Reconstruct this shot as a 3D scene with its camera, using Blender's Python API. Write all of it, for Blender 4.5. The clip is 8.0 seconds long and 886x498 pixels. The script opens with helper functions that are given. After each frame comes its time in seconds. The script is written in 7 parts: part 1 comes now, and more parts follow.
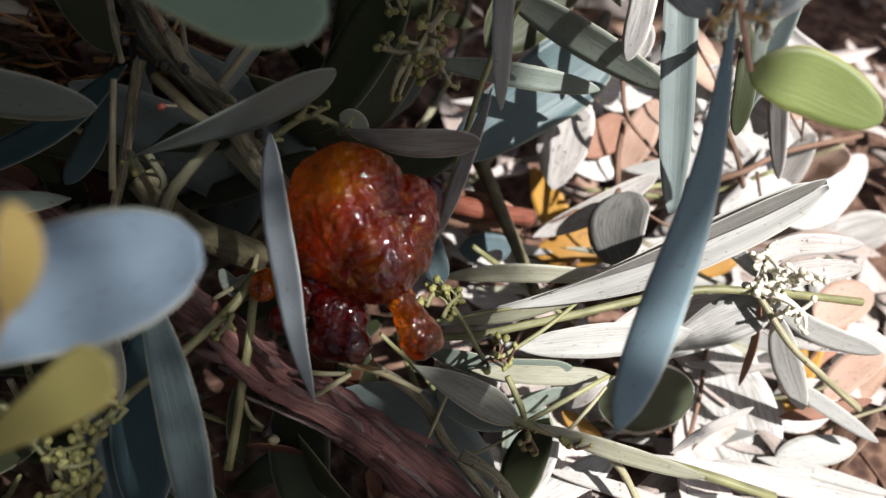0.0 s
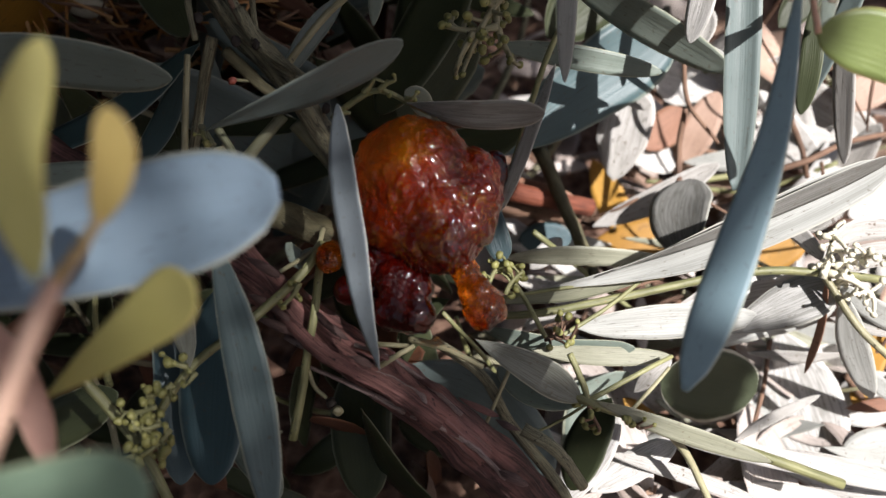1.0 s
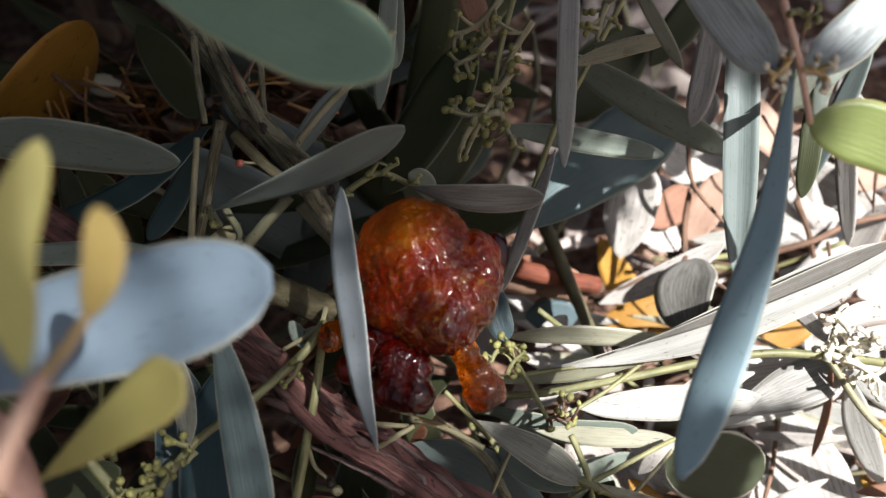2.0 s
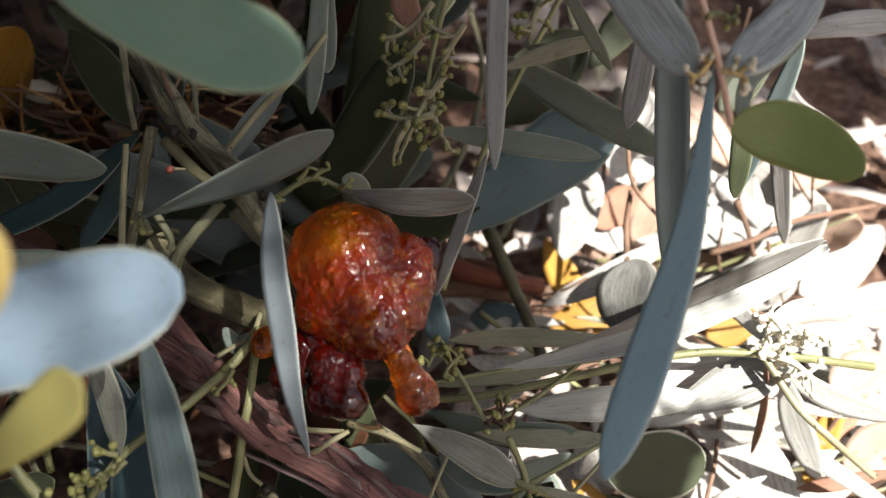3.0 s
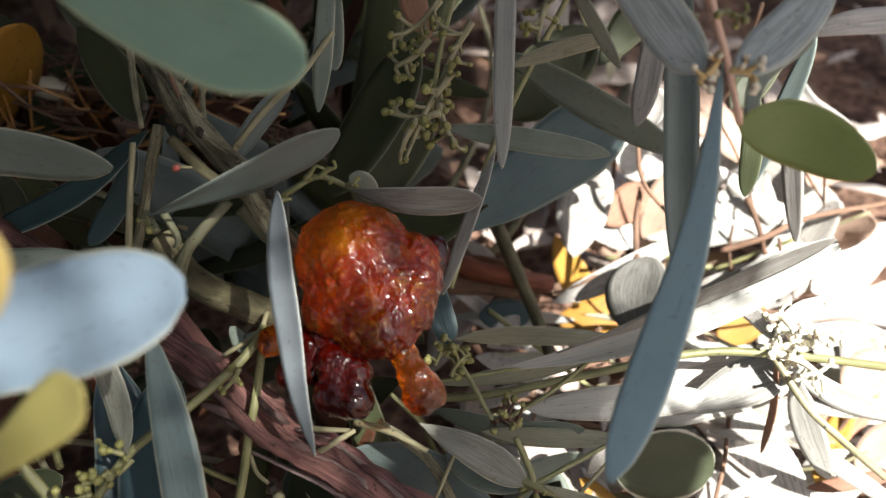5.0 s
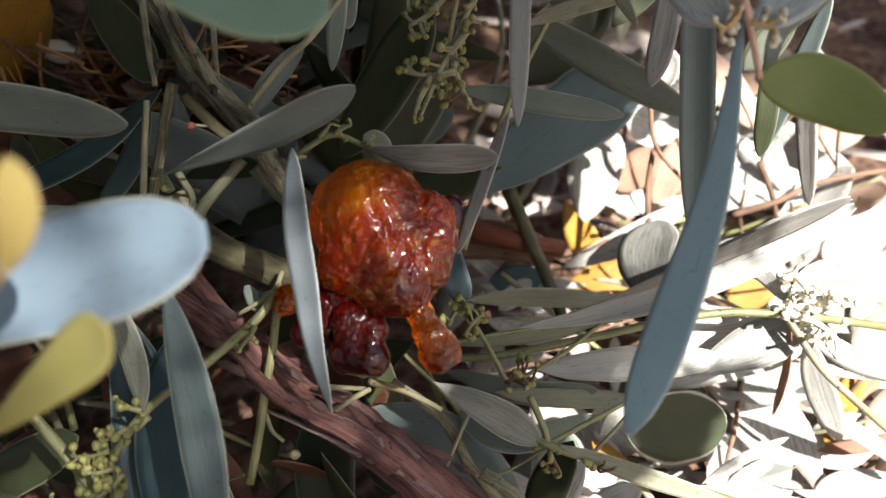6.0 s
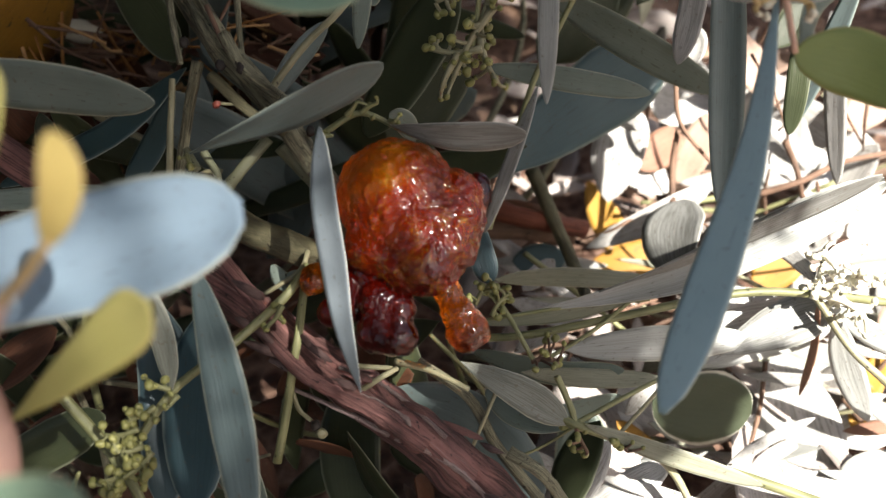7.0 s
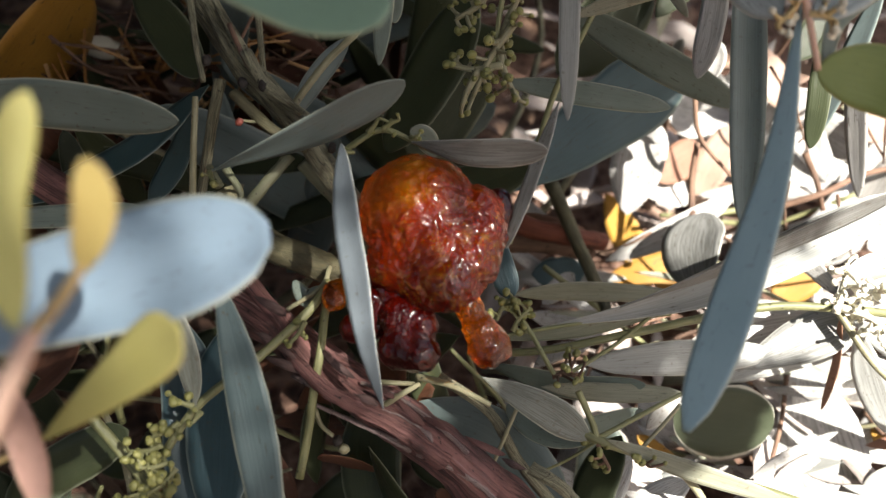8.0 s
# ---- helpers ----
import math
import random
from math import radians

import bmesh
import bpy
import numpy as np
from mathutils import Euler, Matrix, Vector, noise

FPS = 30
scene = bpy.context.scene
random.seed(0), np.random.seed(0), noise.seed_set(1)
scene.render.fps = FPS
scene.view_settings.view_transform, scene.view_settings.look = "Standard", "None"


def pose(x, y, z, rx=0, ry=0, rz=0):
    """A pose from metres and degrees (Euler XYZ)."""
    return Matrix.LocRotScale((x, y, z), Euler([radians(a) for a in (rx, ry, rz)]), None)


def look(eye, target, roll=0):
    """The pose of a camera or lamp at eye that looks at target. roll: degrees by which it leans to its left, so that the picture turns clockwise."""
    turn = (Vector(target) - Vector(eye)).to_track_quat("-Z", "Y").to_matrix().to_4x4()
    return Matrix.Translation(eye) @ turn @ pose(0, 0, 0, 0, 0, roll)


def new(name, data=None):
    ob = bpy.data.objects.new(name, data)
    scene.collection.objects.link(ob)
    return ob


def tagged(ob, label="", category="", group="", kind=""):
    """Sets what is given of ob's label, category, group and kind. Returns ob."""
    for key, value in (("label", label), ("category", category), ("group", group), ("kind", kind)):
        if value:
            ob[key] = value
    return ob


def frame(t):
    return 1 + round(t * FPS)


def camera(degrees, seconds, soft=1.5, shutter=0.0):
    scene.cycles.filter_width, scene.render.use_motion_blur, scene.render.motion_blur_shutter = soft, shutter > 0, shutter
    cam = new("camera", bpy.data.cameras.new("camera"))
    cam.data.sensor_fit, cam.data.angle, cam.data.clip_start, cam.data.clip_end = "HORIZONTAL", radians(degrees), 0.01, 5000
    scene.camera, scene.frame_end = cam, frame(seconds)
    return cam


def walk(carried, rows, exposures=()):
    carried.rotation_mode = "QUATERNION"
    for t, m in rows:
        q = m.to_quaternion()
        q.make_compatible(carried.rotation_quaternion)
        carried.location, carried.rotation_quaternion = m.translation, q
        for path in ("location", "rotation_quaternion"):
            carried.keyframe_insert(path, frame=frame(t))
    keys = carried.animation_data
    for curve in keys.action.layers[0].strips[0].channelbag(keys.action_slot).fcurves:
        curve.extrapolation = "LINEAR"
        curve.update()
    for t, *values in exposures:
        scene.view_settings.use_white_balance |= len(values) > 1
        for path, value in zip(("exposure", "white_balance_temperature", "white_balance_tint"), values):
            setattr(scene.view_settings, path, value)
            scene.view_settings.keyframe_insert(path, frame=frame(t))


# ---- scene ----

# ---- camera ----
cam = camera(50, 8.0, soft=1.35)
cam.data.dof.use_dof = True
cam.data.dof.focus_distance = 0.208
cam.data.dof.aperture_fstop = 14.0
walk(cam, [
    (0.0, pose(-0.00437, 0.00932, 0.23799, 42.005, -2.976, -2.906)),
    (0.5, pose(-0.00406, 0.00491, 0.23629, 42.289, -1.625, -1.799)),
    (1.0, pose(-0.00699, -0.00016, 0.23123, 43.692, -0.889, -0.624)),
    (1.5, pose(-0.00854, -0.00030, 0.23154, 45.715, -0.538, 0.226)),
    (1.7, pose(-0.00643, 0.00001, 0.23514, 46.928, -0.163, 0.834)),
    (2.8, pose(0.00334, 0.00124, 0.23529, 48.001, -1.085, -0.728)),
    (3.0, pose(0.00514, 0.00086, 0.23545, 47.743, -0.980, -1.090)),
    (3.5, pose(0.00699, 0.00019, 0.23477, 47.561, -1.129, -1.423)),
    (4.0, pose(0.00570, -0.00052, 0.23525, 47.695, -0.518, -0.685)),
    (4.2, pose(0.00552, 0.00029, 0.23592, 47.797, -0.452, -0.590)),
    (5.3, pose(0.00659, 0.00247, 0.23594, 46.958, -0.560, -0.433)),
    (5.5, pose(0.00586, 0.00197, 0.23552, 46.758, -0.618, -0.461)),
    (6.0, pose(0.00347, -0.00021, 0.23253, 46.016, -0.484, -0.409)),
    (6.5, pose(0.00054, -0.00017, 0.23206, 45.363, 0.221, 0.109)),
    (7.0, pose(-0.00000, -0.00000, 0.23110, 45.000, 0.001, -0.001)),
    (7.5, pose(-0.00047, 0.00051, 0.23234, 45.414, 0.340, 0.439)),
    (8.0, pose(-0.00156, 0.00085, 0.23269, 45.454, 0.688, 0.485)),
], exposures=[(0.0, 0.9, 6550, 14), (1.5, 0.98, 6550, 14), (1.7, 1.06, 6550, 14), (2.8, 1.68, 6850, 10), (8.0, 1.86, 6850, 10)])

# ---- daylight ----
SUN = Vector((0.432, -0.428, 0.794)).normalized()
world = bpy.data.worlds.new("sky")
scene.world = world
world.use_nodes = True
wn = world.node_tree.nodes
sky = wn.new("ShaderNodeTexSky")
sky.sky_type = "NISHITA"
sky.sun_disc = False
sky.dust_density = 3.5
sky.ozone_density = 0.9
sky.sun_elevation = math.asin(SUN.z)
sky.sun_rotation = math.atan2(SUN.x, SUN.y)
wn["Background"].inputs["Strength"].default_value = 0.05
world.node_tree.links.new(sky.outputs["Color"], wn["Background"].inputs["Color"])
sun_data = bpy.data.lights.new("sun", "SUN")
sun_data.energy = 5.0
sun_data.angle = radians(0.53)
sun_data.color = (1.0, 0.985, 0.965)
sun = new("sun", sun_data)
sun.matrix_world = look(SUN, (0, 0, 0))


# ---- materials ----
def material(name):
    m = bpy.data.materials.new(name)
    m.use_nodes = True
    n = m.node_tree.nodes
    return m, n, m.node_tree.links, n["Principled BSDF"], n["Material Output"]


def ramp(n, stops):
    r = n.new("ShaderNodeValToRGB")
    while len(r.color_ramp.elements) < len(stops):
        r.color_ramp.elements.new(0.5)
    for e, (p, c) in zip(r.color_ramp.elements, stops):
        e.position, e.color = p, (*c, 1)
    return r


def texture(n, l, kind, source, **values):
    t = n.new(kind)
    for k, v in values.items():
        t.inputs[k].default_value = v
    if source:
        l.new(source, t.inputs["Vector"])
    return t


def calc(n, l, op, a, b=0.0, c=0.0):
    m = n.new("ShaderNodeMath")
    m.operation = op
    for i, v in enumerate((a, b, c)):
        if isinstance(v, (int, float)):
            m.inputs[i].default_value = v
        else:
            l.new(v, m.inputs[i])
    return m.outputs[0]


def mixed(n, l, fac, a, b, kind="MIX"):
    m = n.new("ShaderNodeMix")
    m.data_type, m.blend_type = "RGBA", kind
    for i, v in ((0, fac), (6, a), (7, b)):
        if isinstance(v, (int, float)):
            m.inputs[i].default_value = v
        elif isinstance(v, tuple):
            m.inputs[i].default_value = (*v, 1)
        else:
            l.new(v, m.inputs[i])
    return m.outputs[2]


def leaf_material(name, low, high, rim, veins=0.25, spots=0.5, rough=0.42, glow=0.18, gloss=0.35, relief=0.35, per_island=False):
    """A leathery leaf: long fine veins and a pale rim by its UV, blotches, specks and some light let through."""
    m, n, l, p, out = material(name)
    uv = n.new("ShaderNodeUVMap").outputs["UV"]
    co = n.new("ShaderNodeTexCoord").outputs["Object"]
    if per_island:
        rnd = n.new("ShaderNodeNewGeometry").outputs["Random Per Island"]
    else:
        rnd = n.new("ShaderNodeObjectInfo").outputs["Random"]
    big = texture(n, l, "ShaderNodeTexNoise", co, Scale=90.0, Detail=4.0)
    tone = calc(n, l, "ADD", calc(n, l, "MULTIPLY", big.outputs["Fac"], 0.6), calc(n, l, "MULTIPLY", rnd, 0.5))
    base = ramp(n, [(0.2, low), (0.85, high)])
    l.new(tone, base.inputs["Fac"])
    sep = n.new("ShaderNodeSeparateXYZ")
    l.new(uv, sep.inputs[0])
    across, along = sep.outputs["X"], sep.outputs["Y"]
    # veins: fine lines that run along the blade
    comb = n.new("ShaderNodeCombineXYZ")
    l.new(calc(n, l, "MULTIPLY", across, 14.0), comb.inputs["X"])
    l.new(calc(n, l, "MULTIPLY", along, 1.3), comb.inputs["Y"])
    l.new(calc(n, l, "MULTIPLY", rnd, 40.0), comb.inputs["Z"])
    vein = texture(n, l, "ShaderNodeTexNoise", comb.outputs[0], Scale=1.6, Detail=2.0)
    line = ramp(n, [(0.40, (0, 0, 0)), (0.50, (1, 1, 1)), (0.60, (0, 0, 0))])
    l.new(vein.outputs["Fac"], line.inputs["Fac"])
    dark = mixed(n, l, calc(n, l, "MULTIPLY", line.outputs["Color"], veins), base.outputs["Color"],
                 mixed(n, l, 1.0, base.outputs["Color"], (0.55, 0.55, 0.52), "MULTIPLY"))
    speck = texture(n, l, "ShaderNodeTexNoise", co, Scale=900.0, Detail=2.0)
    mark = ramp(n, [(0.655, (0, 0, 0)), (0.70, (1, 1, 1))])
    l.new(speck.outputs["Fac"], mark.inputs["Fac"])
    dark = mixed(n, l, calc(n, l, "MULTIPLY", mark.outputs["Color"], spots), dark, (0.10, 0.065, 0.04))
    # short dark dashes of scab along the veins
    dash_at = n.new("ShaderNodeCombineXYZ")
    l.new(calc(n, l, "MULTIPLY", across, 26.0), dash_at.inputs["X"])
    l.new(calc(n, l, "MULTIPLY", along, 11.0), dash_at.inputs["Y"])
    l.new(calc(n, l, "MULTIPLY", rnd, 70.0), dash_at.inputs["Z"])
    dash = texture(n, l, "ShaderNodeTexNoise", dash_at.outputs[0], Scale=1.0, Detail=1.0)
    scab = ramp(n, [(0.70, (0, 0, 0)), (0.73, (1, 1, 1))])
    l.new(dash.outputs["Fac"], scab.inputs["Fac"])
    dark = mixed(n, l, calc(n, l, "MULTIPLY", scab.outputs["Color"], spots * 1.3 if spots < 0.7 else 0.9), dark, (0.045, 0.035, 0.025))
    edge = calc(n, l, "ABSOLUTE", calc(n, l, "SUBTRACT", across, 0.5))
    wob = calc(n, l, "MULTIPLY_ADD", big.outputs["Fac"], 0.06, edge)
    border = ramp(n, [(0.485, (0, 0, 0)), (0.515, (1, 1, 1))])
    l.new(wob, border.inputs["Fac"])
    colour = mixed(n, l, calc(n, l, "MULTIPLY", border.outputs["Color"], 0.8), dark, rim)
    l.new(colour, p.inputs["Base Color"])
    p.inputs["Roughness"].default_value = rough
    p.inputs["Specular IOR Level"].default_value = gloss
    bump = n.new("ShaderNodeBump")
    bump.inputs["Strength"].default_value = relief
    bump.inputs["Distance"].default_value = 0.0003
    fine = texture(n, l, "ShaderNodeTexNoise", co, Scale=2600.0, Detail=3.0)
    l.new(calc(n, l, "MULTIPLY_ADD", fine.outputs["Fac"], 0.25, vein.outputs["Fac"]), bump.inputs["Height"])
    l.new(bump.outputs["Normal"], p.inputs["Normal"])
    through_light = n.new("ShaderNodeBsdfTranslucent")
    l.new(mixed(n, l, 0.5, colour, (0.31, 0.34, 0.16)), through_light.inputs["Color"])
    mix = n.new("ShaderNodeMixShader")
    mix.inputs[0].default_value = glow
    l.new(p.outputs[0], mix.inputs[1])
    l.new(through_light.outputs[0], mix.inputs[2])
    l.new(mix.outputs[0], out.inputs["Surface"])
    return m


def bark_material(name, low, high, streak, scale=400.0, rough=0.75, relief=0.0008, scuff=None, crack=0.0, flakes=0.3, drawn=1.0):
    """Bark: colour streaks drawn out along the stem by its UV, cracks and flakes."""
    m, n, l, p, out = material(name)
    uv = n.new("ShaderNodeUVMap").outputs["UV"]
    co = n.new("ShaderNodeTexCoord").outputs["Object"]
    rnd = n.new("ShaderNodeObjectInfo").outputs["Random"]
    stretch = n.new("ShaderNodeMapping")
    stretch.inputs["Scale"].default_value = (streak, 0.5 * drawn, 1.0)
    l.new(uv, stretch.inputs["Vector"])
    fibre = texture(n, l, "ShaderNodeTexNoise", stretch.outputs[0], Scale=3.0, Detail=6.0, Roughness=0.65)
    flake = texture(n, l, "ShaderNodeTexVoronoi", co, Scale=scale)
    big = texture(n, l, "ShaderNodeTexNoise", co, Scale=120.0, Detail=4.0)
    v = calc(n, l, "MULTIPLY_ADD", big.outputs["Fac"], 0.5, calc(n, l, "MULTIPLY", fibre.outputs["Fac"], 0.6))
    v = calc(n, l, "MULTIPLY_ADD", rnd, 0.12, v)
    r = ramp(n, [(0.42, low), (0.55, tuple((a * 1.5 + b) / 2.5 for a, b in zip(low, high))), (0.68, high)])
    l.new(v, r.inputs["Fac"])
    pit = texture(n, l, "ShaderNodeTexNoise", co, Scale=700.0, Detail=2.0)
    hole = ramp(n, [(0.68, (0, 0, 0)), (0.73, (1, 1, 1))])
    l.new(pit.outputs["Fac"], hole.inputs["Fac"])
    skin = r.outputs["Color"]
    if scuff:
        worn = texture(n, l, "ShaderNodeTexNoise", stretch.outputs[0], Scale=1.1, Detail=8.0, Roughness=0.8)
        patch = ramp(n, [(0.57, (0, 0, 0)), (0.63, (1, 1, 1))])
        l.new(worn.outputs["Fac"], patch.inputs["Fac"])
        skin = mixed(n, l, calc(n, l, "MULTIPLY", patch.outputs["Color"], 0.75), skin, scuff)
    l.new(mixed(n, l, calc(n, l, "MULTIPLY", hole.outputs["Color"], 0.8), skin, (0.012, 0.009, 0.008)), p.inputs["Base Color"])
    p.inputs["Roughness"].default_value = rough
    if crack:
        along = n.new("ShaderNodeMapping")
        along.inputs["Scale"].default_value = (streak * 1.6, 0.9 * drawn, 1.0)
        l.new(uv, along.inputs["Vector"])
        rift = texture(n, l, "ShaderNodeTexNoise", along.outputs[0], Scale=1.4, Detail=5.0, Roughness=0.7, Distortion=0.6)
        deep = calc(n, l, "ABSOLUTE", calc(n, l, "SUBTRACT", rift.outputs["Fac"], 0.5))
        gap = ramp(n, [(0.006, (1, 1, 1)), (0.028, (0, 0, 0))])
        l.new(deep, gap.inputs["Fac"])
        old = p.inputs["Base Color"].links[0].from_socket
        l.new(mixed(n, l, calc(n, l, "MULTIPLY", gap.outputs["Color"], crack), old, (0.010, 0.006, 0.005)), p.inputs["Base Color"])
    bump = n.new("ShaderNodeBump")
    bump.inputs["Strength"].default_value = 0.8
    bump.inputs["Distance"].default_value = relief
    h = calc(n, l, "MULTIPLY_ADD", flake.outputs["Distance"], flakes, fibre.outputs["Fac"])
    if crack:
        h = calc(n, l, "SUBTRACT", h, calc(n, l, "MULTIPLY", gap.outputs["Color"], 0.35))
    l.new(h, bump.inputs["Height"])
    l.new(bump.outputs["Normal"], p.inputs["Normal"])
    return m


GLAUCOUS = leaf_material("glaucous_leaf", (0.104, 0.138, 0.112), (0.246, 0.288, 0.245), (0.46, 0.47, 0.35))
# lit copy of GLAUCOUS: strong sun is put into its paler colour
SUN_PALED = leaf_material("sun_paled_leaf", (0.300, 0.310, 0.290), (0.470, 0.475, 0.445), (0.58, 0.57, 0.50), veins=0.5, spots=0.4, rough=0.5)
ASH = leaf_material("ash_blue_leaf", (0.195, 0.230, 0.252), (0.290, 0.328, 0.352), (0.58, 0.58, 0.50), veins=0.06, spots=0.3, relief=0.12)
VEINED_ASH = leaf_material("veined_ash_leaf", (0.330, 0.385, 0.395), (0.480, 0.535, 0.540), (0.60, 0.60, 0.50), veins=0.85, spots=0.4, relief=0.2)
SLATE = leaf_material("slate_blue_leaf", (0.215, 0.325, 0.370), (0.330, 0.455, 0.500), (0.56, 0.57, 0.45), veins=0.06, spots=0.3, relief=0.12)
# waxy bloom, raised in tone to add the open skylight on it
BLOOM = leaf_material("skylit_bloom_leaf", (0.270, 0.370, 0.455), (0.380, 0.480, 0.560), (0.55, 0.55, 0.42), veins=0.08, spots=0.3, relief=0.12)
# teal darkened to a shaded look; the leaf itself is a lighter grey
SHADE_TEAL = leaf_material("shade_teal_leaf", (0.042, 0.078, 0.080), (0.082, 0.132, 0.138), (0.30, 0.34, 0.29), veins=0.15, spots=0.3)
TEAL = leaf_material("teal_leaf", (0.080, 0.115, 0.110), (0.160, 0.200, 0.192), (0.24, 0.27, 0.23), veins=0.15, spots=0.3)
DEEP_TEAL = leaf_material("deep_teal_leaf", (0.030, 0.062, 0.072), (0.066, 0.112, 0.126), (0.26, 0.31, 0.28), veins=0.15, spots=0.3)
RIMMED_TEAL = leaf_material("pale_edged_teal_leaf", (0.066, 0.104, 0.106), (0.132, 0.180, 0.180), (0.52, 0.53, 0.40), veins=0.15, spots=0.5)
RIMMED_GREEN = leaf_material("pale_edged_green_leaf", (0.112, 0.150, 0.132), (0.205, 0.248, 0.220), (0.52, 0.53, 0.40), veins=0.15, spots=0.5)
OLIVE = leaf_material("olive_leaf", (0.170, 0.225, 0.070), (0.255, 0.315, 0.105), (0.38, 0.36, 0.14), veins=0.15, spots=0.1, glow=0.3)
SAGE = leaf_material("sage_leaf", (0.225, 0.340, 0.240), (0.310, 0.430, 0.310), (0.50, 0.52, 0.33), veins=0.12, spots=0.1)
YOUNG = leaf_material("young_yellow_leaf", (0.56, 0.53, 0.150), (0.75, 0.70, 0.27), (0.62, 0.47, 0.20), veins=0.1, spots=0.1, glow=0.35)
DRY = leaf_material("dry_leaf", (0.34, 0.325, 0.30), (0.57, 0.555, 0.53), (0.55, 0.53, 0.49), veins=0.75, spots=0.8, rough=0.6, glow=0.08)
PALE_LEAF = leaf_material("pale_olive_leaf", (0.230, 0.235, 0.165), (0.360, 0.360, 0.275), (0.46, 0.45, 0.33), veins=0.6)
PINK_LEAF = leaf_material("pinkish_young_leaf", (0.36, 0.19, 0.15), (0.48, 0.28, 0.22), (0.5, 0.34, 0.25), veins=0.2)
# olive leaf darkened well below its own tone: deep shade is in the colour
SHADED_OLIVE = leaf_material("shaded_olive_leaf", (0.019, 0.025, 0.013), (0.052, 0.062, 0.031), (0.18, 0.19, 0.13), veins=0.1, spots=0.2, glow=0.03, gloss=0.2)
# ribbed leaf whitened to imitate the glare of direct sun
SUNLIT_WHITE = leaf_material("sunlit_white_leaf", (0.46, 0.45, 0.43), (0.66, 0.65, 0.62), (0.6, 0.58, 0.53), veins=0.95, spots=0.4, rough=0.6, glow=0.08)
# darker copy of RUST for the background, with the shade mixed into its colour
SHADE_RUST = leaf_material("shade_rust_leaf", (0.045, 0.016, 0.009), (0.150, 0.062, 0.032), (0.12, 0.06, 0.035), veins=0.7, spots=0.8, rough=0.7, glow=0.04)
# dark face imitates a cast shadow, pale rim the sun on its edge
SHADED_SUNRIM = leaf_material("sunlit_edge_shaded_leaf", (0.028, 0.036, 0.021), (0.062, 0.074, 0.044), (0.62, 0.60, 0.50), veins=0.1, spots=0.15, glow=0.03, gloss=0.2)
BUD_LEAF = leaf_material("folded_amber_leaf", (0.44, 0.33, 0.105), (0.60, 0.49, 0.19), (0.60, 0.42, 0.24), veins=0.1, spots=0.1, glow=0.3)
PEEL = bark_material("peeling_bark", (0.080, 0.050, 0.044), (0.400, 0.300, 0.275), 4.0, relief=0.0010, crack=0.6)
# rust-red of the branch, darkened to include the shade it lies in
RUST_BRANCH = bark_material("rust_branch", (0.050, 0.013, 0.007), (0.180, 0.050, 0.024), 5.0, relief=0.0006)
FLAKE = bark_material("bark_flake", (0.032, 0.018, 0.016), (0.165, 0.100, 0.090), 6.0, relief=0.0008)
RIBBED = leaf_material("ribbed_green_leaf", (0.150, 0.160, 0.132), (0.275, 0.285, 0.240), (0.48, 0.48, 0.38), veins=0.95, spots=0.4)
STRIPED = leaf_material("ribbed_grey_leaf", (0.21, 0.21, 0.195), (0.36, 0.36, 0.34), (0.48, 0.48, 0.42), veins=0.95, spots=0.5)
OCHRE = leaf_material("ochre_dead_leaf", (0.34, 0.17, 0.028), (0.50, 0.27, 0.05), (0.40, 0.22, 0.06), veins=0.2, spots=0.6, rough=0.55, glow=0.2)
RUST = leaf_material("rust_dead_leaf", (0.17, 0.075, 0.045), (0.38, 0.20, 0.13), (0.35, 0.2, 0.13), veins=0.4, spots=0.7, rough=0.6, glow=0.1)
PEACH = leaf_material("peach_dead_leaf", (0.34, 0.22, 0.16), (0.52, 0.37, 0.29), (0.45, 0.33, 0.26), veins=0.3, spots=0.5, rough=0.6, glow=0.1)
LITTER = leaf_material("mixed_litter", (0.055, 0.024, 0.013), (0.36, 0.235, 0.165), (0.30, 0.21, 0.15), veins=0.6, spots=0.7, rough=0.65, glow=0.05, per_island=True)
# leaf of the unseen foliage added to block light
UNSEEN_LEAF = leaf_material("unseen_leaf", (0.07, 0.095, 0.075), (0.15, 0.18, 0.14), (0.3, 0.33, 0.22), per_island=True)
# pale litter tone that holds the glare of sunlit ground
SUNLIT_LITTER = leaf_material("bleached_litter", (0.30, 0.235, 0.200), (0.64, 0.575, 0.53), (0.45, 0.40, 0.36), veins=0.6, spots=0.6, rough=0.65, glow=0.05, per_island=True)
BARK = bark_material("maroon_bark", (0.028, 0.012, 0.011), (0.270, 0.124, 0.108), 7.0, relief=0.0016, scuff=(0.33, 0.225, 0.205), crack=0.6, flakes=0.08, drawn=0.3)
GREY_BARK = bark_material("grey_green_bark", (0.064, 0.059, 0.034), (0.375, 0.352, 0.225), 9.0, relief=0.0008, crack=0.8)
OLIVE_BARK = bark_material("olive_bark", (0.060, 0.054, 0.028), (0.170, 0.152, 0.082), 2.5, relief=0.0004, crack=0.15)
GREEN_STEM = bark_material("green_stem", (0.100, 0.105, 0.044), (0.245, 0.243, 0.112), 4.0, relief=0.0002, rough=0.5)
# GREEN_STEM darkened so these stems read as lying in shade
SHADED_STEM = bark_material("shaded_green_stem", (0.070, 0.075, 0.042), (0.165, 0.168, 0.102), 4.0, relief=0.0002, rough=0.6)
PALE_STEM = bark_material("pale_stem", (0.155, 0.143, 0.078), (0.315, 0.295, 0.178), 4.0, relief=0.0002, rough=0.5)
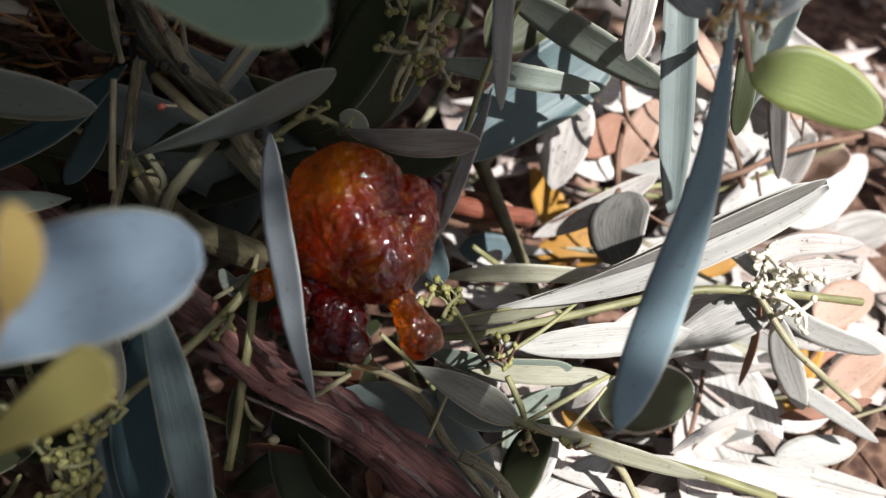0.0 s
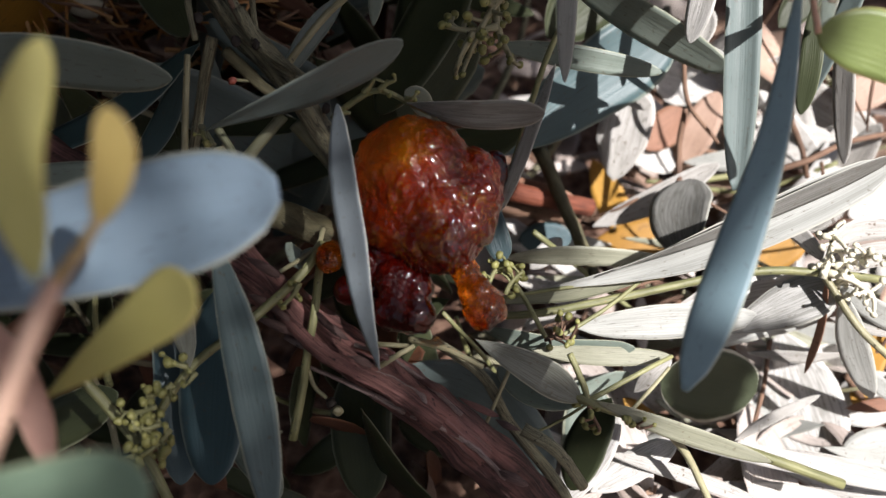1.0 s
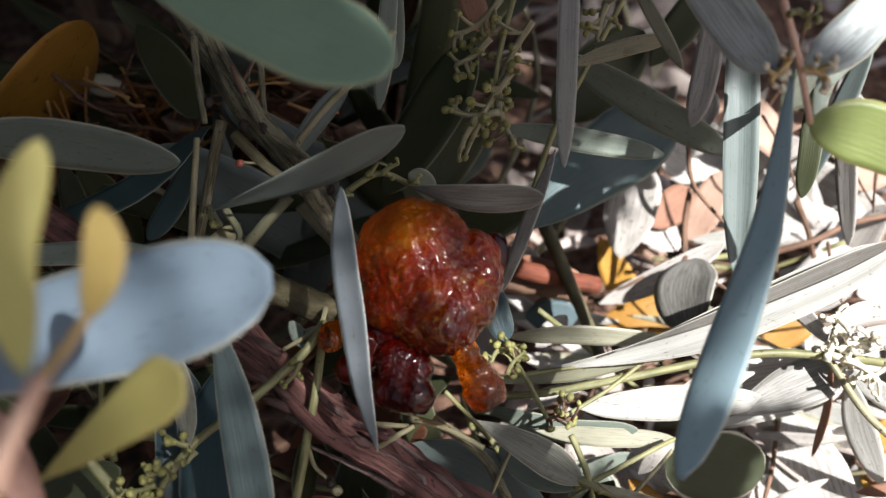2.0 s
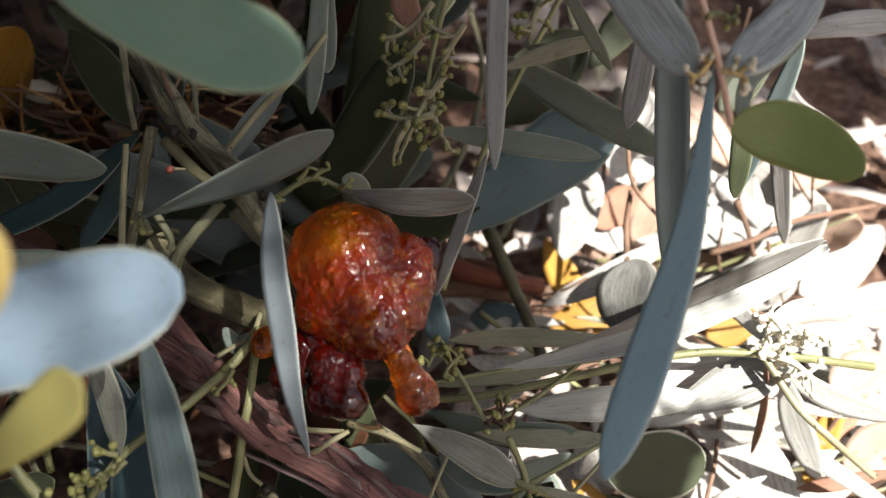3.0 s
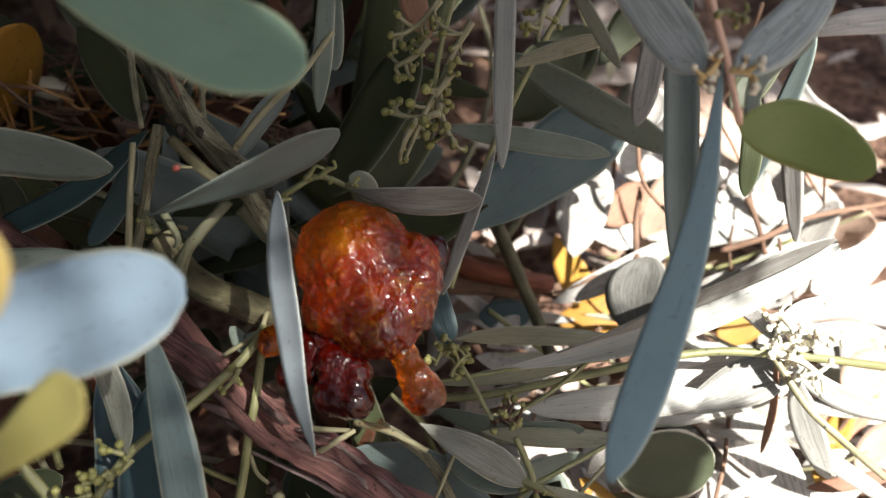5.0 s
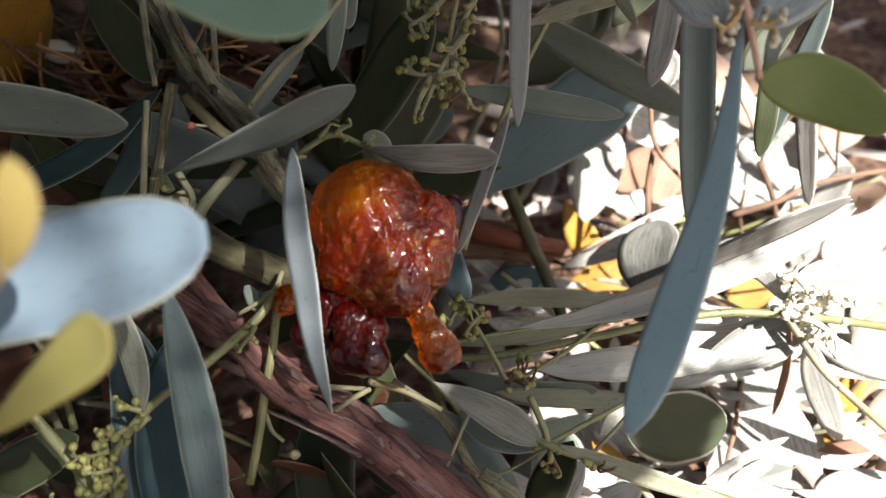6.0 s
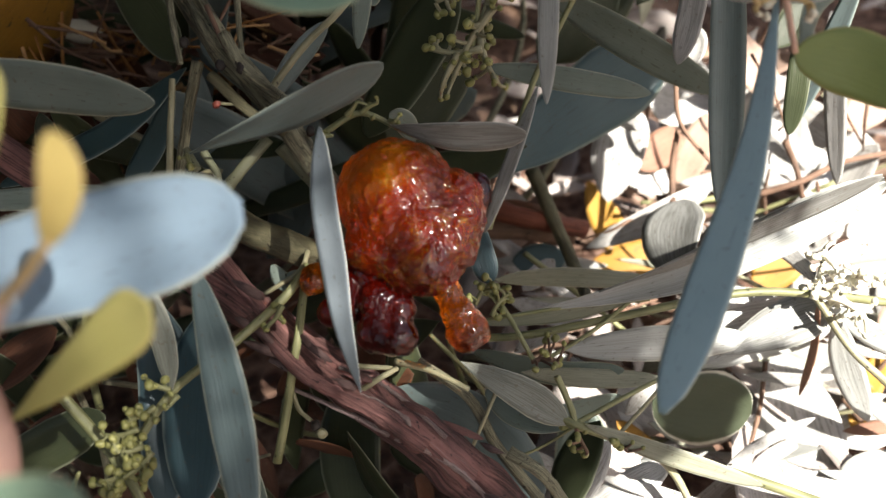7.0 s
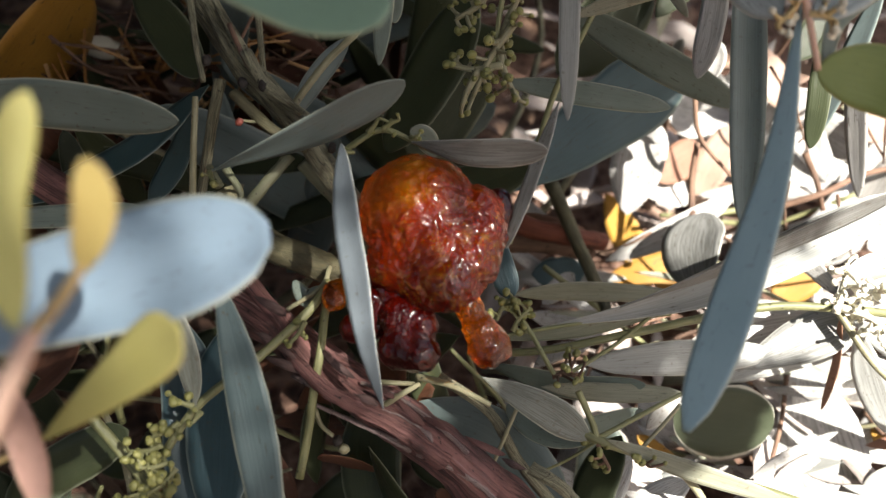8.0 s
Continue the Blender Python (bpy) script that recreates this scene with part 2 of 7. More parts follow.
YELLOW_STEM = bark_material("young_yellow_stem", (0.36, 0.24, 0.11), (0.52, 0.38, 0.17), 2.0, relief=0.0001, rough=0.5)
PINK_STEM = bark_material("young_pink_stem", (0.46, 0.26, 0.19), (0.64, 0.42, 0.31), 2.0, relief=0.0001, rough=0.5)
BROWN_TWIG = bark_material("brown_twig", (0.060, 0.032, 0.020), (0.190, 0.110, 0.070), 5.0, relief=0.0003)
RUST_FIBRE = bark_material("rust_fibre", (0.14, 0.055, 0.014), (0.42, 0.200, 0.060), 3.0, relief=0.0002)
STRAW = bark_material("pale_straw", (0.24, 0.12, 0.04), (0.50, 0.30, 0.13), 3.0, relief=0.0002)
PIT = bark_material("bark_pit", (0.006, 0.004, 0.003), (0.030, 0.022, 0.016), 3.0, relief=0.0002)
RED_BUD = bark_material("red_bud", (0.14, 0.025, 0.018), (0.34, 0.09, 0.06), 2.0, relief=0.0002, rough=0.5)
BUD = bark_material("bud_skin", (0.100, 0.100, 0.030), (0.255, 0.250, 0.082), 1.0, scale=1500.0, relief=0.0001, rough=0.55)
# pale buds, whitened further to look struck by full sun
PETAL = bark_material("sun_paled_bud_stalk", (0.440, 0.410, 0.310), (0.680, 0.650, 0.520), 2.0, relief=0.0001, rough=0.6)


def gum_material(name, thin, mid, deep, shift, clear=0.8, lines=0.8, milk=0.35, coat=0.42):
    """Amber gum: glassy and wrinkled, golden towards its upper left, deep red towards its lower right, with a fine net
    of painted refraction glints inside.
    """
    m, n, l, p, out = material(name)
    co = n.new("ShaderNodeTexCoord").outputs["Object"]
    sep = n.new("ShaderNodeSeparateXYZ")
    l.new(co, sep.inputs[0])
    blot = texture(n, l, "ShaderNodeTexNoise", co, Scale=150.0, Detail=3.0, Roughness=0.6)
    # thin, deep: ends of a colour ramp by height and side, plus noise
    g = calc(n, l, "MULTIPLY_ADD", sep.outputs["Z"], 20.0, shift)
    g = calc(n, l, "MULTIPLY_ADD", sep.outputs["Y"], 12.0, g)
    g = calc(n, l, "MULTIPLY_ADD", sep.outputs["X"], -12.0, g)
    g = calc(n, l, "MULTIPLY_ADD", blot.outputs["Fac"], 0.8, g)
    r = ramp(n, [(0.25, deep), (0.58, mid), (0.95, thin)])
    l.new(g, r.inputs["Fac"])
    # refracted light painted into the colour: thin bright bands where a warped noise crosses its middle
    net = texture(n, l, "ShaderNodeTexNoise", co, Scale=360.0, Detail=3.0, Roughness=0.6, Distortion=1.6)
    off = calc(n, l, "ABSOLUTE", calc(n, l, "SUBTRACT", net.outputs["Fac"], 0.5))
    band = ramp(n, [(0.008, (1, 1, 1)), (0.030, (0, 0, 0))])
    l.new(off, band.inputs["Fac"])
    keep = texture(n, l, "ShaderNodeTexNoise", co, Scale=260.0, Detail=1.0)
    where = ramp(n, [(0.42, (0, 0, 0)), (0.60, (1, 1, 1))])
    l.new(keep.outputs["Fac"], where.inputs["Fac"])
    fac = calc(n, l, "MULTIPLY", calc(n, l, "MULTIPLY", band.outputs["Color"], where.outputs["Color"]), lines)
    glint = tuple(min(0.95, 1.7 * a + 0.02) for a in thin)
    l.new(mixed(n, l, fac, r.outputs["Color"], glint), p.inputs["Base Color"])
    p.inputs["Roughness"].default_value = 0.02
    p.inputs["IOR"].default_value = 1.44
    p.inputs["Transmission Weight"].default_value = clear
    p.inputs["Specular IOR Level"].default_value = 0.1
    p.inputs["Coat Weight"].default_value = coat
    p.inputs["Coat Roughness"].default_value = 0.09
    p.inputs["Coat IOR"].default_value = 1.45
    p.inputs["Subsurface Weight"].default_value = milk
    p.inputs["Subsurface Scale"].default_value = 0.0015
    p.inputs["Subsurface Radius"].default_value = (1.0, 0.25, 0.05)
    wr = texture(n, l, "ShaderNodeTexNoise", co, Scale=300.0, Detail=2.0, Distortion=1.6)
    skin = n.new("ShaderNodeBump")
    skin.inputs["Strength"].default_value = 0.30
    skin.inputs["Distance"].default_value = 0.0008
    l.new(wr.outputs["Fac"], skin.inputs["Height"])
    l.new(skin.outputs["Normal"], p.inputs["Normal"])
    l.new(skin.outputs["Normal"], p.inputs["Coat Normal"])
    return m


GUM = gum_material("amber_gum", (0.74, 0.270, 0.008), (0.47, 0.042, 0.002), (0.13, 0.006, 0.001), 0.0, lines=0.4, milk=0.15)
GUM_RED = gum_material("dark_red_gum", (0.30, 0.014, 0.002), (0.13, 0.004, 0.001), (0.035, 0.001, 0.001), 0.0, lines=0.4, milk=0.1, coat=0.36)
GUM_GOLD = gum_material("golden_gum", (0.97, 0.40, 0.010), (0.90, 0.20, 0.004), (0.36, 0.034, 0.002), 0.1, 0.97, lines=0.3, milk=0.0, coat=0.28)


def soil_material():
    m, n, l, p, out = material("soil_and_crumbs")
    co = n.new("ShaderNodeTexCoord").outputs["Object"]
    a = texture(n, l, "ShaderNodeTexNoise", co, Scale=60.0, Detail=6.0, Roughness=0.7)
    b = texture(n, l, "ShaderNodeTexVoronoi", co, Scale=220.0)
    v = calc(n, l, "MULTIPLY_ADD", b.outputs["Distance"], 0.35, calc(n, l, "MULTIPLY", a.outputs["Fac"], 0.8))
    r = ramp(n, [(0.3, (0.018, 0.009, 0.006)), (0.5, (0.075, 0.036, 0.022)), (0.75, (0.24, 0.145, 0.10))])
    l.new(v, r.inputs["Fac"])
    l.new(r.outputs["Color"], p.inputs["Base Color"])
    p.inputs["Roughness"].default_value = 0.9
    bump = n.new("ShaderNodeBump")
    bump.inputs["Distance"].default_value = 0.003
    l.new(v, bump.inputs["Height"])
    l.new(bump.outputs["Normal"], p.inputs["Normal"])
    return m


SOIL = soil_material()


# ---- builders ----
def part(name, bm, mat, parent=None, label="", smooth=True):
    mesh = bpy.data.meshes.new(name)
    bm.to_mesh(mesh)
    bm.free()
    mesh.materials.append(mat)
    if smooth:
        mesh.polygons.foreach_set("use_smooth", [True] * len(mesh.polygons))
    ob = new(name, mesh)
    ob.parent = parent
    return tagged(ob, label)


def thing(name, label, category, group=""):
    return tagged(new(name), label, category, group)


def spine(points, count):
    """A smooth line of count + 1 points through the given ones."""
    p = [Vector(q) for q in points]
    if len(p) == 2:
        return [p[0].lerp(p[1], i / count) for i in range(count + 1)]
    p = [p[0] * 2 - p[1]] + p + [p[-1] * 2 - p[-2]]
    spans, out = len(p) - 3, []
    for i in range(count + 1):
        u = i / count * spans
        k = min(int(u), spans - 1)
        u -= k
        a, b, c, d = p[k:k + 4]
        out.append(0.5 * (2 * b + (c - a) * u + (2 * a - 5 * b + 4 * c - d) * u * u + (3 * b - a - 3 * c + d) * u ** 3))
    return out


SHAPES = {  # share of the length that tapers at base and tip, and how round the taper is
    "lance": (0.75, 1.1, 0.28, 0.52),
    "wedge": (0.95, 1.6, 0.22, 0.50),
    "sword": (0.30, 0.60, 0.62, 0.80),
    "broad": (0.75, 0.70, 0.24, 0.50),
    "strap": (0.48, 0.78, 0.42, 0.55),
    "blunt": (0.60, 0.8, 0.30, 0.50),
    "oval": (0.50, 0.6, 0.50, 0.52),
    "point": (0.45, 0.8, 0.60, 1.00),
    "spoon": (0.85, 1.1, 0.15, 0.50),
}


def blade(bm, points, width, normal, shape="strap", cup=0.10, twist=0.0, rows=16, cols=6, thick=0.00045, wave=0.0):
    """One leaf blade along the points, its upper face to normal; cup: how much its sides rise; twist: degrees over its length."""
    la, pa, lb, pb = SHAPES[shape]
    uv = bm.loops.layers.uv.verify()
    stops = [0.5 - 0.5 * math.cos(math.pi * i / rows) for i in range(rows + 1)]
    fine = spine(points, 96)
    line = [fine[round(q * 96)] for q in stops]
    ref = Vector(normal).normalized()
    seed = Vector(points[0]) * 300
    grid = {}
    for i, c in enumerate(line):
        s = stops[i]
        d = (line[min(i + 1, rows)] - line[max(i - 1, 0)]).normalized()
        side = d.cross(ref).normalized()
        if twist:
            side = Matrix.Rotation(radians(twist * (s - 0.5)), 3, d) @ side
        up = side.cross(d).normalized()
        w = 0.5 * width
        if s < la:
            w *= max(0.0, 1 - (1 - s / la) ** 2) ** pa
        if s > 1 - lb:
            w *= max(0.0, 1 - ((s - 1 + lb) / lb) ** 2) ** pb
        w = max(w, 0.02 * width)
        w *= 1 + 0.05 * noise.noise(seed + Vector((s * 5, 0, 0)))
        for j in range(cols + 1):
            v = j / cols * 2 - 1
            lift = cup * w * (v * v - 0.3) + wave * width * noise.noise(seed + Vector((s * 4, v, 7)))
            edge = thick * (0.25 + 0.75 * (1 - v ** 4))
            for face in (0, 1):
                grid[i, j, face] = bm.verts.new(c + side * (v * w) + up * (lift + (edge if face == 0 else -edge) * 0.5))
    def quad(keys):
        f = bm.faces.new([grid[k] for k in keys])
        for loop, k in zip(f.loops, keys):
            loop[uv].uv = (k[1] / cols, stops[k[0]])
    for i in range(rows):
        for j in range(cols):
            quad([(i, j, 0), (i, j + 1, 0), (i + 1, j + 1, 0), (i + 1, j, 0)])
            quad([(i, j, 1), (i + 1, j, 1), (i + 1, j + 1, 1), (i, j + 1, 1)])
        quad([(i, 0, 0), (i + 1, 0, 0), (i + 1, 0, 1), (i, 0, 1)])
        quad([(i, cols, 0), (i, cols, 1), (i + 1, cols, 1), (i + 1, cols, 0)])
    for i in (0, rows):
        for j in range(cols):
            ks = [(i, j, 0), (i, j, 1), (i, j + 1, 1), (i, j + 1, 0)]
            quad(ks if i == 0 else ks[::-1])


def leaf(parent, points, width, normal, shape="strap", mat=None, label="", name="leaf", **more):
    bm = bmesh.new()
    blade(bm, points, width, normal, shape, **more)
    return part(name, bm, mat or GLAUCOUS, parent, label)


def tube(bm, points, r0, r1, rows=20, sides=10, rough=0.12, flute=0.0):
    uv = bm.loops.layers.uv.verify()
    line = spine(points, rows)
    length = sum((b - a).length for a, b in zip(line, line[1:]))
    side = None
    rings = []
    for i, c in enumerate(line):
        d = (line[min(i + 1, rows)] - line[max(i - 1, 0)]).normalized()
        side = (side or d.orthogonal())
        side = (side - d * side.dot(d)).normalized()
        up = d.cross(side)
        r = r0 + (r1 - r0) * i / rows
        ring = []
        for k in range(sides):
            a = 2 * math.pi * k / sides
            w = side * math.cos(a) + up * math.sin(a)
            q = r * (1 + rough * noise.noise((c + w * r) * (0.5 / max(r, 1e-4)) * 1.3) + flute * math.cos(5 * a + i * 0.15))
            ring.append(bm.verts.new(c + w * q))
        rings.append(ring)
    for i in range(rows):
        for k in range(sides):
            q = (k + 1) % sides
            f = bm.faces.new((rings[i][k], rings[i][q], rings[i + 1][q], rings[i + 1][k]))
            for loop, (a, b) in zip(f.loops, ((k, i), (k + 1, i), (k + 1, i + 1), (k, i + 1))):
                loop[uv].uv = (a / sides, b / rows * length * 60)
    for ring, flip in ((rings[0], True), (rings[-1], False)):
        bm.faces.new(ring[::-1] if flip else ring)


def stem(parent, points, r0, r1, mat, name="stem", label="", **more):
    bm = bmesh.new()
    tube(bm, points, r0, r1, **more)
    return part(name, bm, mat, parent, label)


def knob_mesh(name, radius, mat):
    bm = bmesh.new()
    bmesh.ops.create_icosphere(bm, subdivisions=2, radius=radius)
    for v in bm.verts:
        v.co *= 1 + 0.30 * noise.noise(v.co * 1100) + (0.12 if v.co.z > radius * 0.75 else 0)
    mesh = bpy.data.meshes.new(name)
    bm.to_mesh(mesh)
    bm.free()
    mesh.materials.append(mat)
    mesh.polygons.foreach_set("use_smooth", [True] * len(mesh.polygons))
    return mesh


BUD_MESH = knob_mesh("bud", 0.00088, BUD)
PALE_BUD_MESH = knob_mesh("bud", 0.00085, PETAL)


def raceme(parent, p0, p1, count, reach, seed, mesh=None, mat=None, r=0.0005, size=1.0):
    """A flower stalk from p0 to p1 with short side stalks, a round bud on each."""
    rng = random.Random(seed)
    a, b = Vector(p0), Vector(p1)
    d = (b - a).normalized()
    bm = bmesh.new()
    mid = a.lerp(b, 0.5) + d.orthogonal() * 0.06 * (b - a).length
    tube(bm, [a, mid, b], r * 1.3, r * 0.7, rows=8, sides=6)
    line = spine([a, mid, b], 40)
    ends = []
    for i in range(count):
        root = line[int((0.15 + 0.85 * i / max(count - 1, 1)) * 40)]
        out = Vector((rng.gauss(0, 1), rng.gauss(0, 1), rng.gauss(0, 1)))
        out = (out - d * out.dot(d)).normalized() + d * rng.uniform(-0.1, 0.7)
        tip = root + out.normalized() * reach * rng.uniform(0.5, 1.1)
        tip += Vector((rng.gauss(0, 1), rng.gauss(0, 1), rng.gauss(0, 1))) * reach * 0.22
        tube(bm, [root, root.lerp(tip, 0.5) + d * reach * 0.08, tip], r * 0.7, r * 0.55, rows=3, sides=5)
        ends.append(tip)
        if rng.random() < 0.35:
            tip2 = tip + Vector((rng.uniform(-1, 1), rng.uniform(-1, 1), rng.uniform(-1, 1))) * reach * 0.35
            tube(bm, [tip, tip2], r * 0.5, r * 0.5, rows=1, sides=5)
            ends.append(tip2)
    stalk = part("flower_stalk", bm, mat or GREEN_STEM, parent, "thin branching flower stalk")
    for e in ends:
        ob = new("bud", mesh or BUD_MESH)
        ob.parent = stalk
        s = size * rng.uniform(0.55, 1.15)
        ob.matrix_basis = Matrix.LocRotScale(e, Euler((rng.uniform(0, 6), rng.uniform(0, 6), 0)), (s, s, s * 1.1))
    return stalk


def blob(name, centre, radii, turn, mat, parent, lumps, seed, fine=5, label="", taper=0.0):
    """A lump of gum: an egg with lumps, puckers; taper: how much thinner its upper end is."""
    bm = bmesh.new()
    bmesh.ops.create_icosphere(bm, subdivisions=fine, radius=1.0)
    rot = Euler([radians(a) for a in turn]).to_matrix()
    off = Vector((seed * 3.1, seed * 1.7, seed * 2.3))
    r = min(radii)
    for v in bm.verts:
        u = v.co.normalized()
        k = 1 + lumps * noise.noise(u * 1.7 + off) + lumps * 0.5 * noise.noise(u * 4.3 + off) + lumps * 0.14 * noise.noise(u * 9.5 + off)
        crease = abs(noise.noise(u * 6.0 + off * 2))
        k -= 0.03 * max(0.0, 0.25 - crease) / 0.25
        worm = abs(noise.noise(u * 11.0 + off * 3))
        k += 0.020 * max(0.0, 0.3 - worm) / 0.3 + 0.008 * noise.noise(u * 24.0 + off)
        q = Vector((u.x * radii[0], u.y * radii[1], u.z * radii[2])) * k
        q.x *= 1 - taper * u.z
        q.y *= 1 - taper * u.z
        v.co = rot @ q
    ob = part(name, bm, mat, parent, label)
    ob.location = centre
    return ob


def gum_mass(name, balls, blend, mat, parent, seed, fine=6, ridge=1.0, pleats=0.0, label=""):
    """A mass of gum: balls (centre, radius) that flow into one another, its skin drawn into warped wrinkles; pleats: folds that run down it."""
    bm = bmesh.new()
    bmesh.ops.create_icosphere(bm, subdivisions=fine, radius=1.0)
    way = np.array([v.co.normalized() for v in bm.verts])
    mids = np.array([c for c, r in balls])
    radii = np.array([r for c, r in balls])
    heart = (mids * radii[:, None] ** 3).sum(0) / (radii ** 3).sum()
    low, high = np.zeros(len(way)), np.full(len(way), 0.06)
    for step in range(18):
        half = (low + high) / 2
        gap = np.linalg.norm((heart + way * half[:, None])[:, None, :] - mids, axis=2) - radii
        inside = -blend * np.log(np.exp(-gap / blend).sum(1)) < 0
        low, high = np.where(inside, half, low), np.where(inside, high, half)
    off = Vector((seed * 3.1, seed * 1.7, seed * 2.3))
    for v, u, r in zip(bm.verts, way, low):
        q = Vector(u) * r * 1000
        bent = q + noise.noise_vector(q * 0.22 + off) * 1.6
        k = 0.55 * noise.noise(q * 0.13 + off)
        k += ridge * 0.50 * (0.45 - abs(noise.noise(bent * 0.30 + off)))
        k += ridge * 0.42 * (0.4 - noise.voronoi(bent * 0.42 + off)[0][0])
        k += ridge * 0.18 * noise.noise(bent * 1.05 + off)
        k += pleats * noise.noise(Vector((q.x * 0.75, q.y * 0.2, q.z * 0.12)) + off)
        v.co = Vector(u) * (r + k * 0.001)
    ob = part(name, bm, mat, parent, label)
    ob.location = heart
    return ob


# ---- ground ----
def ground_height(x, y):
    return 0.006 * noise.noise(Vector((x * 9, y * 9, 0))) + 0.0025 * noise.noise(Vector((x * 40, y * 40, 3)))


def build_ground():
    steps = [-60, -20, -6, -2, -1] + [i * 0.02 - 0.6 for i in range(71)] + [1.2, 2.2, 6, 20, 60]
    bm = bmesh.new()
    grid = [[bm.verts.new((x, y + 0.2, ground_height(x, y + 0.2) - 0.004)) for x in steps] for y in steps]
    for a, b in zip(grid, grid[1:]):
        for i in range(len(steps) - 1):
            bm.faces.new((a[i], a[i + 1], b[i + 1], b[i]))
    return tagged(part("ground", bm, SOIL), "reddish brown soil strewn with crumbs and litter", "ground", kind="structure")


build_ground()


def litter_leaf(bm, rng, x, y, size, lift):
    a = rng.uniform(0, 2 * math.pi)
    c = Vector((x, y, ground_height(x, y) + lift))
    d = Vector((math.cos(a), math.sin(a), rng.uniform(-0.25, 0.25))) * size * 0.5
    nrm = Vector((rng.uniform(-0.5, 0.5), rng.uniform(-0.5, 0.5), 1))
    mid = c + Vector((0, 0, rng.uniform(-0.15, 0.2) * size))
    blade(bm, [c - d, mid, c + d], size * rng.uniform(0.13, 0.34), nrm, rng.choice(("strap", "oval", "point")), cup=rng.uniform(-0.4, 0.5), rows=7, cols=3, thick=0.0003)


def build_litter():
    rng = random.Random(11)
    bm = bmesh.new()
    for i in range(520):
        litter_leaf(bm, rng, rng.uniform(-0.30, 0.36), rng.uniform(0.02, 0.62), rng.uniform(0.012, 0.042), rng.uniform(0.001, 0.010))
    tagged(part("leaf_litter", bm, LITTER), "brown and tan dead leaf litter covering the soil", "leaf litter", kind="stuff")
    # second, paler layer on the right only, brightened in colour for the sun
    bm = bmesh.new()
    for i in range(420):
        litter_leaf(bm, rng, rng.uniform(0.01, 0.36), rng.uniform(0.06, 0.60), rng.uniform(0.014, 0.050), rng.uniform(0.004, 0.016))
    tagged(part("bleached_litter", bm, SUNLIT_LITTER), "pinkish dead leaves coloured pale as in full sun", "leaf litter", kind="stuff")
    bm = bmesh.new()
    for i in range(260):
        x, y, a = rng.uniform(-0.30, 0.36), rng.uniform(0.02, 0.60), rng.uniform(0, 6.3)
        size = rng.uniform(0.010, 0.045)
        c = Vector((x, y, ground_height(x, y) + rng.uniform(0.002, 0.012)))
        d = Vector((math.cos(a), math.sin(a), rng.uniform(-0.3, 0.3))) * size * 0.5
        tube(bm, [c - d, c + Vector((0, 0, size * 0.1)), c + d], rng.uniform(0.0003, 0.0009), 0.0003, rows=4, sides=5)
    tagged(part("twig_litter", bm, BROWN_TWIG), "thin broken brown twigs scattered over the soil", "twig litter", kind="stuff")


build_litter()

# ---- the gum and the branch it seeps from ----
host = thing("gum_lump", "glossy amber wattle gum lump oozing from a brown branch", "tree gum")
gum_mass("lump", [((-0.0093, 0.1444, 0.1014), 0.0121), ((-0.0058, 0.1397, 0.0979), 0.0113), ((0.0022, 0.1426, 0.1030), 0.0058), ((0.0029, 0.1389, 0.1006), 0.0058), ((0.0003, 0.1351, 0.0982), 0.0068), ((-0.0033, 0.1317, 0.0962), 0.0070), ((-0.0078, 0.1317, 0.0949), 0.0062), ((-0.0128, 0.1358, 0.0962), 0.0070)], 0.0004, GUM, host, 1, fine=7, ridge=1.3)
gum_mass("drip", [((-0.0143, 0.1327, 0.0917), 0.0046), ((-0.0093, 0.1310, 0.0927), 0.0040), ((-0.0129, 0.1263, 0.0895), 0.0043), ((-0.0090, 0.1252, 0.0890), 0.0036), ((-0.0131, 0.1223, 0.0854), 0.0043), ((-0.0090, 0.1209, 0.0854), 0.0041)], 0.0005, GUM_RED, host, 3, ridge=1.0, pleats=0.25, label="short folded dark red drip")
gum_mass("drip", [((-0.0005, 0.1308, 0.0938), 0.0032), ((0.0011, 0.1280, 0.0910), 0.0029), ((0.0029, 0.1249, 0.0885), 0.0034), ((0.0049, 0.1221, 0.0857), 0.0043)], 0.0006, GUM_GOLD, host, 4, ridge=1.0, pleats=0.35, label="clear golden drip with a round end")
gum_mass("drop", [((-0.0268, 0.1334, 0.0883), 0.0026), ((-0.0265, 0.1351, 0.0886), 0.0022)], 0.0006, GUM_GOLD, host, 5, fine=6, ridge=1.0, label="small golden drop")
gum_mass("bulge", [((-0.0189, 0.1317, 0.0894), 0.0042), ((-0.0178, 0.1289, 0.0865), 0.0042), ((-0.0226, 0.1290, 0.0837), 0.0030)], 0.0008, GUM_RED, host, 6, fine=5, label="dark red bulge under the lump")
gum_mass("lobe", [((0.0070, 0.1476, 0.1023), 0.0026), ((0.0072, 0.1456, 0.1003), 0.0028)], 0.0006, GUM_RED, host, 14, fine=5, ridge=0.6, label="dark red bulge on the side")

host = thing("brown_branch", "thick maroon-brown branch with rough flaking bark", "branch")
stem(host, [(-0.1421, 0.1912, 0.1106), (-0.1043, 0.1685, 0.0986), (-0.0676, 0.1496, 0.0852), (-0.0410, 0.1358, 0.0754), (-0.0273, 0.1279, 0.0688), (-0.0151, 0.1215, 0.0637), (-0.0033, 0.1150, 0.0572), (0.0102, 0.1082, 0.0464), (0.0254, 0.1009, 0.0310)], 0.00336, 0.00659, BARK, name='bark', rows=110, sides=32, rough=0.2, flute=0.025)
